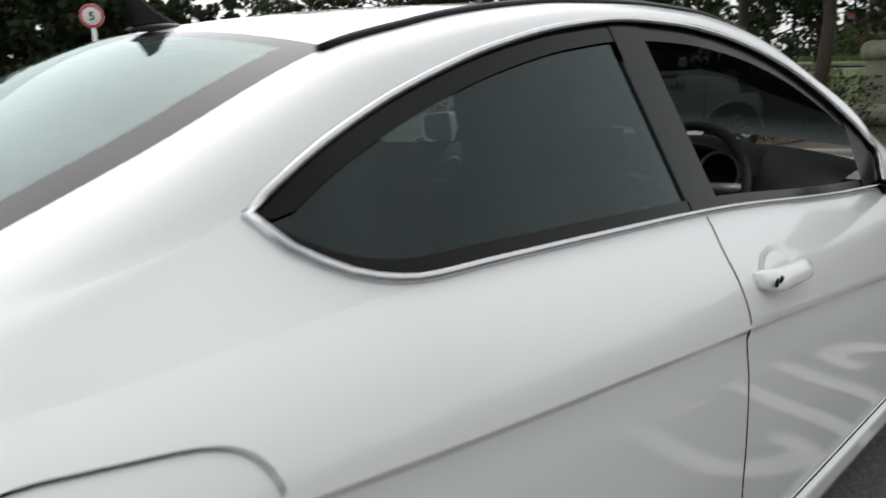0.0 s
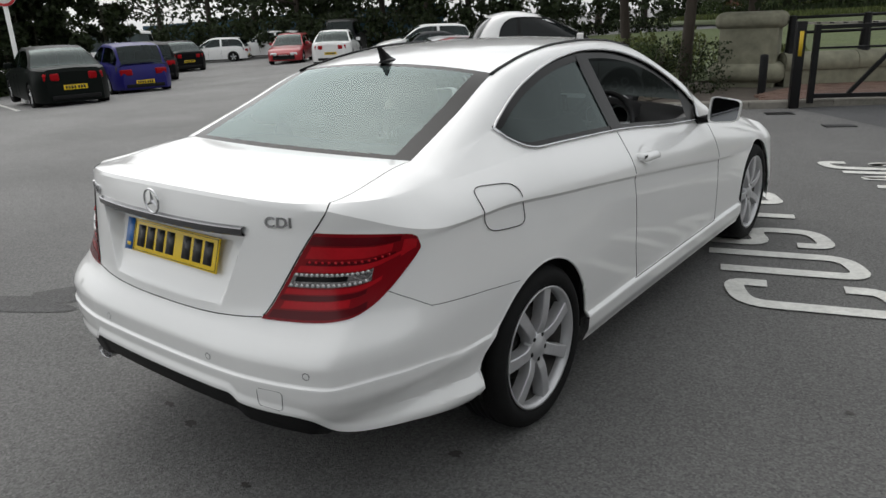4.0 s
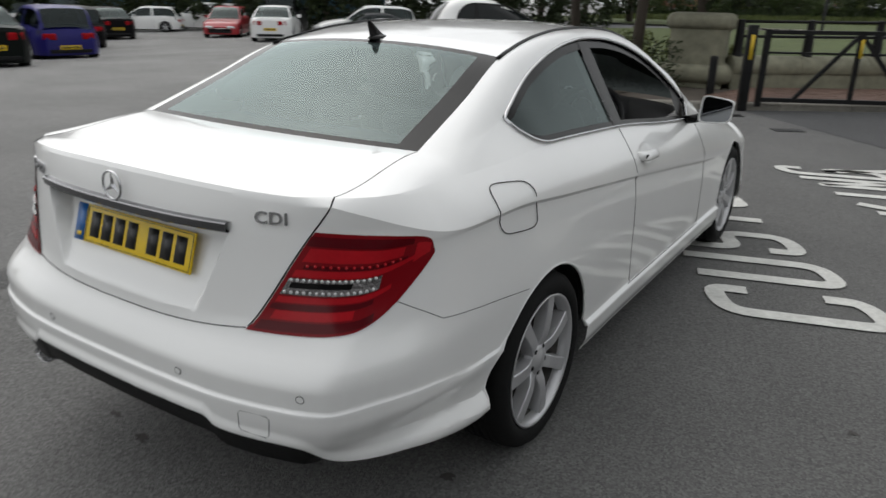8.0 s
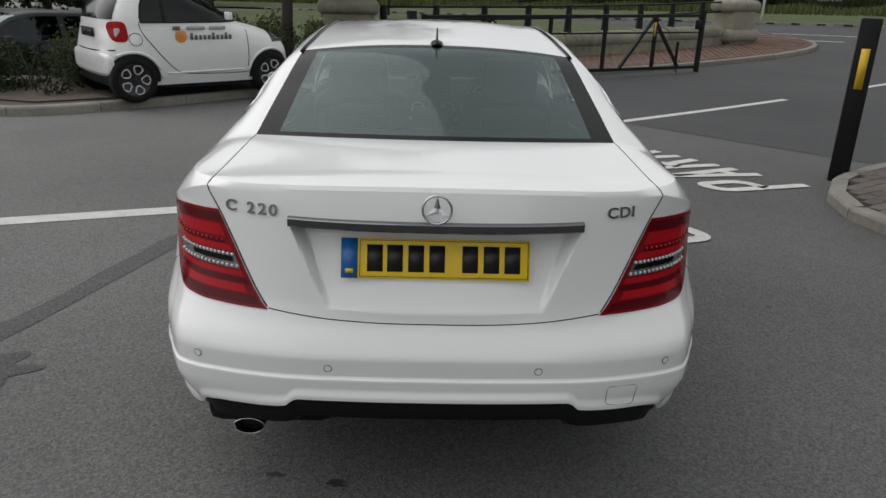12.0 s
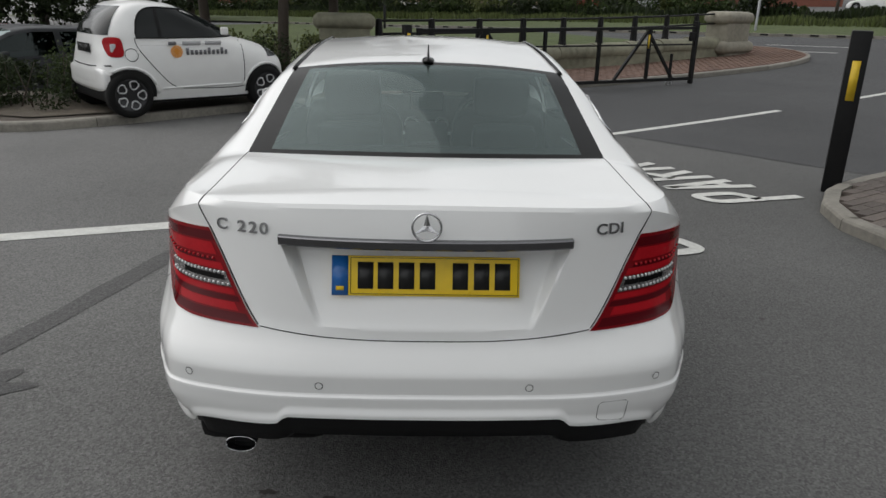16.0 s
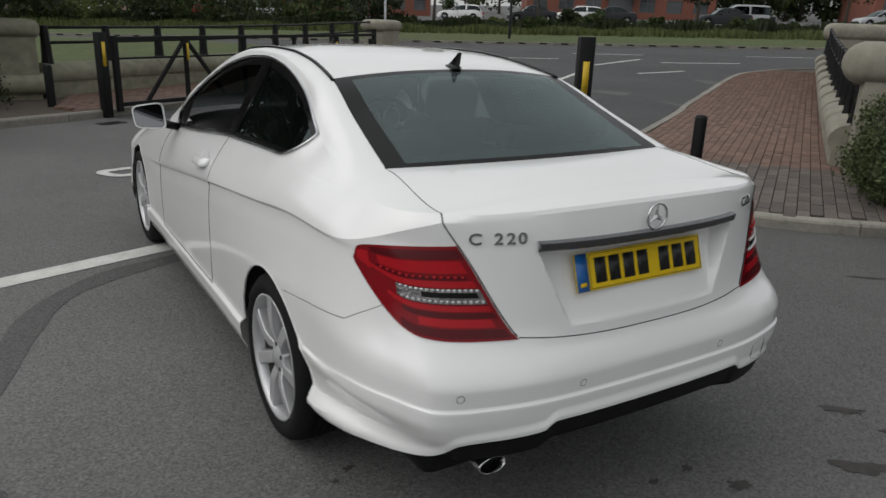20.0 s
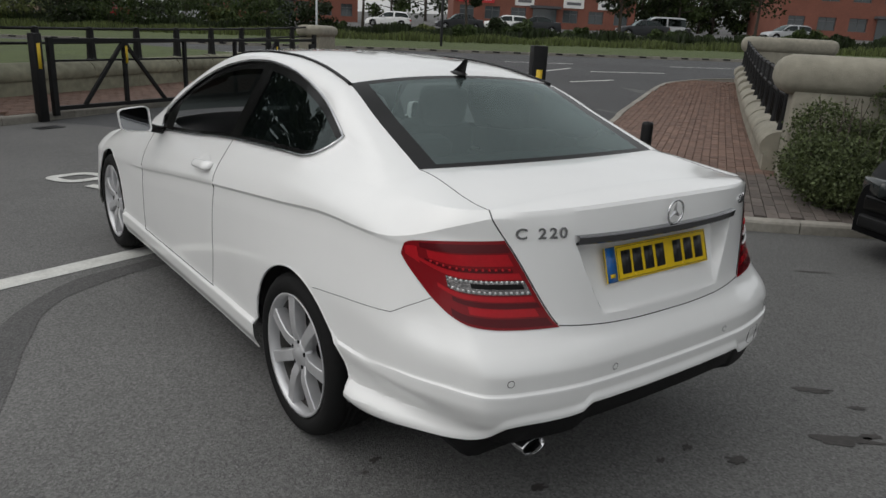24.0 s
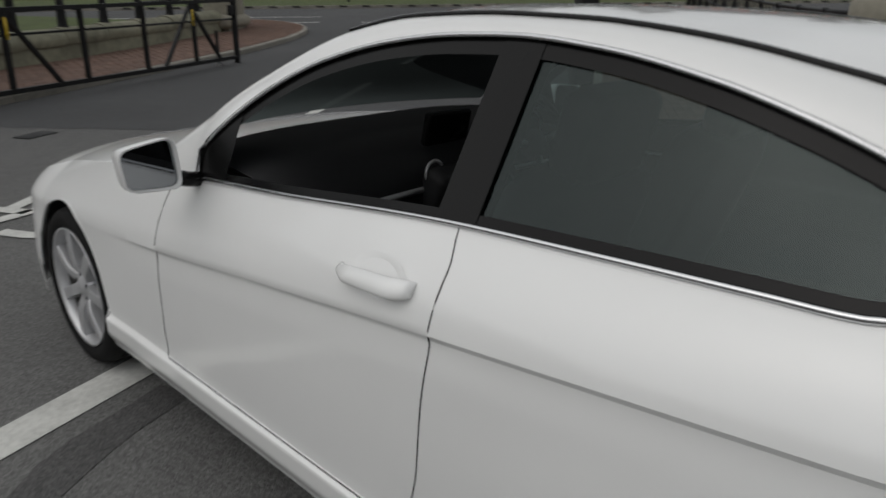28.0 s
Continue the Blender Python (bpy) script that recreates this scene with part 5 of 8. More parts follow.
stripe("line_bay_2", (-21.6, 6.85), (-15.5, 4.95), 0.10, "white parking bay line", 0.006)


# each letter's strokes on a grid three wide and five high, two digits a corner
STROKES = {"P": "0004242202", "A": "001420 0121", "R": "0004242202 1220", "K": "0004 2402 1220", "I": "1014", "N": "00042024", "G": "23240400202212", "C": "232404002021", "U": "04002024", "S": "2324040222200001", "T": "0424 1014", "O": "100004242010", "M": "0004122420", "E": "24040020 0212"}


def rounded(pts, r=0.13):
    """Corners of a line turned into short arcs."""
    out = [pts[0]]
    for a, b, c in zip(pts, pts[1:], pts[2:]):
        p = b + (a - b).normalized() * min(r, (a - b).length * 0.45)
        q = b + (c - b).normalized() * min(r, (c - b).length * 0.45)
        out += [(1 - t) ** 2 * p + 2 * t * (1 - t) * b + t * t * q for t in spread(0, 1, 5)]
    return out + [pts[-1]]


def ground_word(body, name, origin, along, up, count, label):
    """Block letters painted on the ground: a corner at the first letter's foot, the step from letter to letter, and the letters' height."""
    owner = tagged(new(name), label, "road marking", kind="structure")
    o, al, u = Vector((*origin, 0)), Vector((*along, 0)), Vector((*up, 0))
    for k, ch in enumerate(body):
        bm = bmesh.new()
        for n_, stroke in enumerate(STROKES[ch].split()):
            pts = [o + al * (k + 0.07 + 0.58 * int(stroke[i]) / 2) + u * (0.05 + 0.90 * int(stroke[i + 1]) / 4) for i in range(0, len(stroke), 2)]
            pts = rounded(pts)
            rows = []
            for i, p in enumerate(pts):
                d = (pts[min(i + 1, len(pts) - 1)] - pts[max(i - 1, 0)]).normalized()
                s_ = Vector((-d.y, d.x, 0)) * 0.053
                rows.append([(q.x, q.y, rise(q.x, q.y) + 0.0085 + 0.0004 * n_) for q in (p - s_, p + s_)])
            grid(bm, rows, mirror=True)
        part("letter", bm, M_LINE, owner, flat=True)
    return owner


ground_word("PARKING", "painted_word_parking", (3.40, 3.32), (-0.262, 0.362), (-0.93, -0.27), 7, "white word painted on the tarmac, worn at the edges")
ground_word("CUSTOMER", "painted_word_customer", (1.98, 1.80), (-0.275, 0.480), (-0.83, -0.25), 8, "white word painted on the tarmac, partly under the car")

# stains, skid arcs and small ironwork
def blot(name, mat, centre, rx, ry, turn, label, lift, seed, ragged=0.35, n=44):
    rnd = random.Random(seed)
    ph = [(rnd.uniform(0, 6.28), rnd.uniform(0.3, 1)) for _ in range(6)]
    bm = bmesh.new()
    ring = []
    for k in range(n):
        a = 2 * math.pi * k / n
        r = 1 + ragged * sum(w * math.sin((j + 2) * a + p) for j, (p, w) in enumerate(ph)) / 3
        x, y = rx * r * math.cos(a), ry * r * math.sin(a)
        c, s_ = math.cos(turn), math.sin(turn)
        ring.append((centre[0] + x * c - y * s_, centre[1] + x * s_ + y * c))
    vs = [bm.verts.new((x, y, rise(x, y) + lift)) for x, y in ring]
    bm.faces.new(vs)
    return tagged(part(name, bm, mat, flat=True), label, "stain", kind="structure")


for k, (x, y, rx, ry, tn) in enumerate([(1.32, -0.95, 0.08, 0.026, -0.66), (0.99, -1.25, 0.13, 0.040, -0.60), (1.12, -1.30, 0.05, 0.020, -0.5), (0.47, -1.09, 0.04, 0.026, -0.5), (1.33, -1.15, 0.035, 0.018, -0.6), (3.17, 0.0, 0.11, 0.018, -0.66), (0.38, -0.93, 0.022, 0.016, 0), (-0.52, -0.76, 0.03, 0.014, 0), (-0.31, -0.80, 0.03, 0.02, 0), (-0.71, -0.35, 0.022, 0.014, 0), (-0.78, -0.40, 0.014, 0.010, 0), (0.21, -0.93, 0.02, 0.014, 0), (0.71, -0.37, 0.025, 0.02, 0.4), (1.82, 0.70, 0.02, 0.012, 0.3)]):
    blot("oil_stain", M_OIL, (x, y), rx, ry, tn, "dark oil stain on the tarmac", 0.003, 40 + k, 0.5)
blot("damp_patch", M_STAIN, (-2.3, -0.55), 0.34, 0.14, 0.6, "dark worn patch on the tarmac", 0.003, 5)
blot("damp_patch", M_STAIN, (-1.95, -0.15), 0.30, 0.16, 0.3, "dark worn patch on the tarmac", 0.0032, 6)
bm = bmesh.new()
arc = [(-0.72, 2.30), (-1.2, 2.10), (-1.55, 1.72), (-1.75, 1.1), (-1.98, 0.3), (-2.4, -0.5)]
line = smooth_line(arc, 0.12)
rows = []
for i, p in enumerate(line):
    a, b = line[max(i - 1, 0)], line[min(i + 1, len(line) - 1)]
    v = Vector((b[0] - a[0], b[1] - a[1], 0)).normalized()
    w_ = 0.075 * (1 + 0.25 * noise.noise((p[0] * 3, p[1] * 3, 0)))
    rows.append([(p[0] - v.y * w_, p[1] + v.x * w_, 0.0026), (p[0] + v.y * w_, p[1] - v.x * w_, 0.0026)])
grid(bm, rows)
tagged(part("tyre_mark", bm, M_STAIN, flat=True), "dark curved tyre mark on the tarmac", "stain", kind="structure")
for k, (x, y) in enumerate([(0.53, 7.8), (-0.35, 8.6), (3.3, 8.6)]):
    bm = bmesh.new()
    box(bm, (0.36, 0.20, 0.012), (x, y, 0.004), Matrix.Rotation(0.5, 4, "Z"), bevel=0.003)
    tagged(part("manhole_cover", bm, M_IRON), "small dark iron drain cover set in the tarmac", "manhole")


# ---- gate, posts, walls ----
def post(name, x, y, h, w, label, tape=0.0, turn=0.0, lean=0.0, category="bollard"):
    ob = thing(name, label, category, Matrix.Translation((x, y, rise(x, y))) @ Matrix.Rotation(turn, 4, "Z"))
    bm = bmesh.new()
    box(bm, (w, w, h), (0, 0, h / 2), bevel=w * 0.06)
    part("shaft", bm, M_IRON, ob)
    if tape:
        for sgn in (-1, 1):
            bm = bmesh.new()
            box(bm, (w * 0.42, 0.004, 0.34), (0, sgn * (w / 2 + 0.0015), h - tape))
            part("reflective_strip", bm, M_TAPE, ob, "yellow reflective strip")
    return ob


post("tall_bollard", 3.74, 3.58, 1.42, 0.16, "tall square black steel post with a yellow strip", 0.42, radians(-28), category="post")
for x, y in ((4.55, 2.64), (-0.98, 10.05)):
    ob = thing("short_bollard", "short round black bollard on the paving", "bollard", Matrix.Translation((x, y, rise(x, y) + 0.08)))
    bm = bmesh.new()
    lathe(bm, [(0.062, -0.05), (0.062, 0.58), (0.054, 0.61), (0.0001, 0.62)], 20)
    part("shaft", bm, M_IRON, ob)

# swing gate, standing open along the footway
GA, GB = Vector((-0.32, 9.22, 0)), Vector((5.48, 12.35, 0))
gd = (GB - GA).normalized()
gate_turn = math.atan2(gd.y, gd.x)
glen = (GB - GA).length
post("gate_post", GA.x, GA.y, 1.20, 0.125, "square black steel gate post with a yellow strip", 0.30, gate_turn, category="post")
gate = thing("swing_gate", "long black steel swing gate standing open on a castor", "gate", Matrix.Translation((GA.x, GA.y, 0.05)) @ Matrix.Rotation(gate_turn, 4, "Z"))


def bar(name, owner, a, b, w, mat=None, label=""):
    a, b = Vector(a), Vector(b)
    d = b - a
    m = Matrix.Translation((a + b) / 2) @ d.to_track_quat("X", "Z").to_matrix().to_4x4()
    bm = bmesh.new()
    box(bm, (d.length, w, w), bevel=0.0)
    bmesh.ops.transform(bm, matrix=m, verts=bm.verts)
    return part(name, bm, mat or M_IRON, owner, label, flat=True)


x0 = 0.22
bar("top_rail", gate, (x0, 0, 1.06), (glen, 0, 1.12), 0.055)
bar("bottom_rail", gate, (x0, 0, 0.12), (glen, 0, 0.12), 0.06)
bar("hinge_stile", gate, (x0, 0, 0.02), (x0, 0, 1.10), 0.075)
bar("end_stile", gate, (glen, 0, -0.02), (glen, 0, 1.24), 0.075)
bar("middle_rail", gate, (x0, 0, 0.78), (glen, 0, 0.80), 0.03)
for k in range(1, 5):
    x = x0 + (glen - x0) * k / 5
    bar("upright", gate, (x, 0, 0.12), (x, 0, 1.1), 0.055)
for c in (1, 3.95):
    x = x0 + (glen - x0) * c / 5
    for s_ in (-1, 1):
        bar("brace", gate, (x, 0.0, 1.06), (x + s_ * 0.78, 0.0, 0.14), 0.05)
    bm = bmesh.new()
    box(bm, (0.04, 0.008, 0.26), (x + 0.02, -0.032, 0.86))
    part("reflective_strip", bm, M_TAPE, gate, "yellow reflective strip")
bm = bmesh.new()
lathe(bm, [(0.03, -0.02), (0.075, -0.02), (0.075, 0.02), (0.03, 0.02)], 20, Matrix.Translation((glen - 0.62, 0, 0.03)) @ Matrix.Rotation(math.pi / 2, 4, "X"), closed=True)
part("castor_wheel", bm, material_once("castor_grey", (0.2, 0.2, 0.2), 0.6), gate)
bar("castor_stem", gate, (glen - 0.62, 0, 0.08), (glen - 0.62, 0, 0.62), 0.04)
bm = bmesh.new()
box(bm, (0.14, 0.06, 0.18), (glen - 0.10, 0, 0.95), bevel=0.01)
part("latch_box", bm, M_IRON, gate)


def stadium(bm, length, depth, height, at, turn, seg=10, slot=0):
    """A bolster of stone: rounded along its ends and edges."""
    rows = []
    n = 24
    for i, q in enumerate(spread(-1, 1, 22, True)):
        e = length / 2 - height / 2
        x = q * length / 2
        over = max(0.0, abs(x) - e) / (height / 2)
        k = math.sqrt(max(0.0006, 1 - over ** 2))
        ring = []
        for a in spread(0, 2 * math.pi, n):
            c, s_ = math.cos(a), math.sin(a)
            ring.append(Matrix.Translation(at) @ turn @ Vector((x, depth / 2 * math.copysign(abs(c) ** 0.6, c) * k, height / 2 * math.copysign(abs(s_) ** 0.75, s_) * k)))
        rows.append(ring)
    grid(bm, rows, slot=slot)


def pier(name, label, at, turn_deg, length, depth, top, cap_h, mat, foot=True):
    z = rise(at[0], at[1]) + 0.06
    ob = thing(name, label, "stone pier", Matrix.Translation((at[0], at[1], z)) @ Matrix.Rotation(radians(turn_deg), 4, "Z"))
    bm = bmesh.new()
    stadium(bm, length, depth, cap_h, (0, 0, top - cap_h / 2), Matrix())
    weld(bm)
    part("cap", bm, mat, ob)
    bm = bmesh.new()
    box(bm, (length * 0.80, depth * 0.80, top - cap_h + 0.06), (0, 0, (top - cap_h + 0.06) / 2), bevel=0.03)
    part("shaft", bm, mat, ob)
    if foot:
        bm = bmesh.new()
        stadium(bm, length * 1.12, depth * 1.12, 0.36, (0, 0, 0.26), Matrix())
        weld(bm)
        part("foot", bm, mat, ob)
    return ob


pier("gate_pier", "mossy cast-stone pier with a rounded cap", (-1.55, 11.30), 8, 1.16, 0.9, 1.26, 0.30, M_STONE_MOSS)
pier("end_pier", "cast-stone pier with a rounded cap at the wall's end", (8.2, 17.5), 40, 1.5, 0.8, 1.18, 0.34, M_STONE)
pier("corner_pier", "cast-stone pier with a thick rounded cap behind shrubs", (6.70, 1.22), -57, 2.3, 0.75, 1.42, 0.44, M_STONE, False)
pier("far_pier", "cast-stone pier with a long rounded cap", (18.9, 9.0), -40, 2.7, 0.7, 1.28, 0.46, M_STONE, False)


def low_wall(name, a, b, h, label, blocks, mat):
    """A run of rounded coping blocks on a plinth."""
    a, b = Vector((*a, 0)), Vector((*b, 0))
    d = (b - a).normalized()
    yaw = math.atan2(d.y, d.x)
    owner = tagged(new(name), label, "low wall", kind="structure")
    L = (b - a).length / blocks
    for k in range(blocks):
        p = a.lerp(b, (k + 0.5) / blocks)
        z = rise(p.x, p.y) + 0.06
        bm = bmesh.new()
        rows = []
        for x in (-L / 2 + 0.004, -L / 2 + 0.016, 0, L / 2 - 0.016, L / 2 - 0.004):
            e = 0.988 if abs(x) > L / 2 - 0.01 else 1.0
            ring = []
            for t in spread(-0.5, math.pi + 0.5, 14):
                ring.append(Matrix.Translation((p.x, p.y, z)) @ Matrix.Rotation(yaw, 4, "Z") @ Vector((x, 0.24 * math.cos(t) * e, h - 0.19 + 0.19 * math.sin(t) * e)))
            rows.append(ring)
        grid(bm, rows)
        for r in (rows[0], rows[-1]):
            bm.faces.new([bm.verts.new(q) for q in r])
        bmesh.ops.recalc_face_normals(bm, faces=bm.faces)
        part("coping_block", bm, mat, owner)
        bm = bmesh.new()
        box(bm, (L - 0.006, 0.36, h - 0.2), (0, 0, (h - 0.2) / 2), bevel=0.0)
        bmesh.ops.transform(bm, matrix=Matrix.Translation((p.x, p.y, z)) @ Matrix.Rotation(yaw, 4, "Z"), verts=bm.verts)
        part("plinth_block", bm, mat, owner, flat=True)
    return owner


low_wall("wall_behind_gate", (-1.0, 11.25), (7.7, 17.1), 0.58, "low cast-stone wall with rounded mossy coping", 9, M_STONE_MOSS)
low_wall("wall_footway", (6.5, 2.15), (18.1, 9.85), 0.52, "low cast-stone wall with rounded coping beside the footway", 9, M_STONE)


def railing(name, a, b, base, top, posts, label, bars=0, stout=0.055):
    a, b = Vector((*a, 0)), Vector((*b, 0))
    ob = thing(name, label, "railing", Matrix.Translation((a.x, a.y, 0)))
    pts = [a.lerp(b, k / posts) for k in range(posts + 1)]
    loc = [(p.x - a.x, p.y - a.y, rise(p.x, p.y)) for p in pts]
    for k, p in enumerate(loc):
        bm = bmesh.new()
        lathe(bm, [(stout * 1.35, base), (stout, base + 0.14), (stout * 0.72, top), (0.0001, top + 0.012)], 8, Matrix.Translation(p))
        part("railing_post", bm, M_IRON, ob, flat=True)
    for h in (top - 0.03, (base + top) / 2 + 0.06):
        bm = bmesh.new()
        tube(bm, [(p[0], p[1], p[2] + h) for p in loc], 0.024, 8)
        part("rail", bm, M_IRON, ob)
    if bars:
        for k in range(bars):
            p = a.lerp(b, (k + 0.5) / bars)
            bm = bmesh.new()
            tube(bm, [(p.x - a.x, p.y - a.y, rise(p.x, p.y) + base), (p.x - a.x, p.y - a.y, rise(p.x, p.y) + top - 0.03)], 0.011, 5)
            part("bar", bm, M_IRON, ob)
    return ob


railing("wall_railing", (-0.9, 11.3), (8.0, 17.35), 0.56, 1.22, 9, "black iron railing with thick posts on the low wall", stout=0.085)
railing("footway_railing", (6.7, 2.28), (18.0, 9.78), 0.56, 1.27, 12, "black iron railing with close bars on the low wall", 60)


# ---- plants ----
def leaf_mat(name, colour, vary=0.5):
    m = material(name, colour, 0.6, spec=0.3)
    n, l = m.node_tree.nodes, m.node_tree.links
    b = n["Principled BSDF"]
    geo, rng, sc = n.new("ShaderNodeNewGeometry"), n.new("ShaderNodeMapRange"), n.new("ShaderNodeVectorMath")
    sc.operation = "SCALE"
    sc.inputs[0].default_value = colour
    rng.inputs["To Min"].default_value, rng.inputs["To Max"].default_value = 1 - vary, 1 + vary
    l.new(geo.outputs["Random Per Island"], rng.inputs[0])
    l.new(rng.outputs[0], sc.inputs["Scale"])
    l.new(sc.outputs[0], b.inputs["Base Color"])
    tr, mix = n.new("ShaderNodeBsdfTranslucent"), n.new("ShaderNodeMixShader")
    l.new(sc.outputs[0], tr.inputs[0])
    mix.inputs[0].default_value = 0.3
    l.new(b.outputs[0], mix.inputs[1])
    l.new(tr.outputs[0], mix.inputs[2])
    l.new(mix.outputs[0], n["Material Output"].inputs[0])
    return m


M_LEAF = leaf_mat("dark_leaves", (0.022, 0.033, 0.011))
M_LEAF_MID = leaf_mat("green_leaves", (0.045, 0.067, 0.020))
M_LEAF_LIGHT = leaf_mat("pale_leaves", (0.115, 0.135, 0.045))
M_LEAF_GREY = leaf_mat("grey_green_leaves", (0.078, 0.098, 0.040), 0.7)
M_BARK = material("bark", (0.060, 0.048, 0.038), 0.95, vary=0.35, scale=14, bump=0.6, bump_scale=30, stretch=(1, 1, 0.25))


def leaves(name, spots, count, size, mat, parent, seed, sag=0.3):
    """Many small leaf blades scattered through blobs of (centre, radius)."""
    rnd = np.random.default_rng(seed)
    vol = np.array([r[0] * r[1] * r[2] for _, r in spots])
    pick = rnd.choice(len(spots), count, p=vol / vol.sum())
    d = rnd.normal(size=(count, 3))
    d /= np.linalg.norm(d, axis=1)[:, None]
    rad = rnd.uniform(0.35, 1.0, count) ** 0.5 * (1 + 0.12 * rnd.normal(size=count))
    C = np.array([c for c, _ in spots])[pick] + d * rad[:, None] * np.array([r for _, r in spots])[pick]
    ax = rnd.normal(size=(count, 3)) + d * 0.5 + np.array([0, 0, -sag])
    ax /= np.linalg.norm(ax, axis=1)[:, None]
    sd = np.cross(ax, rnd.normal(size=(count, 3)))
    sd /= np.linalg.norm(sd, axis=1)[:, None]
    s = (size * rnd.uniform(0.6, 1.35, count))[:, None]
    V = np.stack([C - ax * s * 0.5, C + sd * s * 0.30, C + ax * s * 0.5, C - sd * s * 0.30], 1).reshape(-1, 3)
    me = bpy.data.meshes.new(name)
    me.from_pydata(V.tolist(), [], np.arange(count * 4).reshape(-1, 4).tolist())
    me.materials.append(mat)
    ob = new(name, me)
    ob.parent = parent
    return ob


def tree(x, y, h, spread_r, seed, mat, label, trunk=0.14, bare=0.3, count=2600, leaf=0.22, name="tree", group=""):
    rnd = random.Random(seed)
    z = rise(x, y)
    ob = thing(name, label, "tree", Matrix.Translation((x, y, z)), group)
    bm = bmesh.new()
    top = Vector((rnd.uniform(-0.3, 0.3), rnd.uniform(-0.3, 0.3), h * 0.85))
    trunk_line = [Vector((0.06 * math.sin(k * 1.7 + seed), 0.06 * math.cos(k * 1.3 + seed), 0)) * k / 3 + top * (k / 7) for k in range(8)]
    tube(bm, trunk_line, lambda q: trunk * (1 - 0.85 * q) + 0.012, 9)
    part("trunk", bm, M_BARK, ob)
    spots = []
    for k in range(9):
        q = bare + (0.95 - bare) * (k + 0.5) / 9
        a = k * 2.4 + rnd.uniform(-0.4, 0.4)
        reach = spread_r * (0.45 + 0.55 * math.sin(math.pi * (0.15 + 0.8 * (q - bare) / (1 - bare)))) * rnd.uniform(0.75, 1.1)
        base = top * q
        tip = base + Vector((math.cos(a) * reach, math.sin(a) * reach, h * rnd.uniform(0.04, 0.14)))
        bm = bmesh.new()
        tube(bm, [base, base.lerp(tip, 0.5) + Vector((0, 0, 0.05 * h * 0.3)), tip], lambda t: trunk * 0.35 * (1 - 0.8 * t) + 0.006, 6)
        part("limb", bm, M_BARK, ob)
        for _ in range(4):
            c = base.lerp(tip, rnd.uniform(0.45, 1.05)) + Vector([rnd.uniform(-1, 1) * spread_r * 0.3 for _ in range(3)])
            r = spread_r * rnd.uniform(0.16, 0.34)
            spots.append((tuple(c), (r, r, r * rnd.uniform(0.6, 0.95))))
    spots.append((tuple(top + Vector((0, 0, h * 0.05))), (spread_r * 0.3,) * 3))
    leaves("crown", spots, count, leaf, mat, ob, seed)
    return ob


def shrub(x, y, w, d, h, seed, mat, label, count=1500, leaf=0.05, name="shrub", lift=0.08, turn=0.0):
    rnd = random.Random(seed)
    ob = thing(name, label, "shrub", Matrix.Translation((x, y, rise(x, y) + lift)) @ Matrix.Rotation(turn, 4, "Z"))
    spots = []
    n = max(5, int(w * d * 5))
    for _ in range(n):
        r = rnd.uniform(0.18, 0.36) * min(1.0, h)
        spots.append(((rnd.uniform(-w / 2, w / 2) * 0.85, rnd.uniform(-d / 2, d / 2) * 0.8, rnd.uniform(r * 0.6, max(r, h - r))), (r * 1.25, r * 1.25, r)))
    for k in range(6):
        a = Vector((rnd.uniform(-w, w) * 0.3, rnd.uniform(-d, d) * 0.3, 0))
        bm = bmesh.new()
        tube(bm, [a, a + Vector((rnd.uniform(-0.2, 0.2), rnd.uniform(-0.2, 0.2), h * 0.85))], lambda t: 0.012 * (1 - 0.7 * t), 5)
        part("stem", bm, M_BARK, ob)
    leaves("foliage", spots, count, leaf, mat, ob, seed)
    return ob


# clipped shrub before the corner pier
for k, (x, y, w, d, h) in enumerate([(5.30, 0.75, 1.0, 0.9, 0.85), (6.0, 0.35, 1.3, 1.1, 1.10), (5.75, 1.15, 0.9, 0.8, 1.20), (6.75, -0.3, 1.5, 1.3, 1.15), (6.3, 1.15, 0.8, 0.7, 1.25)]):
    shrub(x, y, w, d, h, 70 + k, M_LEAF_GREY, "dense small-leaved grey-green shrub by the stone pier", 12000, 0.037, turn=-0.6)
# low shrubs on the strip behind the small car
for k, (x, y, w, d, h) in enumerate([(-5.5, 7.2, 1.5, 1.2, 0.7), (-4.9, 7.9, 1.4, 1.2, 0.85), (-6.3, 8.0, 1.2, 1.2, 0.6), (-3.0, 9.3, 1.8, 1.0, 0.9), (-2.5, 10.4, 1.6, 1.0, 1.0)]):
    shrub(x, y, w, d, h, 90 + k, (M_LEAF, M_LEAF_MID)[k % 2], "low dark-leaved shrub on bare soil", 2600, 0.055)
for k, (x, y, w, d, h) in enumerate([(-3.4, 13.2, 3.0, 1.4, 0.9), (-6.0, 15.0, 3.0, 1.6, 1.0), (-2.0, 14.6, 2.4, 1.2, 0.7)]):
    shrub(x, y, w, d, h, 110 + k, M_LEAF_LIGHT, "loose pale green shrub on the grass", 2600, 0.09)
# slim street trees by the gate
for k, (x, y) in enumerate([(-2.75, 11.6), (-1.9, 12.6), (-4.6, 13.0)]):
    tree(x, y, 6.5, 2.0, 130 + k, M_LEAF, "slim dark-trunked street tree in full leaf", 0.11, 0.33, 6500, 0.15, group="street trees")


# ---- other cars ----
def car_paint(name, colour, metal=0.0):
    return material_once(name, colour, 0.35, metal, coat=0.7 if max(colour) > 0.3 else 0.04, vary=0.03, scale=8, spec=0.25 if max(colour) > 0.08 else 0.05)


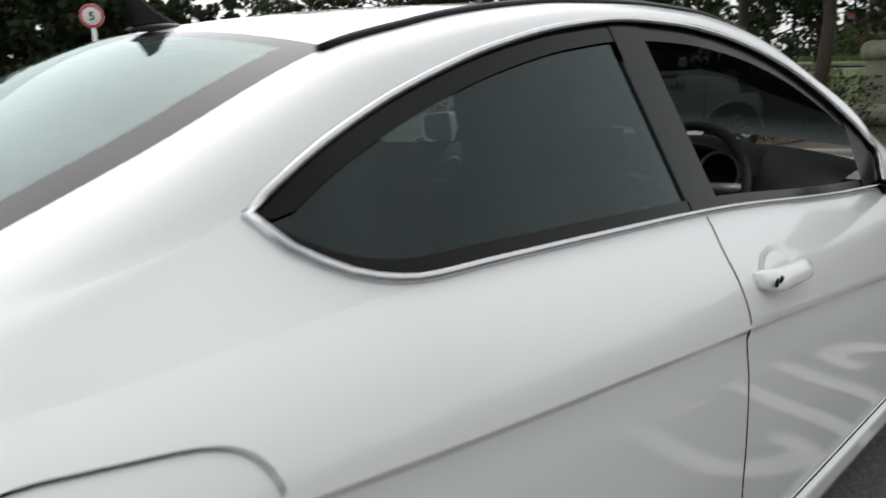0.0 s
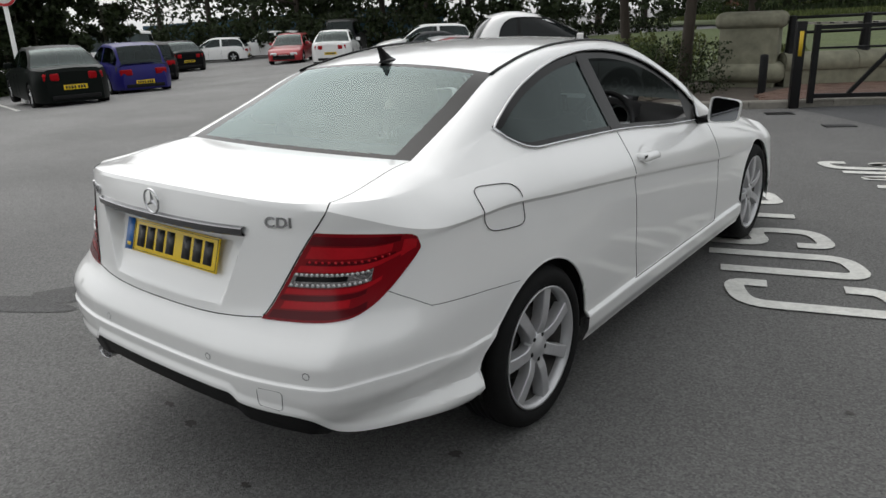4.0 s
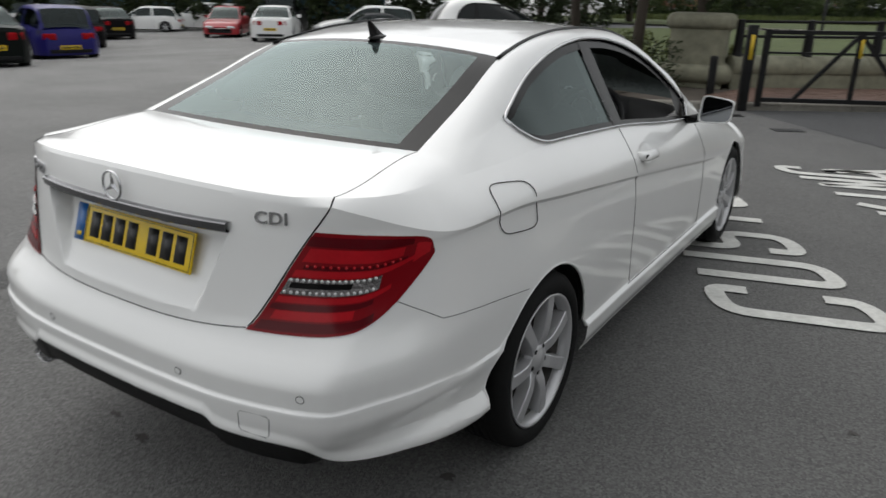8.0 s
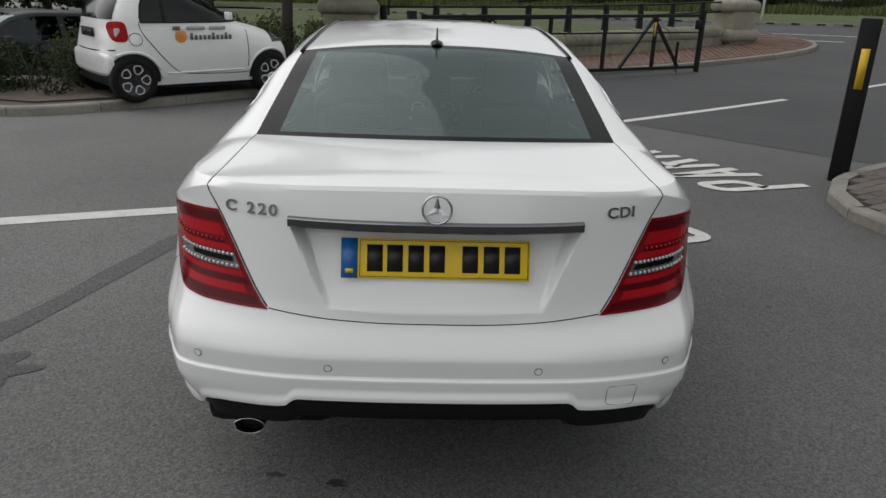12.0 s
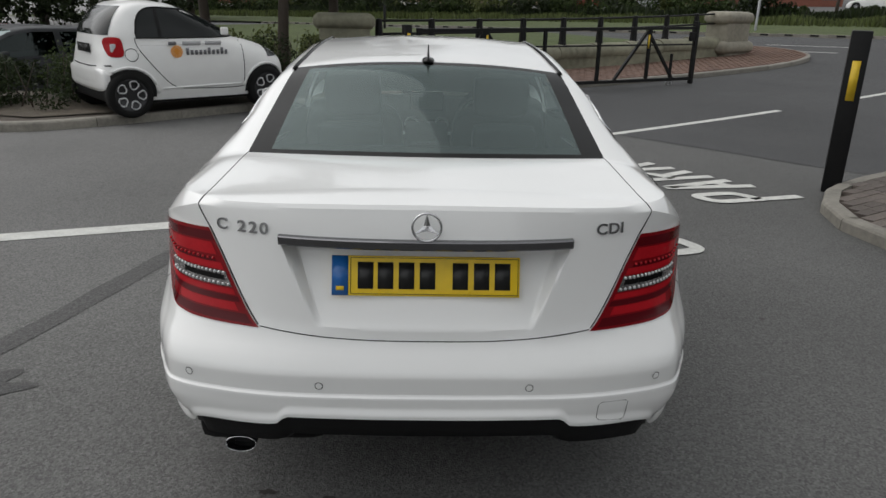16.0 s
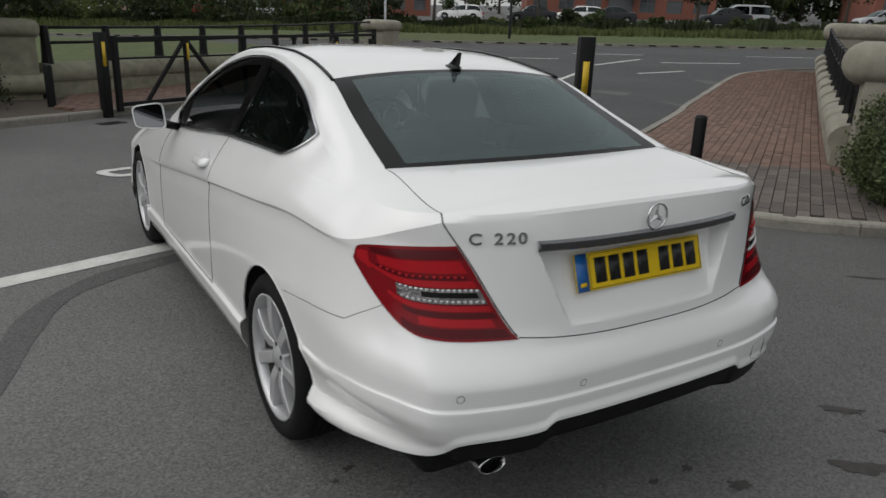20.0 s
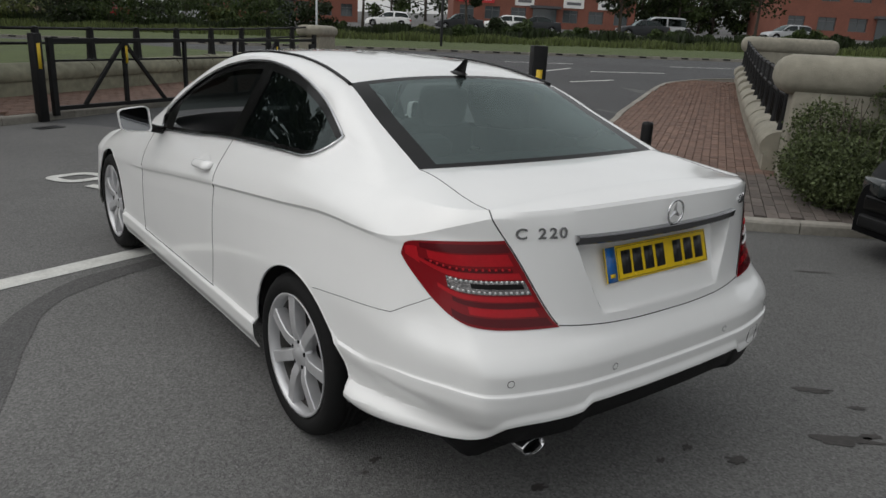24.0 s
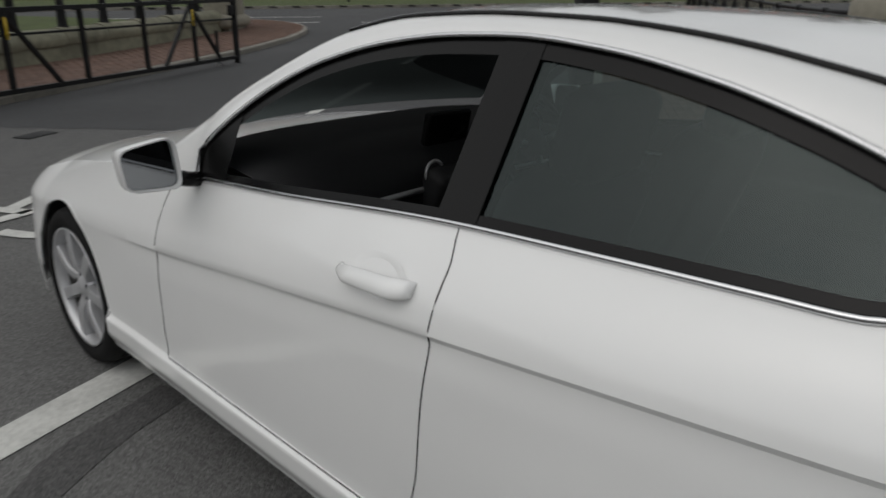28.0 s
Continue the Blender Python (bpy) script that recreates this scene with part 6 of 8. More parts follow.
M_RED_LAMP = material("tail_red", (0.30, 0.004, 0.008), 0.3, spec=0.12)
M_WHITE_LAMP = material("headlamp_clear", (0.62, 0.64, 0.66), 0.1, 0.4, coat=1.0)
M_CARGLASS = glass_mat("car_glass", (0.12, 0.15, 0.15), ior=1.55)
M_PLATE_W = material("plate_white", (0.72, 0.72, 0.70), 0.5)
M_ALLOY_DARK = material("black_alloy", (0.03, 0.03, 0.032), 0.3, 0.5)


M_DARKPANE = material("tinted_window", (0.018, 0.022, 0.022), 0.05, spec=0.6)


def city_car(label, m):
    """A short tall two-door car facing +y in its own space: rounded outlines stacked from sill to roof."""
    ob = thing("city_car", label, "car", m)
    back = curve([(0.20, -1.14), (0.30, -1.24), (0.45, -1.29), (0.58, -1.285), (0.64, -1.26), (0.85, -1.235), (1.0, -1.21), (1.15, -1.13), (1.27, -1.03), (1.36, -0.90), (1.405, -0.70)])
    front = curve([(0.20, 1.14), (0.34, 1.27), (0.50, 1.31), (0.64, 1.27), (0.76, 1.16), (0.85, 1.00), (0.91, 0.82), (0.955, 0.62), (1.08, 0.42), (1.21, 0.17), (1.31, -0.06), (1.375, -0.26), (1.405, -0.45)])
    wide = curve([(0.20, 0.74), (0.34, 0.79), (0.60, 0.825), (0.80, 0.815), (0.95, 0.79), (1.08, 0.755), (1.21, 0.70), (1.31, 0.645), (1.375, 0.57), (1.405, 0.40)])

    def skin(y, z, off=0.0):
        a, b = back(z), front(z)
        c, h = lerp(a, b, 0.42), 1.0
        h = (c - a) if y < c else (b - c)
        n = lerp(6.0, 3.7, smooth(0.62, 0.95, z)) if y < c else lerp(4.6, 3.4, smooth(0.62, 0.95, z))
        return (wide(z) + off) * max(0.0, 1 - min(1.0, abs(y - c) / h) ** n) ** (1 / n)

    def outline(z, n=30):
        a, b = back(z), front(z)
        c = lerp(a, b, 0.42)
        ys = [c - (c - a) * math.cos(t) ** 0.45 for t in spread(0, math.pi / 2, n // 2)] + [c + (b - c) * math.sin(t) ** 0.6 for t in spread(0, math.pi / 2, n // 2)[1:]]
        return [Vector((skin(y, z), y, z)) for y in ys]

    levels = spread(0.20, 0.955, 18) + spread(0.955, 1.405, 16)[1:]
    low, top = bmesh.new(), bmesh.new()
    both(low, [outline(z) for z in levels[:19]])
    rows = [outline(z) for z in levels[18:]]
    both(top, rows)
    both(top, [rows[-1], [Vector((0, p.y, 1.415)) for p in rows[-1]]])
    for bm, nm in ((low, "body"), (top, "cabin_shell")):
        weld(bm)
        part(nm, bm, WHITE_CITY, ob)
    glass_top = curve([(-0.84, 1.02), (-0.81, 1.16), (-0.75, 1.26), (-0.66, 1.315), (-0.55, 1.33), (-0.19, 1.31), (0.10, 1.20), (0.36, 1.06), (0.52, 0.985)])
    for s_ in (1, -1):
        for a, b, nm, mt in ((-0.84, -0.575, "quarter_window", M_CITYGLASS), (-0.575, -0.525, "window_pillar", M_GAP), (-0.525, 0.52, "side_window", M_CITYGLASS)):
            bm = bmesh.new()
            one(bm, [[Vector((skin(y, z) + 0.006, y, z)) for z in spread(0.972, max(0.976, glass_top(y)), 7)] for y in spread(a, b, 22)], s_)
            part(nm, bm, mt, ob)
        ring = [(y, glass_top(y)) for y in spread(-0.84, 0.52, 40)] + [(y, 0.970) for y in spread(0.52, -0.84, 20)]
        part("window_seal", tube(bmesh.new(), [(s_ * (skin(y, z) + 0.006), y, z) for y, z in ring], 0.011, 5, closed=True), M_GAP, ob)
        seam = smooth_line([(-0.86, 0.97), (-0.84, 0.86), (-0.72, 0.68), (-0.56, 0.49), (-0.40, 0.36), (-0.1, 0.325), (0.50, 0.32), (0.545, 0.40), (0.55, 0.92)], 0.06)
        part("door_seam", tube(bmesh.new(), [(s_ * (skin(y, z) + 0.001), y, z) for y, z in seam], 0.005, 4), M_GAP, ob)
        part("sill_ridge", tube(bmesh.new(), [(s_ * (skin(y, 0.35) + 0.001), y, 0.355 + 0.012 * y) for y in spread(-0.56, 0.50, 12)], 0.014, 6), WHITE_CITY, ob)
        part("flank_line", tube(bmesh.new(), [(s_ * (skin(y, 0.90) - 0.004), y, 0.895 - 0.02 * abs(y)) for y in spread(-0.80, 0.95, 14)], 0.010, 6), WHITE_CITY, ob)
        lamp = [(s_ * (skin(y, z) + 0.012), y, z) for y, z in [(-1.09 + 0.090 * math.copysign(abs(math.cos(a)) ** 0.6, math.cos(a)), 0.86 + 0.118 * math.copysign(abs(math.sin(a)) ** 0.6, math.sin(a))) for a in spread(0, 2 * math.pi, 24)]]
        bm = bmesh.new()
        mid = Vector((s_ * (skin(-1.09, 0.86) + 0.030), -1.10, 0.86))
        grid(bm, [[p, Vector(p).lerp(mid, 0.35) + Vector((s_ * 0.012, 0, 0)), mid] for p in lamp])
        tl = part("tail_lamp", bm, M_RED_LAMP, ob)
        bm = bmesh.new()
        cushion(bm, (0.020, 0.07, 0.10), (s_ * (skin(-1.09, 0.86) + 0.030), -1.11, 0.85))
        part("clear_lens", bm, M_WHITE_LAMP, tl)
        bm = bmesh.new()
        grid(bm, [[Vector((s_ * (skin(y, z) + 0.006), y, z)) for z in spread(0.70, 0.70 + 0.10 * smooth(1.16, 1.0, y) + 0.03, 4)] for y in spread(0.94, 1.16, 8)], mirror=s_ > 0)
        part("headlamp", bm, M_DARKPANE, ob)
        part("door_mirror", cushion(bmesh.new(), (0.10, 0.08, 0.10), (s_ * 0.865, 0.27, 1.05)), WHITE_CITY, ob)
        part("fuel_flap", tube(bmesh.new(), [(s_ * (skin(-0.92 + 0.075 * math.cos(a), 0.77 + 0.075 * math.sin(a)) + 0.001), -0.92 + 0.075 * math.cos(a), 0.77 + 0.075 * math.sin(a)) for a in spread(0, 2 * math.pi, 20)[:-1]], 0.004, 4, closed=True), M_GAP, ob)
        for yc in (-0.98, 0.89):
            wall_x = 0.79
            # dark disc on the uncut flank paints the shade of an open arch
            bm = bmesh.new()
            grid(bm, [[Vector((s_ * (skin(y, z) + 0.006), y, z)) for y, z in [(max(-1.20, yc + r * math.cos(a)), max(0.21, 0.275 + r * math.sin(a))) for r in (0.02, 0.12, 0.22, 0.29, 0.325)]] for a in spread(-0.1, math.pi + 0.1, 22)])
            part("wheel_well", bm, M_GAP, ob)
            part("wheel_arch_lip", tube(bmesh.new(), [(s_ * (max(0.66, skin(yc + 0.345 * math.cos(a), 0.275 + 0.345 * math.sin(a))) + 0.002), yc + 0.345 * math.cos(a), 0.275 + 0.345 * math.sin(a)) for a in spread(0.05, 2.15 if yc < 0 else 3.0, 22)], 0.018, 8), WHITE_CITY, ob)
            R = 0.282
            mm = Matrix.Translation((s_ * (wall_x - 0.075), yc, R)) @ Matrix.Rotation(s_ * math.pi / 2, 4, "Y")
            bm = bmesh.new()
            lathe(bm, [(R * 0.70, 0.085), (R * 0.76, 0.10), (R * 0.94, 0.096), (R, 0.06), (R, -0.09), (R * 0.7, -0.1)], 32, mm)
            tyre = part("tyre", bm, M_RUBBER, ob)
            bm = bmesh.new()
            lathe(bm, [(R * 0.71, 0.088), (R * 0.66, 0.092), (R * 0.62, 0.080), (0.03, 0.074), (0.0001, 0.078)], 32, mm)
            part("wheel_dish", bm, M_ALLOY_DARK, tyre)
            for k in range(5):
                t = mm @ Matrix.Rotation(2 * math.pi * k / 5 + 0.3, 4, "Z")
                c = R * 0.44
                pts = [t @ Vector((c + R * 0.19 * math.cos(a) * (1.1 if math.cos(a) > 0 else 0.9), R * (0.21 if math.cos(a) > 0 else 0.15) * math.sin(a), 0.084)) for a in [2 * math.pi * j / 14 for j in range(14)]]
                part("spoke_loop", tube(bmesh.new(), pts, 0.0105, 5, closed=True), M_SILVER, tyre)
    for nm, lo, hi, ya, mt in (("rear_window", 1.0, 1.34, True, M_CITYGLASS), ("windscreen", 0.975, 1.35, False, M_CITYGLASS)):
        bm = bmesh.new()
        rows = []
        for z in spread(lo, hi, 10):
            a, b = back(z), front(z)
            c = lerp(a, b, 0.42)
            ys = [a + (c - a) * 0.13 * q * q for q in spread(0, 1, 12)] if ya else [b - (b - c) * 0.22 * q * q for q in spread(0, 1, 12)]
            rows.append([Vector((skin(y, z) + 0.005 if y not in (a, b) else 0.0, y + (-0.006 if ya else 0.006), z)) for y in ys])
        both(bm, rows)
        weld(bm)
        part(nm, bm, mt, ob)
    bm = bmesh.new()
    box(bm, (1.30, 0.10, 0.15), (0, -1.19, 0.265), bevel=0.03)
    part("rear_valance", bm, M_BLACK, ob)
    bm = bmesh.new()
    cushion(bm, (1.44, 0.17, 0.29), (0, -1.20, 0.465), puff=0.12)
    part("rear_bumper", bm, WHITE_CITY, ob)
    part("bumper_seam", tube(bmesh.new(), [(x, -1.268 + 0.10 * abs(x / 0.74) ** 4, 0.615 + 0.03 * abs(x / 0.74) ** 2) for x in spread(-0.74, 0.74, 20)], 0.009, 5), M_GAP, ob)
    for y, mt, z in ((-1.242, M_GAP, 0.83), (1.312, M_PLATE_W, 0.40)):
        bm = bmesh.new()
        box(bm, (0.50, 0.012, 0.11), (0, y - 0.01 if y < 0 else y + 0.006, z), bevel=0.002)
        pl = part("number_plate", bm, mt, ob)
        for k in range(7):
            bm = bmesh.new()
            box(bm, (0.042, 0.004, 0.07), (-0.20 + 0.062 * k + (0.02 if k > 3 else 0), y + (-0.018 if y < 0 else 0.014), z))
            part("plate_bar", bm, M_INK, pl)
    bm = bmesh.new()
    box(bm, (1.36, 2.2, 0.10), (0, 0, 0.21), bevel=0.02)
    part("underside", bm, M_GAP, ob)
    return ob


WHITE_CITY = car_paint("car_white", (0.78, 0.78, 0.77))
M_CITYGLASS = material("smoked_window", (0.008, 0.010, 0.010), 0.06, spec=0.28)


def side_car(name, label, m, paint, L, W, H, shape, wheel_r=0.31, plate=True, lod=1, group="", quarter=0.16, axles=None, taper=0.30, lamp_mat=None):
    """A parked car facing +y in its own space. shape: (y, z) keys from tail to nose as fractions of length and height, for the deck line and the roof line."""
    deck, roof = shape
    D = curve([(-L / 2 + a * L, b * H) for a, b in deck])
    Rk = [(-L / 2 + a * L, b * H) for a, b in roof]
    R_ = curve(Rk)
    ob = thing(name, label, "car", m, group)
    ax = (-L / 2 + 0.19 * L, L / 2 - 0.18 * L) if L > 3 else (-L / 2 + 0.155 * L, L / 2 - 0.155 * L)
    ax = axles or ax
    ar = wheel_r + 0.045
    hw = W / 2

    def plan(y):
        t = abs(y) / (L / 2)
        return hw * (1 - taper * max(0.0, (t - 0.72) / 0.28) ** 2.2)

    ys = []
    marks = [-L / 2, ax[0] - ar, ax[0] + ar, ax[1] - ar, ax[1] + ar, L / 2]
    bm = bmesh.new()
    for i, (a, b) in enumerate(zip(marks, marks[1:])):
        arch = ax[0] if i == 1 else ax[1] if i == 3 else None
        rows = []
        for y in spread(a, b, 14 if arch is not None else 10, arch is not None):
            low = wheel_r + math.sqrt(max(0, ar ** 2 - (y - arch) ** 2)) if arch is not None else 0.20
            w, top = plan(y), D(y)
            low = min(low, top - 0.06)
            tuck = 0.02
            pts = []
            for q in spread(0, 1, 7):
                z = lerp(low, top - 0.03, q)
                bulge = 1 - 0.05 * ((z - 0.55 * top) / (0.55 * top)) ** 2 - 0.04 * smooth(0.75, 1, q)
                pts.append((w * bulge, y, z))
            x1 = pts[-1][0]
            for q in (0.9, 0.7, 0.35, 0.0):
                pts.append((x1 * q, y, top + 0.03 * (1 - q * q)))
            rows.append([Vector(p) for p in pts])
        both(bm, rows)
        if i == 0 or i == 4:
            r = rows[0] if i == 0 else rows[-1]
            bm.faces.new([bm.verts.new(p) for p in r] + [bm.verts.new((-p.x, p.y, p.z)) for p in r[::-1]])
    weld(bm, crisp=0.5)
    part("body", bm, paint, ob)
    # cabin
    y0, y1 = Rk[0][0], Rk[-1][0]
    flat = [k[0] for k in Rk if k[1] > 0.93 * H]
    f0, f1 = min(flat), max(flat)
    sec = []
    for y in spread(y0, y1, 26):
        zb, zr = D(y) - 0.02, R_(y)
        zr = max(zr, zb + 0.012)
        w = plan(y) * 0.94
        k = (zr - zb) / (H - D((f0 + f1) / 2))
        xr = w * lerp(1.0, 0.76, min(1.0, k))
        sec.append((y, [Vector((w, y, zb)), Vector((lerp(w, xr, 0.08), y, lerp(zb, zr, 0.08))), Vector((lerp(w, xr, 0.86), y, lerp(zb, zr, 0.86))), Vector((xr, y, lerp(zb, zr, 0.94))), Vector((xr * 0.93, y, zr)), Vector((xr * 0.5, y, zr + 0.02)), Vector((0, y, zr + 0.026))]))
    gl, wh, fr, bk = bmesh.new(), bmesh.new(), bmesh.new(), bmesh.new()
    panes = {1: bmesh.new(), -1: bmesh.new()}
    bp = (f0 + f1) / 2 + 0.05 * L
    for (ya, a), (yb, b) in zip(sec, sec[1:]):
        ym = (ya + yb) / 2
        pillar = abs(ym - bp) < 0.05 or ym < f0 - 0.10 * L * 0.3 and ym < y0 + quarter or ym > y1 - 0.08
        both(wh, [a[0:2], b[0:2]])
        if pillar:
            both(wh, [a[1:3], b[1:3]])
        else:
            for s_ in (1, -1):
                one(panes[s_], [a[1:3], b[1:3]], s_)
        both(wh, [a[2:5], b[2:5]])
        tgt = fr if ym > f1 else bk if ym < f0 else wh
        both(tgt, [a[4:7], b[4:7]])
    gl.free()
    for b_, nm, mt in ((panes[1], "side_window", M_CARGLASS), (panes[-1], "side_window", M_CARGLASS)) + ((wh, "roof", paint), (fr, "windscreen", M_CARGLASS), (bk, "rear_window", M_CARGLASS)):
        weld(b_)
        part(nm, b_, mt, ob)
    bm = bmesh.new()
    box(bm, (W * 0.84, (f1 - f0) * 1.3, D(0) * 0.55), (0, (f0 + f1) / 2, D(0) * 0.66))
    part("cabin_interior", bm, M_CABIN, ob)
    for dx in (-W * 0.2, W * 0.2):
        part("seat", cushion(bmesh.new(), (0.42, 0.14, 0.62), (dx, bp - 0.12, D(bp) + 0.02), Matrix.Rotation(radians(18), 4, "X")), M_INTERIOR, ob)
    bm = bmesh.new()
    box(bm, (W * 0.86, L * 0.86, 0.12), (0, 0, 0.22))
    part("underside", bm, M_GAP, ob)
    for y in ax:
        for s_ in (1, -1):
            mm = Matrix.Translation((s_ * (hw - 0.10), y, wheel_r)) @ Matrix.Rotation(s_ * math.pi / 2, 4, "Y")
            bm = bmesh.new()
            lathe(bm, [(wheel_r * 0.66, 0.085), (wheel_r * 0.74, 0.098), (wheel_r * 0.95, 0.09), (wheel_r, 0.06), (wheel_r, -0.09), (wheel_r * 0.7, -0.1)], 28, mm)
            tyre = part("tyre", bm, M_RUBBER, ob)
            bm = bmesh.new()
            lathe(bm, [(wheel_r * 0.67, 0.082), (wheel_r * 0.63, 0.086), (wheel_r * 0.60, 0.05), (wheel_r * 0.58, 0.0), (0.03, 0.0)], 28, mm, 0)
            part("wheel_dish", bm, M_GAP, tyre)
            for k in range(5):
                bm = bmesh.new()
                t = mm @ Matrix.Rotation(2 * math.pi * k / 5, 4, "Z")
                rws = [[t @ Vector((r, w_, h_)) for w_, h_ in ((-hf, 0.05), (-hf * 0.7, 0.08), (hf * 0.7, 0.08), (hf, 0.05))] for r, hf in ((0.02, 0.03), (wheel_r * 0.35, 0.028), (wheel_r * 0.63, 0.042))]
                grid(bm, rws)
                part("spoke", bm, M_SILVER, tyre)
        for s_ in (1, -1):
            bm = bmesh.new()
            rr = [[(s_ * x, y + ar * math.cos(a), wheel_r + ar * math.sin(a)) for x in (hw - 0.06, hw - 0.32)] for a in spread(-0.4, math.pi + 0.4, 12)]
            grid(bm, rr)
            part("wheel_well", bm, M_GAP, ob)
    yt, yn = -L / 2, L / 2
    for s_ in (1, -1):
        bm = bmesh.new()
        box(bm, (0.34, 0.10, 0.17), (s_ * (plan(yt) - 0.12), yt + 0.045, D(yt + 0.1) - 0.17), Matrix.Rotation(s_ * 0.25, 4, "Z"), bevel=0.03)
        part("tail_lamp", bm, M_RED_LAMP, ob)
        bm = bmesh.new()
        box(bm, (0.34, 0.16, 0.13), (s_ * (plan(yn) - 0.12), yn - 0.075, D(yn - 0.1) - 0.08), Matrix.Rotation(-s_ * 0.35, 4, "Z"), bevel=0.04)
        part("headlamp", bm, lamp_mat or M_WHITE_LAMP, ob)
        part("door_mirror", cushion(bmesh.new(), (0.20, 0.11, 0.14), (s_ * (hw + 0.05), y1 - 0.24 * (y1 - f1) - 0.35, D(y1 - 0.4) + 0.08)), paint, ob)
        for yy in (bp - 0.02, f1 + 0.10):
            part("door_seam", tube(bmesh.new(), [(s_ * plan(yy) * (1 - 0.05 * ((z - 0.55 * D(yy)) / (0.55 * D(yy))) ** 2 + 0.0005), yy, z) for z in spread(0.26, D(yy) - 0.12, 8)], 0.005, 4), M_GAP, ob)
        part("door_handle", cushion(bmesh.new(), (0.03, 0.18, 0.03), (s_ * (plan(bp) * 0.985), bp + 0.16, D(bp) - 0.16)), paint, ob)
    if plate:
        for y, mt, z in ((yt - 0.006, M_YELLOW, D(yt) * 0.62), (yn + 0.006, M_PLATE_W, 0.42)):
            bm = bmesh.new()
            box(bm, (0.52, 0.012, 0.11), (0, y, z), bevel=0.002)
            pl = part("number_plate", bm, mt, ob)
            for k in range(7):
                bm = bmesh.new()
                box(bm, (0.042, 0.004, 0.07), (-0.20 + 0.062 * k + (0.02 if k > 3 else 0), y + (-0.008 if y < 0 else 0.008), z))
                part("plate_bar", bm, M_INK, pl)
    bm = bmesh.new()
    box(bm, (W * 0.62, 0.05, 0.12), (0, yn - 0.01, 0.56 * D(yn - 0.1) + 0.08), bevel=0.02)
    part("grille", bm, M_GLOSSBLACK, ob)
    for y in (yt - 0.012, yn + 0.004):
        bm = bmesh.new()
        box(bm, (plan(y) * 1.8, 0.06, 0.10), (0, y, 0.30), bevel=0.02)
        part("bumper_strip", bm, M_BLACK, ob)
    return ob


SALOON = ([(0, 0.60), (0.012, 0.66), (0.16, 0.685), (0.5, 0.655), (0.72, 0.63), (0.93, 0.52), (1, 0.40)], [(0.155, 0.675), (0.30, 0.955), (0.38, 1.0), (0.5, 1.0), (0.57, 0.965), (0.72, 0.635)])
HATCH = ([(0, 0.44), (0.02, 0.58), (0.2, 0.645), (0.5, 0.62), (0.70, 0.60), (0.93, 0.49), (1, 0.36)], [(0.02, 0.62), (0.10, 0.95), (0.2, 0.99), (0.45, 1.0), (0.52, 0.965), (0.72, 0.605)])
ESTATE = ([(0, 0.46), (0.02, 0.60), (0.2, 0.65), (0.5, 0.63), (0.72, 0.61), (0.94, 0.50), (1, 0.38)], [(0.015, 0.63), (0.08, 0.94), (0.2, 0.985), (0.45, 1.0), (0.54, 0.96), (0.73, 0.615)])
SUV = ([(0, 0.40), (0.02, 0.58), (0.2, 0.63), (0.5, 0.62), (0.72, 0.61), (0.95, 0.53), (1, 0.40)], [(0.015, 0.61), (0.07, 0.94), (0.2, 0.99), (0.48, 1.0), (0.56, 0.96), (0.73, 0.61)])
VAN = ([(0, 0.42), (0.02, 0.50), (0.2, 0.52), (0.6, 0.50), (0.86, 0.47), (0.97, 0.40), (1, 0.30)], [(0.008, 0.5), (0.02, 0.97), (0.2, 1.0), (0.6, 1.0), (0.72, 0.96), (0.88, 0.46)])


def put(x, y, deg, lift=0.0):
    """A pose on the land; deg: the heading of the nose, anticlockwise from +x."""
    return Matrix.Translation((x, y, rise(x, y) + lift)) @ Matrix.Rotation(radians(deg - 90), 4, "Z")


WHITE = car_paint("car_white", (0.78, 0.78, 0.77))
SILVERP = car_paint("car_silver", (0.42, 0.43, 0.44), 0.5)
BLACKP = car_paint("car_black", (0.006, 0.006, 0.0065))
GREENBLACK = car_paint("car_dark_green", (0.006, 0.008, 0.007))
BLUEP = car_paint("car_blue", (0.013, 0.011, 0.125))
REDP = car_paint("car_red", (0.32, 0.014, 0.020))
GREYP = car_paint("car_grey", (0.045, 0.047, 0.050), 0.25)

city_turn = 39.5
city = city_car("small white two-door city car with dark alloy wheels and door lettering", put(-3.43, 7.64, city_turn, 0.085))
side_car("saloon_car", "black four-door saloon parked in a bay", put(-17.5, 6.8, 166), GREENBLACK, 4.5, 1.72, 1.42, SALOON, 0.31, group="cars in the car park")
side_car("hatchback_car", "deep blue hatchback parked in a bay", put(-20.2, 10.3, 164), BLUEP, 4.2, 1.76, 1.48, HATCH, 0.32, group="cars in the car park")
side_car("saloon_car", "black saloon parked in a far bay", put(-31.5, 19.5, 160), BLACKP, 4.5, 1.78, 1.44, SALOON, 0.31, group="cars in the car park")
side_car("estate_car", "dark car with a roof spoiler in a far bay", put(-26.0, 14.3, 163), BLACKP, 4.5, 1.8, 1.52, ESTATE, 0.32, group="cars in the car park")
side_car("hatchback_car", "white hatchback standing side-on in a far bay", put(-44.0, 31.5, 210), WHITE, 4.1, 1.75, 1.46, HATCH, 0.31, group="cars in the car park")
side_car("suv_car", "white tall crossover facing the aisle", put(-36.5, 29.5, 215), WHITE, 4.65, 1.9, 1.64, SUV, 0.36, group="cars in the car park")
side_car("hatchback_car", "white hatchback beside a white crossover", put(-37.5, 26.0, 220), WHITE, 4.2, 1.76, 1.45, HATCH, 0.31, group="cars in the car park")
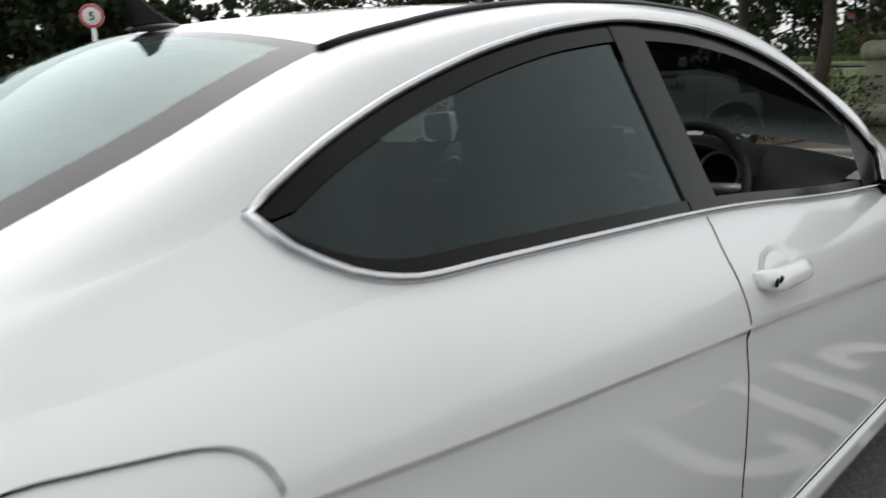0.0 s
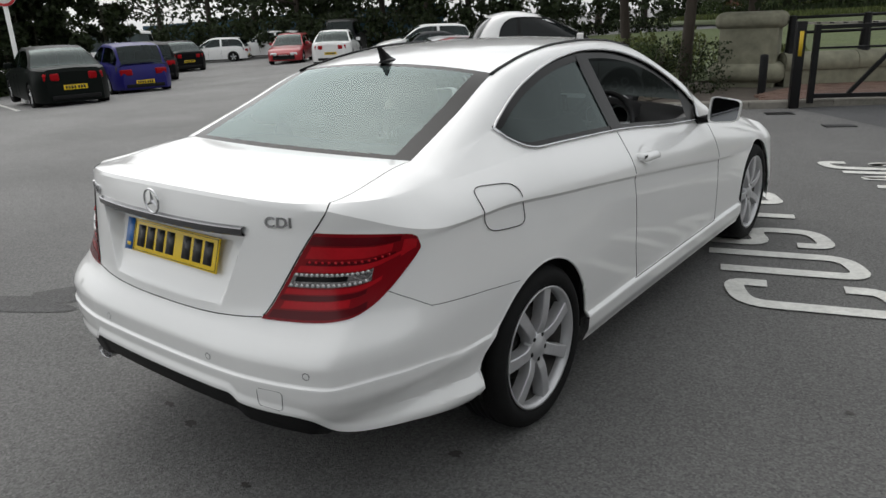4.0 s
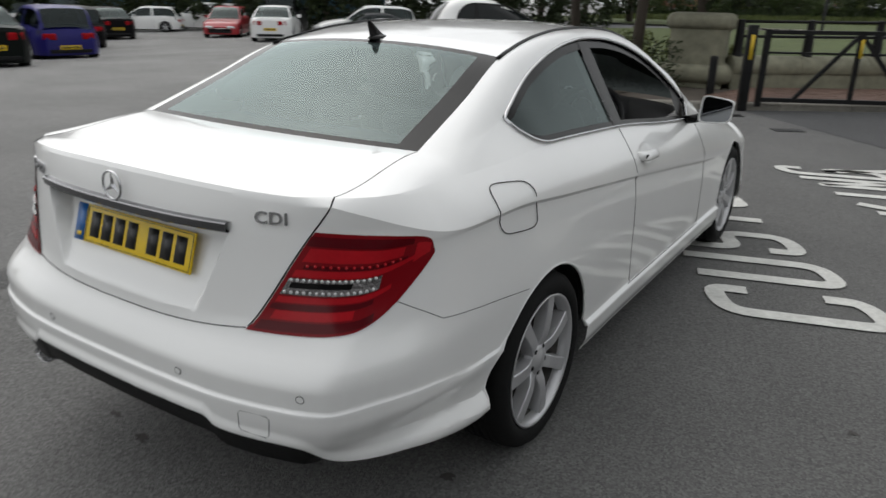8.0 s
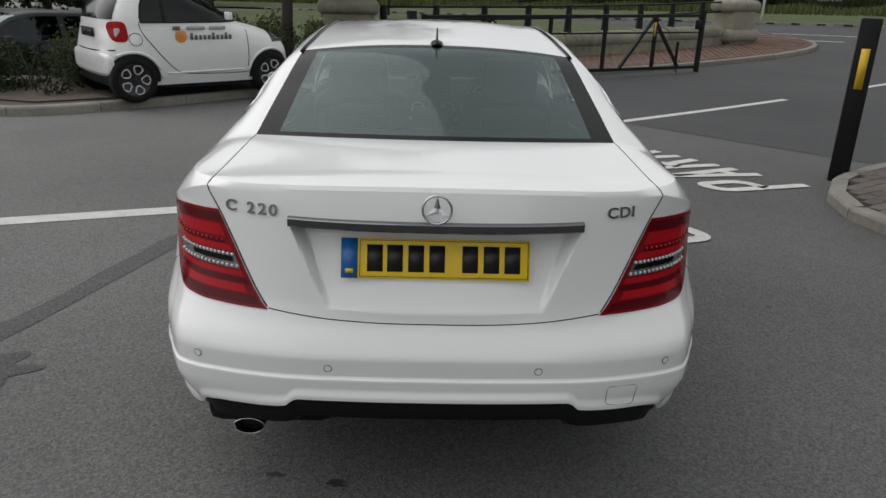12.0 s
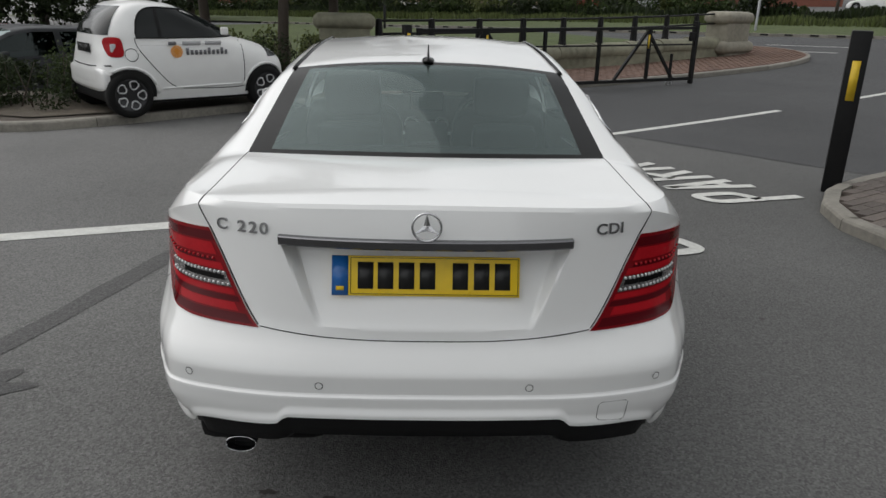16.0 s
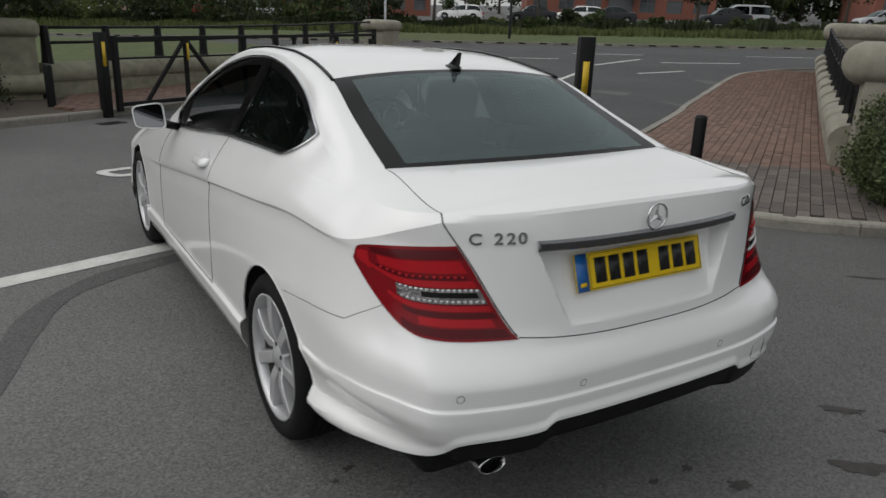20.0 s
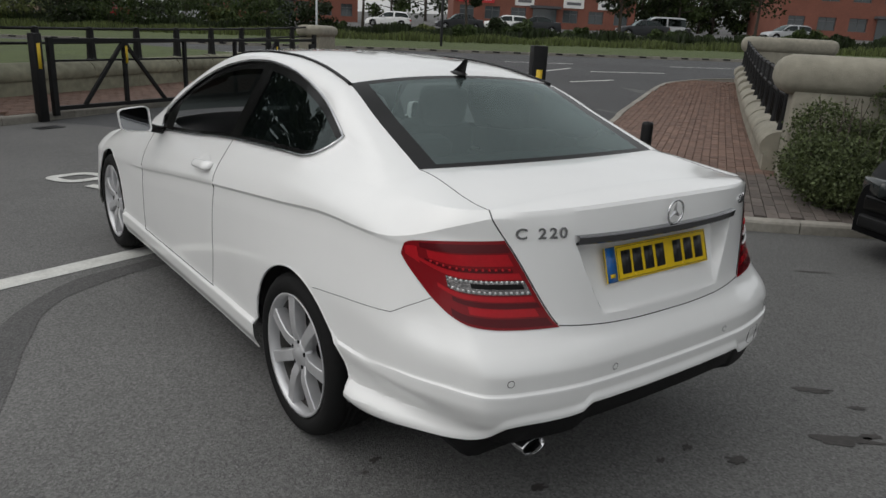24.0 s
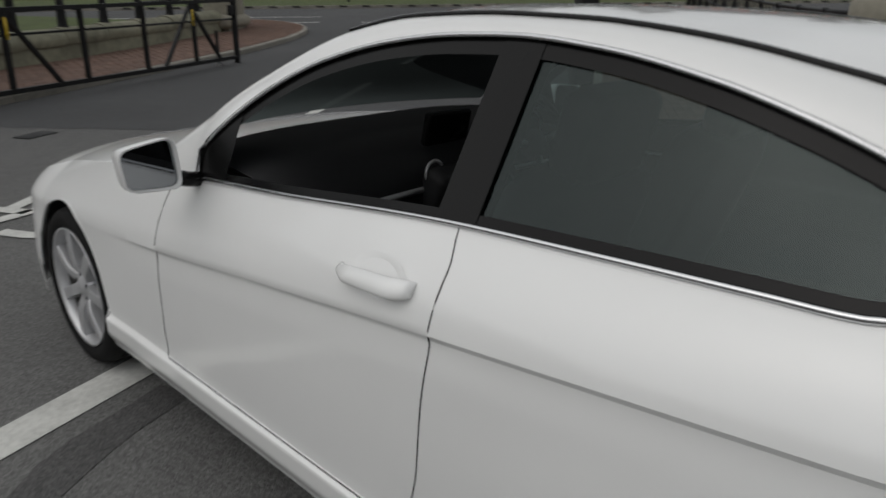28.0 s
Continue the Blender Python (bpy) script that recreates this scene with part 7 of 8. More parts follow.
side_car("hatchback_car", "bright red hatchback facing the aisle", put(-27.6, 23.6, -52), REDP, 4.2, 1.74, 1.42, HATCH, 0.31, group="cars in the car park")
side_car("saloon_car", "white saloon seen from behind in the aisle", put(-22.6, 22.0, 128), WHITE, 4.55, 1.77, 1.44, SALOON, 0.32, group="cars in the car park")
side_car("offroad_car", "tall black off-road car behind a white saloon", put(-26.5, 26.5, 128), BLACKP, 4.6, 1.95, 1.95, SUV, 0.38, group="cars in the car park")
side_car("van", "white panel van behind the hedge", put(-40.0, 20.5, 250), WHITE, 5.2, 1.95, 2.2, VAN, 0.34, group="cars in the car park")
side_car("saloon_car", "black car in the next bay of the car park", put(-16.0, 2.0, 166), BLACKP, 4.4, 1.75, 1.44, SALOON, 0.31, group="cars in the car park")
row = [(GREYP, ESTATE, 1.47, "dark grey estate"), (GREYP, HATCH, 1.45, "grey hatchback"), (REDP, HATCH, 1.44, "red hatchback"), (SILVERP, SALOON, 1.44, "silver saloon"), (SILVERP, HATCH, 1.45, "silver hatchback"), (GREYP, SALOON, 1.43, "grey saloon"), (WHITE, ESTATE, 1.48, "white estate")]
for k, (pt, shp, hh, nm) in enumerate(row):
    x, y = -8.3 - 1.85 * k, 12.3 + 2.0 * k
    side_car(nm.split()[-1] + "_car", nm + " in a row of parked cars behind shrubs", put(x, y, 228), pt, 4.4, 1.78, hh, shp, 0.31, group="row of parked cars")
side_car("saloon_car", "dark grey car parked beside the shrub and kerb", put(5.74, -1.44, 155), BLACKP, 4.6, 1.82, 1.46, SALOON, 0.32, lamp_mat=M_DARKPANE)
# cars before the offices
for k, (a, b, pt, shp, hd, nm) in enumerate([(-6, 72, WHITE, HATCH, 140, "white hatchback"), (1, 68, GREYP, SALOON, 150, "grey saloon"), (5.5, 71, WHITE, SUV, 150, "white crossover"), (8.0, 66, GREYP, SALOON, 140, "dark saloon"), (20, 68, SILVERP, VAN, 145, "silver people carrier"), (17, 63, GREYP, SALOON, 145, "grey saloon"), (31, 66, SILVERP, HATCH, 150, "silver hatchback"), (-38, 78, WHITE, HATCH, 140, "white hatchback"), (-35, 76, REDP, HATCH, 140, "red hatchback"), (-31, 77, GREYP, SALOON, 150, "grey saloon"), (-27, 75, SILVERP, HATCH, 150, "silver hatchback"), (-50, 82, WHITE, VAN, 120, "white van"), (-70, 76, SILVERP, SALOON, 160, "silver saloon"), (-74, 72, BLUEP, SALOON, 160, "blue saloon"), (-62, 74, WHITE, SALOON, 160, "white saloon")]):
    p = far(a, b)
    side_car(nm.split()[-1].replace("crossover", "suv").replace("carrier", "mpv") + "_car", nm + " parked before the brick offices", put(p[0], p[1], hd, 0.14), pt, 4.5, 1.78, 1.46 if shp is not VAN else 1.75, shp, 0.315, group="cars before the offices")

# door lettering of the city car: a sun emblem and plain bars
M_ORANGE = material("orange_vinyl", (0.70, 0.28, 0.04), 0.5)
M_GREYINK = material("grey_vinyl", (0.12, 0.12, 0.13), 0.5)
M_PALEINK = material("pale_grey_vinyl", (0.38, 0.38, 0.39), 0.5)
dx = 0.826
bm = bmesh.new()
for k in range(16):
    a = 2 * math.pi * k / 16
    t = Matrix.Translation((dx, -0.37, 0.80)) @ Matrix.Rotation(math.pi / 2, 4, "Y") @ Matrix.Rotation(a, 4, "Z")
    vs = [bm.verts.new(t @ Vector(p)) for p in ((0.03, -0.005, 0.006), (0.078, -0.012, 0.006), (0.078, 0.012, 0.006), (0.03, 0.005, 0.006))]
    bm.faces.new(vs)
lathe(bm, [(0.0001, 0.006), (0.036, 0.006)], 20, Matrix.Translation((dx, -0.37, 0.80)) @ Matrix.Rotation(math.pi / 2, 4, "Y"))
part("sun_emblem", bm, M_ORANGE, city, "orange sunburst emblem")
for k in range(10):
    hgt = 0.085 if k in (0, 5, 8) else 0.058
    bm = bmesh.new()
    box(bm, (0.003, 0.036, hgt), (dx + 0.005, -0.23 + 0.058 * k, 0.785 + (hgt - 0.058) / 2))
    part("lettering_bar", bm, M_GREYINK, city)
for k in range(3):
    bm = bmesh.new()
    box(bm, (0.003, (0.10, 0.24, 0.22)[k], 0.045), (dx + 0.004, (-0.42, -0.17, 0.12)[k], 0.90))
    part("lettering_bar", bm, (M_GREYINK, M_PALEINK, M_PALEINK)[k], city)


# ---- buildings, far hedges and trees ----
M_WALLBRICK = material("orange_brick", (0.20, 0.076, 0.052), 0.9, vary=0.18, scale=4)
M_WALLBRICK_BUFF = material("buff_brick", (0.33, 0.25, 0.18), 0.9, vary=0.18, scale=4)
M_ROOFING = material("grey_roofing", (0.075, 0.075, 0.08), 0.7, vary=0.2, scale=3)
M_WINDOW = material("office_glass", (0.05, 0.06, 0.065), 0.08, spec=0.8)
M_FRAME = material("grey_frame", (0.10, 0.105, 0.11), 0.5)
M_SIGN = material("white_sign", (0.74, 0.74, 0.72), 0.6)
M_SIGN_RED = material("red_sign", (0.50, 0.025, 0.03), 0.5)


def office(a, b, wide, deep, floors, turn, label, brick, bays, roof_h=2.2, signs=(), seed=0):
    """A brick office block: its front looks back along -F."""
    p = far(a, b)
    ob = thing("office_building", label, "building", Matrix.Translation((p[0], p[1], rise(*p) + 0.1)) @ Matrix.Rotation(math.atan2(E_.y, E_.x) + radians(turn), 4, "Z"))
    h = 3.3 * floors
    bay = wide / bays
    # wall with real openings: piers, sills and bands
    bm = bmesh.new()
    box(bm, (wide, 0.4, 0.9), (0, 0.2, 0.45))
    for f in range(floors):
        z0 = f * 3.3
        box(bm, (wide, 0.4, 0.9), (0, 0.2, z0 + 2.85))
        if f:
            box(bm, (wide, 0.4, 0.9), (0, 0.2, z0 + 0.45))
        for k in range(bays + 1):
            w_ = bay * 0.42
            box(bm, (w_ if 0 < k < bays else w_ * 0.6, 0.4, 1.5), (-wide / 2 + k * bay + (w_ * 0.3 if k == 0 else -w_ * 0.3 if k == bays else 0), 0.2, z0 + 1.65))
    box(bm, (0.4, deep, h), (-wide / 2 + 0.2, deep / 2 + 0.4, h / 2))
    box(bm, (0.4, deep, h), (wide / 2 - 0.2, deep / 2 + 0.4, h / 2))
    box(bm, (wide, 0.4, h), (0, deep + 0.6, h / 2))
    part("wall", bm, brick, ob, flat=True)
    for f in range(floors):
        for k in range(bays):
            x, z = -wide / 2 + (k + 0.5) * bay, f * 3.3 + 1.65
            win = new("window")
            win.parent = ob
            bm = bmesh.new()
            box(bm, (bay * 0.58, 0.03, 1.5), (x, 0.25, z))
            part("pane", bm, M_WINDOW, win, flat=True)
            bm = bmesh.new()
            for dx_ in (-0.28, 0.0, 0.28):
                box(bm, (0.07, 0.08, 1.5), (x + dx_ * bay, 0.2, z))
            box(bm, (bay * 0.58, 0.08, 0.07), (x, 0.2, z + 0.3))
            box(bm, (bay * 0.60, 0.20, 0.08), (x, 0.1, z - 0.75))
            part("frame", bm, M_FRAME, win, flat=True)
    bm = bmesh.new()
    e = 0.7
    base = [(-wide / 2 - e, -e, h), (wide / 2 + e, -e, h), (wide / 2 + e, deep + 1 + e, h), (-wide / 2 - e, deep + 1 + e, h)]
    top = [(-wide / 2 + deep * 0.4, deep * 0.45, h + roof_h), (wide / 2 - deep * 0.4, deep * 0.45, h + roof_h), (wide / 2 - deep * 0.4, deep * 0.6, h + roof_h), (-wide / 2 + deep * 0.4, deep * 0.6, h + roof_h)]
    vb, vt = [bm.verts.new(q) for q in base], [bm.verts.new(q) for q in top]
    for k in range(4):
        bm.faces.new((vb[k], vb[(k + 1) % 4], vt[(k + 1) % 4], vt[k]))
    bm.faces.new(vt)
    bm.faces.new(vb[::-1])
    part("roof", bm, M_ROOFING, ob, flat=True)
    bm = bmesh.new()
    box(bm, (wide + 2 * e, 0.12, 0.22), (0, -e, h))
    part("gutter", bm, M_FRAME, ob, flat=True)
    # porch
    bm = bmesh.new()
    box(bm, (3.0, 0.2, 2.4), (bay * 0.5 if bays % 2 == 0 else 0, -0.06, 1.2))
    part("entrance", bm, M_WINDOW, ob, flat=True)
    bm = bmesh.new()
    box(bm, (3.8, 1.2, 0.3), (bay * 0.5 if bays % 2 == 0 else 0, -0.5, 2.6))
    part("canopy", bm, M_ROOFING, ob, flat=True)
    for x, z, w_, hh, mt in signs:
        bm = bmesh.new()
        box(bm, (w_, 0.08, hh), (x, -0.05, z))
        sg = part("sign_board", bm, mt, ob, flat=True)
        bm = bmesh.new()
        box(bm, (w_ * 0.7, 0.03, hh * 0.3), (x, -0.10, z))
        part("lettering_bar", bm, M_GREYINK if mt is M_SIGN else M_SIGN, sg, flat=True)
    return ob


office(12, 92, 23, 12, 2, 3, "two-storey red brick office with white signs and grey windows", M_WALLBRICK, 7, signs=((-10.4, 3.2, 1.6, 0.9, M_SIGN_RED), (-7.6, 3.2, 2.4, 0.9, M_SIGN_RED), (-2.6, 3.2, 2.4, 1.1, M_SIGN), (3.6, 3.2, 2.6, 1.1, M_SIGN), (8.0, 3.2, 2.6, 1.1, M_SIGN)))
office(52, 86, 25, 12, 2, -6, "red brick office with a glazed porch", M_WALLBRICK, 7)
office(-21, 92, 19, 12, 2, 8, "two-storey brick office with dark windows", M_WALLBRICK, 7, signs=((-6, 3.2, 2.4, 1.0, M_SIGN),))
office(-66, 104, 30, 12, 2, 12, "two-storey buff and red brick office", M_WALLBRICK_BUFF, 8, signs=((-5, 3.2, 3.0, 1.0, M_SIGN),))
office(-115, 98, 30, 12, 2, 22, "two-storey red brick office beyond trees", M_WALLBRICK, 8)

# hedge and rough grass band beyond the verge
M_REED = leaf_mat("long_grass", (0.085, 0.105, 0.034), 0.5)


def rough_band(name, a0, a1, b0, b1, h, seed, count, mat, label, size):
    ob = tagged(new(name), label, "rough grass", kind="stuff")
    rnd = np.random.default_rng(seed)
    A, B = rnd.uniform(a0, a1, count), rnd.uniform(b0, b1, count)
    X, Y = E_.x * A + F_.x * B, E_.y * A + F_.y * B
    hh = h * (0.45 + 0.4 * np.sin(A * 0.7 + seed) ** 2 + 0.3 * rnd.random(count))
    Z = np.array([rise(x, y) for x, y in zip(X, Y)]) + 0.1
    ang = rnd.uniform(0, 6.28, count)
    w = size * rnd.uniform(0.5, 1.2, count)
    lx, ly = rnd.normal(size=count) * 0.18 * hh, rnd.normal(size=count) * 0.18 * hh
    V = np.stack([np.stack([X - np.cos(ang) * w, Y - np.sin(ang) * w, Z], 1), np.stack([X + np.cos(ang) * w, Y + np.sin(ang) * w, Z], 1), np.stack([X + lx + np.cos(ang) * w * 0.3, Y + ly + np.sin(ang) * w * 0.3, Z + hh], 1), np.stack([X + lx - np.cos(ang) * w * 0.3, Y + ly - np.sin(ang) * w * 0.3, Z + hh], 1)], 1).reshape(-1, 3)
    me = bpy.data.meshes.new(name)
    me.from_pydata(V.tolist(), [], np.arange(count * 4).reshape(-1, 4).tolist())
    me.materials.append(mat)
    ob.name = name
    b_ = new("blades", me)
    b_.parent = ob
    return ob


rough_band("long_grass", -60, 45, 37, 42, 0.42, 3, 16000, M_REED, "long uncut grass beyond the mown verge", 0.05)
rough_band("rough_hedge", -60, 45, 42, 46, 0.75, 4, 11000, M_LEAF, "ragged green hedge behind long grass", 0.12)
rnd = random.Random(9)
for k in range(44):
    a = -62 + 2.5 * k + rnd.uniform(-1.2, 1.2)
    b = rnd.uniform(42, 50)
    p = far(a, b)
    hgt = rnd.uniform(0.7, 1.5) if a > -8 else rnd.uniform(1.6, 2.6) if a > -15 else rnd.uniform(2.4, 3.9)
    shrub(p[0], p[1], hgt * 1.5, hgt * 1.1, hgt, 500 + k, (M_LEAF_MID, M_LEAF, M_LEAF_MID, M_LEAF_MID, M_LEAF_LIGHT)[k % 5], "broad green bush beyond the verge", 2200, 0.2, name="bush", lift=0.1)
for k, (a, b, h, r) in enumerate([(-7, 58, 7.5, 1.7), (12, 50, 7.0, 2.2), (24, 56, 9, 2.8), (1.5, 60, 7, 1.6), (-20, 62, 8, 2.4), (-33, 58, 8, 2.5), (-44, 60, 8, 2.6), (-57, 58, 9, 3.0), (-66, 55, 8, 2.6), (38, 54, 8, 2.6), (-28, 80, 9, 3)]):
    p = far(a, b)
    tree(p[0], p[1], h, r, 300 + k, M_LEAF, "young broadleaf tree before the offices", 0.12, 0.32, 2600, 0.28, group="trees before the offices")
for k in range(20):
    a = -66 + 2.9 * k + rnd.uniform(-1, 1)
    p = far(a, rnd.uniform(46, 57))
    if a > -12:
        continue
    hgt = rnd.uniform(2.0, 3.8) if a < -14 else rnd.uniform(1.6, 2.4)
    shrub(p[0], p[1], hgt * 1.6, hgt * 1.2, hgt, 240 + k, (M_LEAF, M_LEAF, M_LEAF_MID)[k % 3], "dark green bush before the office car park", 1700, 0.2, name="bush", lift=0.1)
# wooded skyline
for k in range(30):
    a = -150 + 10.5 * k + rnd.uniform(-3, 3)
    p = far(a, 140 + rnd.uniform(-8, 20))
    tree(p[0], p[1], rnd.uniform(9, 14), rnd.uniform(4.5, 6.5), 340 + k, (M_LEAF, M_LEAF_MID)[k % 2], "distant broadleaf tree on the skyline", 0.3, 0.12, 1500, 0.75, group="skyline trees")
for k in range(10):
    p = far(25 + 1.9 * k + rnd.uniform(-0.6, 0.6), rnd.uniform(98, 112))
    tree(p[0], p[1], rnd.uniform(7, 10), rnd.uniform(3.0, 4.0), 380 + k, (M_LEAF, M_LEAF_MID)[k % 2], "dense broadleaf tree between the offices", 0.2, 0.1, 1800, 0.5, group="trees between the offices")
# tall dark trees round the car park
for k in range(24):
    t = k / 23
    if t < 0.5 and k % 3 == 1:
        continue
    ang = radians(lerp(186, 108, t))
    d = 62 + rnd.uniform(-4, 8) - 14 * smooth(0.35, 0.8, t)
    x, y = d * math.cos(ang), d * math.sin(ang)
    tree(x, y, rnd.uniform(10, 14) - (2.5 if t < 0.5 else 0), rnd.uniform(3.6, 5.0) * (0.62 if t < 0.5 else 1), 400 + k, M_LEAF, "tall dark tree at the edge of the car park", 0.26, 0.16, 3600 if t > 0.5 else 1500, 0.42, group="car park trees")
# hedge under them
for k in range(22):
    t = k / 21
    ang = radians(lerp(190, 112, t))
    d = 55 - 12 * smooth(0.35, 0.8, t)
    shrub(d * math.cos(ang), d * math.sin(ang), 5.2, 2.2, 2.6, 450 + k, M_LEAF, "tall dark hedge at the edge of the car park", 1500, 0.26, name="hedge", lift=0.0)
for k in range(7):
    shrub(lerp(-36.0, -27.5, k / 6), lerp(0.5, 13.6, k / 6), 2.8, 2.8, 4.6, 480 + k, M_LEAF, "tall dark clipped hedge behind the parked saloon", 5200, 0.26, name="hedge", lift=0.0)
for k, (x, y) in enumerate([(-25.5, 3.5), (-26.2, 6.0), (-27.0, 8.5), (-28.0, 11.0)]):
    shrub(x, y, 3.2, 3.2, 5.2, 600 + k, M_LEAF, "tall dark clipped hedge behind the parked saloon", 6500, 0.34, name="hedge", lift=0.0)
# blue sheet fence
M_FENCE = material("blue_sheet_metal", (0.028, 0.085, 0.125), 0.55, vary=0.15, scale=3)
fence = tagged(new("fence"), "tall dark blue sheet metal fence behind the parked cars", "fence", kind="structure")
fa, fb = Vector((-62, 36, 0)), Vector((-34, 45, 0))
for k in range(16):
    p, q = fa.lerp(fb, k / 16), fa.lerp(fb, (k + 1) / 16)
    m_ = (p + q) / 2
    bm = bmesh.new()
    box(bm, ((q - p).length - 0.03, 0.06, 2.9), (m_.x, m_.y, rise(m_.x, m_.y) + 1.45), Matrix.Rotation(math.atan2(q.y - p.y, q.x - p.x), 4, "Z"))
    part("panel", bm, M_FENCE, fence, flat=True)


# unseen plain wall, added behind the parking bays to block sky light
bm = bmesh.new()
box(bm, (14.0, 0.4, 6.5), (10.0, -7.6, 3.25), Matrix.Rotation(0.3, 4, "Z"))
tagged(part("wall_closing", bm, M_FRAME, flat=True), "plain grey wall behind the parking bays, unseen, added to block sky light", "wall", kind="structure")


# signs and posts
def sign_post(x, y, h, label, name, board, r=0.035, mat=None):
    ob = thing(name, label, "sign", Matrix.Translation((x, y, rise(x, y))) @ Matrix.Rotation(math.atan2(-2.3 - y, -1.9 - x) + math.pi / 2, 4, "Z"))
    bm = bmesh.new()
    lathe(bm, [(r, 0), (r, h), (0.0001, h + 0.01)], 12)
    part("pole", bm, mat or M_IRON, ob)
    board(ob, h)
    return ob


def square_board(ob, h):
    bm = bmesh.new()
    box(bm, (0.46, 0.02, 0.62), (0, -0.05, h - 0.30), bevel=0.004)
    b_ = part("board", bm, M_SIGN, ob)
    bm = bmesh.new()
    lathe(bm, [(0.0001, 0), (0.12, 0)], 20, Matrix.Translation((0, -0.063, h - 0.18)) @ Matrix.Rotation(math.pi / 2, 4, "X"))
    part("symbol_disc", bm, M_GREYINK, b_)
    for z in (0.42, 0.50):
        bm = bmesh.new()
        box(bm, (0.34, 0.004, 0.03), (0, -0.062, h - z))
        part("lettering_bar", bm, M_GREYINK, b_)


def round_board(ob, h):
    bm = bmesh.new()
    lathe(bm, [(0.0001, 0.012), (0.30, 0.01), (0.31, 0), (0.30, -0.01)], 32, Matrix.Translation((0, -0.05, h - 0.30)) @ Matrix.Rotation(math.pi / 2, 4, "X"))
    b_ = part("board", bm, M_SIGN, ob)
    bm = bmesh.new()
    lathe(bm, [(0.235, 0.016), (0.30, 0.016)], 32, Matrix.Translation((0, -0.05, h - 0.30)) @ Matrix.Rotation(math.pi / 2, 4, "X"))
    part("red_ring", bm, M_SIGN_RED, b_)
    lettering("5", (-0.075, -0.07, h - 0.40), 0.30, M_INK, b_, "numeral", UPRIGHT, 0.002, 1.0, 1.0, 0.006)


def triangle_board(ob, h):
    bm = bmesh.new()
    for s_, mt, off in ((0.42, 0, -0.05), (0.28, 1, -0.056)):
        vs = [bm.verts.new(Vector((s_ * math.cos(a), off, h - 0.3 + s_ * math.sin(a)))) for a in (math.pi / 6, 5 * math.pi / 6, -math.pi / 2)]
        bm.faces.new(vs).material_index = mt
    part("board", bm, [M_SIGN_RED, M_SIGN], ob, flat=True)


M_GALV = material("galvanised_steel", (0.36, 0.37, 0.38), 0.5, 0.6, vary=0.1, scale=12)
sign_post(19.0, 26.0, 3.2, "black pole with a white parking notice on the verge", "parking_sign", square_board, 0.06)
sign_post(13.9, 28.7, 3.0, "galvanised pole with a red give-way triangle", "give_way_sign", triangle_board, 0.05, M_GALV)
sign_post(-19.9, 7.0, 3.2, "white pole with a round speed limit sign", "speed_sign", round_board, 0.06, M_SIGN)
sign_post(-2.0, 33.0, 2.6, "black pole with a white notice on the grass", "parking_sign", square_board, 0.06)
for x, y, h in ((-48, 21, 7.5), (-30, 46, 6.0)):
    ob = thing("lamp_post", "slim grey lamp post at the car park's edge", "lamp post", Matrix.Translation((x, y, rise(x, y))))
    bm = bmesh.new()
    tube(bm, [(0, 0, 0), (0, 0, h)], lambda q: 0.08 - 0.04 * q, 10)
    part("pole", bm, M_GALV, ob)
    bm = bmesh.new()
    box(bm, (0.7, 0.22, 0.1), (0.35, 0, h), bevel=0.03)
    part("lantern", bm, M_GALV, ob)


# ---- paving blocks ----
def inside(poly, x, y):
    c = False
    for i in range(len(poly)):
        (x1, y1), (x2, y2) = poly[i], poly[i - 1]
        if (y1 > y) != (y2 > y) and x < (x2 - x1) * (y - y1) / (y2 - y1) + x1:
            c = not c
    return c


def block_mesh(name, w, l, h, mat):
    bm = bmesh.new()
    box(bm, (w, l, h))
    for v in bm.verts:
        if v.co.z > 0:
            v.co.x *= 0.985
            v.co.y *= 0.98
    me = bpy.data.meshes.new(name)
    bm.to_mesh(me)
    bm.free()
    me.materials.append(mat)
    return me


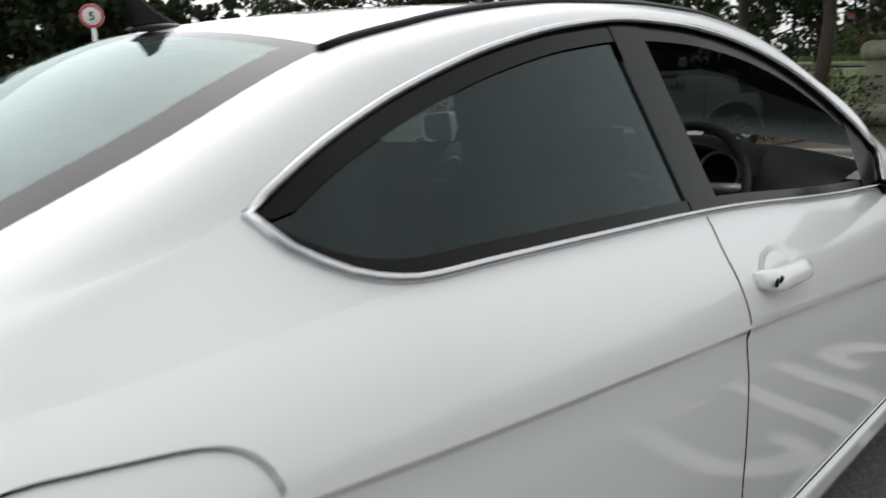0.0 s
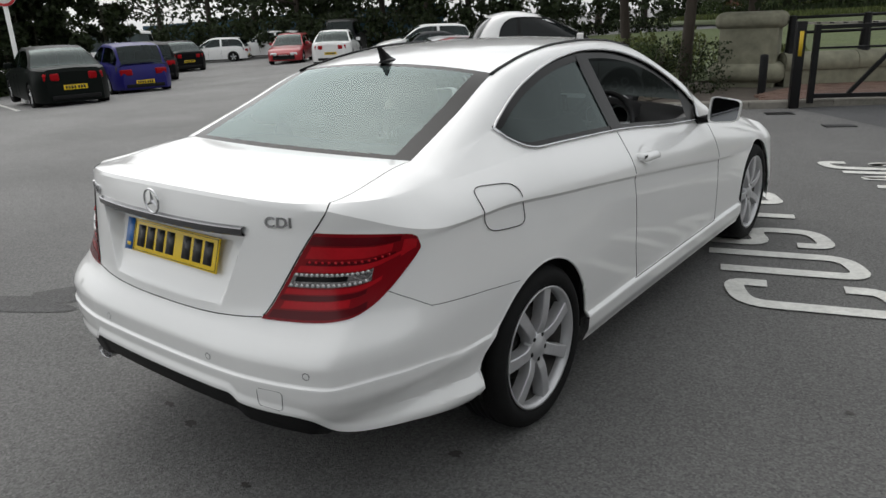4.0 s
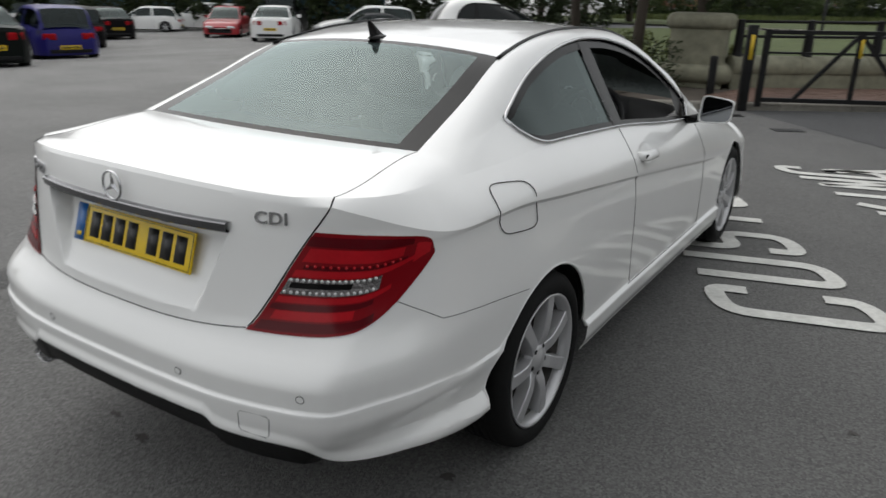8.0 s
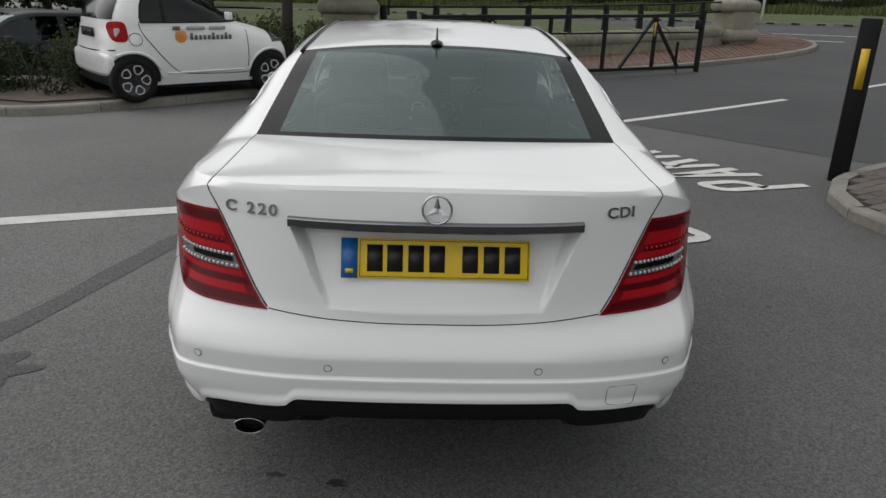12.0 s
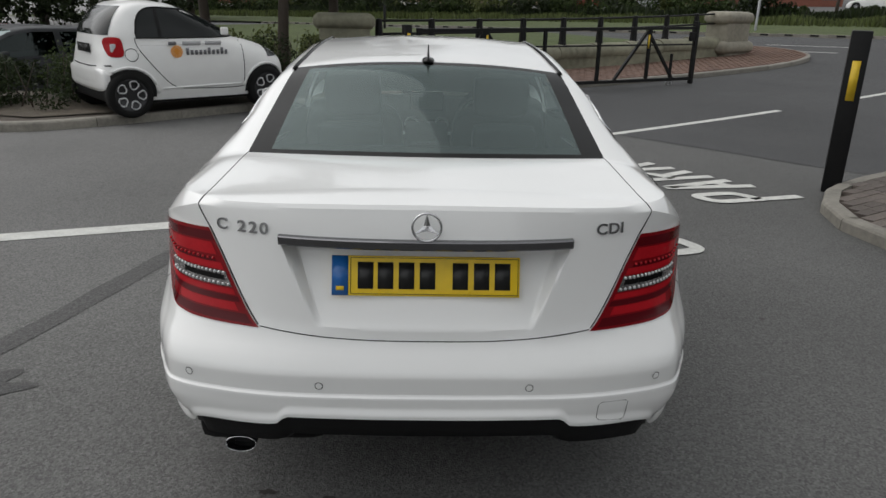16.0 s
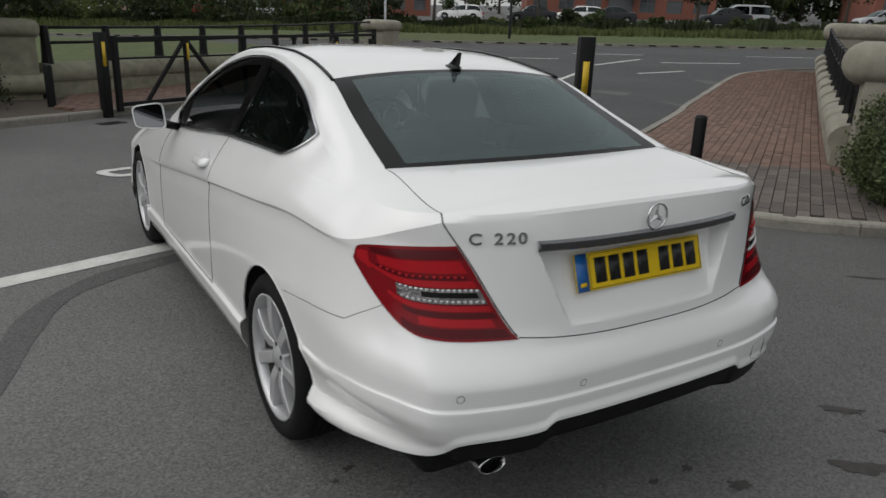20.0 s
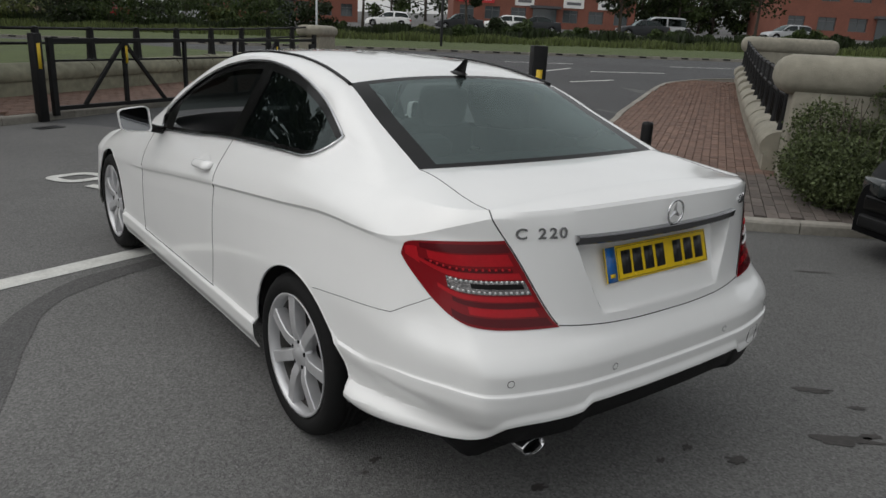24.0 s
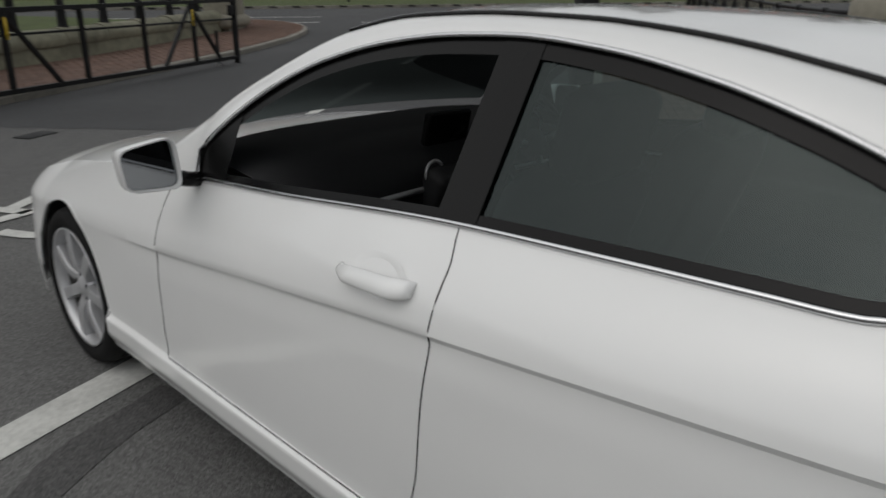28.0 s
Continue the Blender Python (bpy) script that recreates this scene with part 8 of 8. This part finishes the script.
def pave(owner_name, poly, turn, z_of, choose, near, label, seed, reach):
    owner = bpy.data.objects[owner_name]
    rnd = random.Random(seed)
    ca, sa = math.cos(turn), math.sin(turn)
    spots = []
    for j in range(-int(reach / 0.104), int(reach / 0.104)):
        for i in range(-int(reach / 0.204), int(reach / 0.204)):
            u, v = (i + (0.5 if j % 2 else 0)) * 0.204, j * 0.104
            x, y = near[0] + u * ca - v * sa, near[1] + u * sa + v * ca
            if inside(poly, x, y):
                spots.append((math.hypot(x - near[0], y - near[1]), x, y))
    spots.sort()
    shared = {m: block_mesh("paver", 0.198, 0.098, 0.05, m) for m in (M_BRICK, M_BRICK_DARK)}
    for d, x, y in spots[:300]:
        ob = new("paver", shared[choose(x, y)])
        ob.parent = owner
        ob.matrix_basis = Matrix.Translation((x, y, z_of(x, y) + rnd.uniform(-0.002, 0.002))) @ Matrix.Rotation(turn, 4, "Z")
    rest = {M_BRICK: ([], []), M_BRICK_DARK: ([], [])}
    for d, x, y in spots[300:]:
        V, F = rest[choose(x, y)]
        b = len(V)
        z = z_of(x, y) + rnd.uniform(-0.002, 0.002)
        for w, l, zz in ((0.099, 0.049, -0.02), (0.0975, 0.048, 0.025)):
            for sx, sy in ((-1, -1), (1, -1), (1, 1), (-1, 1)):
                V.append((x + sx * w * ca - sy * l * sa, y + sx * w * sa + sy * l * ca, z + zz))
        F += [(b + 4, b + 5, b + 6, b + 7)] + [(b + k, b + (k + 1) % 4, b + 4 + (k + 1) % 4, b + 4 + k) for k in range(4)]
    for m, (V, F) in rest.items():
        if V:
            me = bpy.data.meshes.new("pavers")
            me.from_pydata(V, [], F)
            me.materials.append(m if m not in joined else joined[m])
            ob = new("pavers", me)
            ob.parent = owner
            tagged(ob, label, kind="stuff")


def island_vary(m, colour):
    c = m.copy()
    n, l = c.node_tree.nodes, c.node_tree.links
    g_ = n.new("ShaderNodeNewGeometry")
    for node in n:
        if node.type == "OBJECT_INFO":
            for lk in list(node.outputs["Random"].links):
                l.new(g_.outputs["Random Per Island"], lk.to_socket)
    return c


joined = {M_BRICK: island_vary(M_BRICK, 0), M_BRICK_DARK: island_vary(M_BRICK_DARK, 0)}
paved = inset(ISLAND, 0.13) + [(14.0, 6.0), (6.6, 1.9), (5.0, 0.4), (6.0, -1.0)]
pave("pavement_corner", paved, radians(33), lambda x, y: rise(x, y) + 0.074, lambda x, y: M_BRICK_DARK if (x - 5.67) * 0.807 + (y - 2.62) * 0.59 < 0 else M_BRICK, (4.6, 2.4), "rows of worn red and brindle paving blocks", 3, 15)
foot = inset(GATE_SIDE, -0.13)
foot = [p for p in foot if p[0] > -0.9] + [(7.6, 17.4), (3.8, 14.6), (-0.6, 11.4), (-0.9, 9.6)]
pave("pavement_gate_side", foot, radians(33), lambda x, y: rise(x, y) + 0.094, lambda x, y: M_BRICK, (1.8, 11.2), "rows of worn red paving blocks", 4, 15)
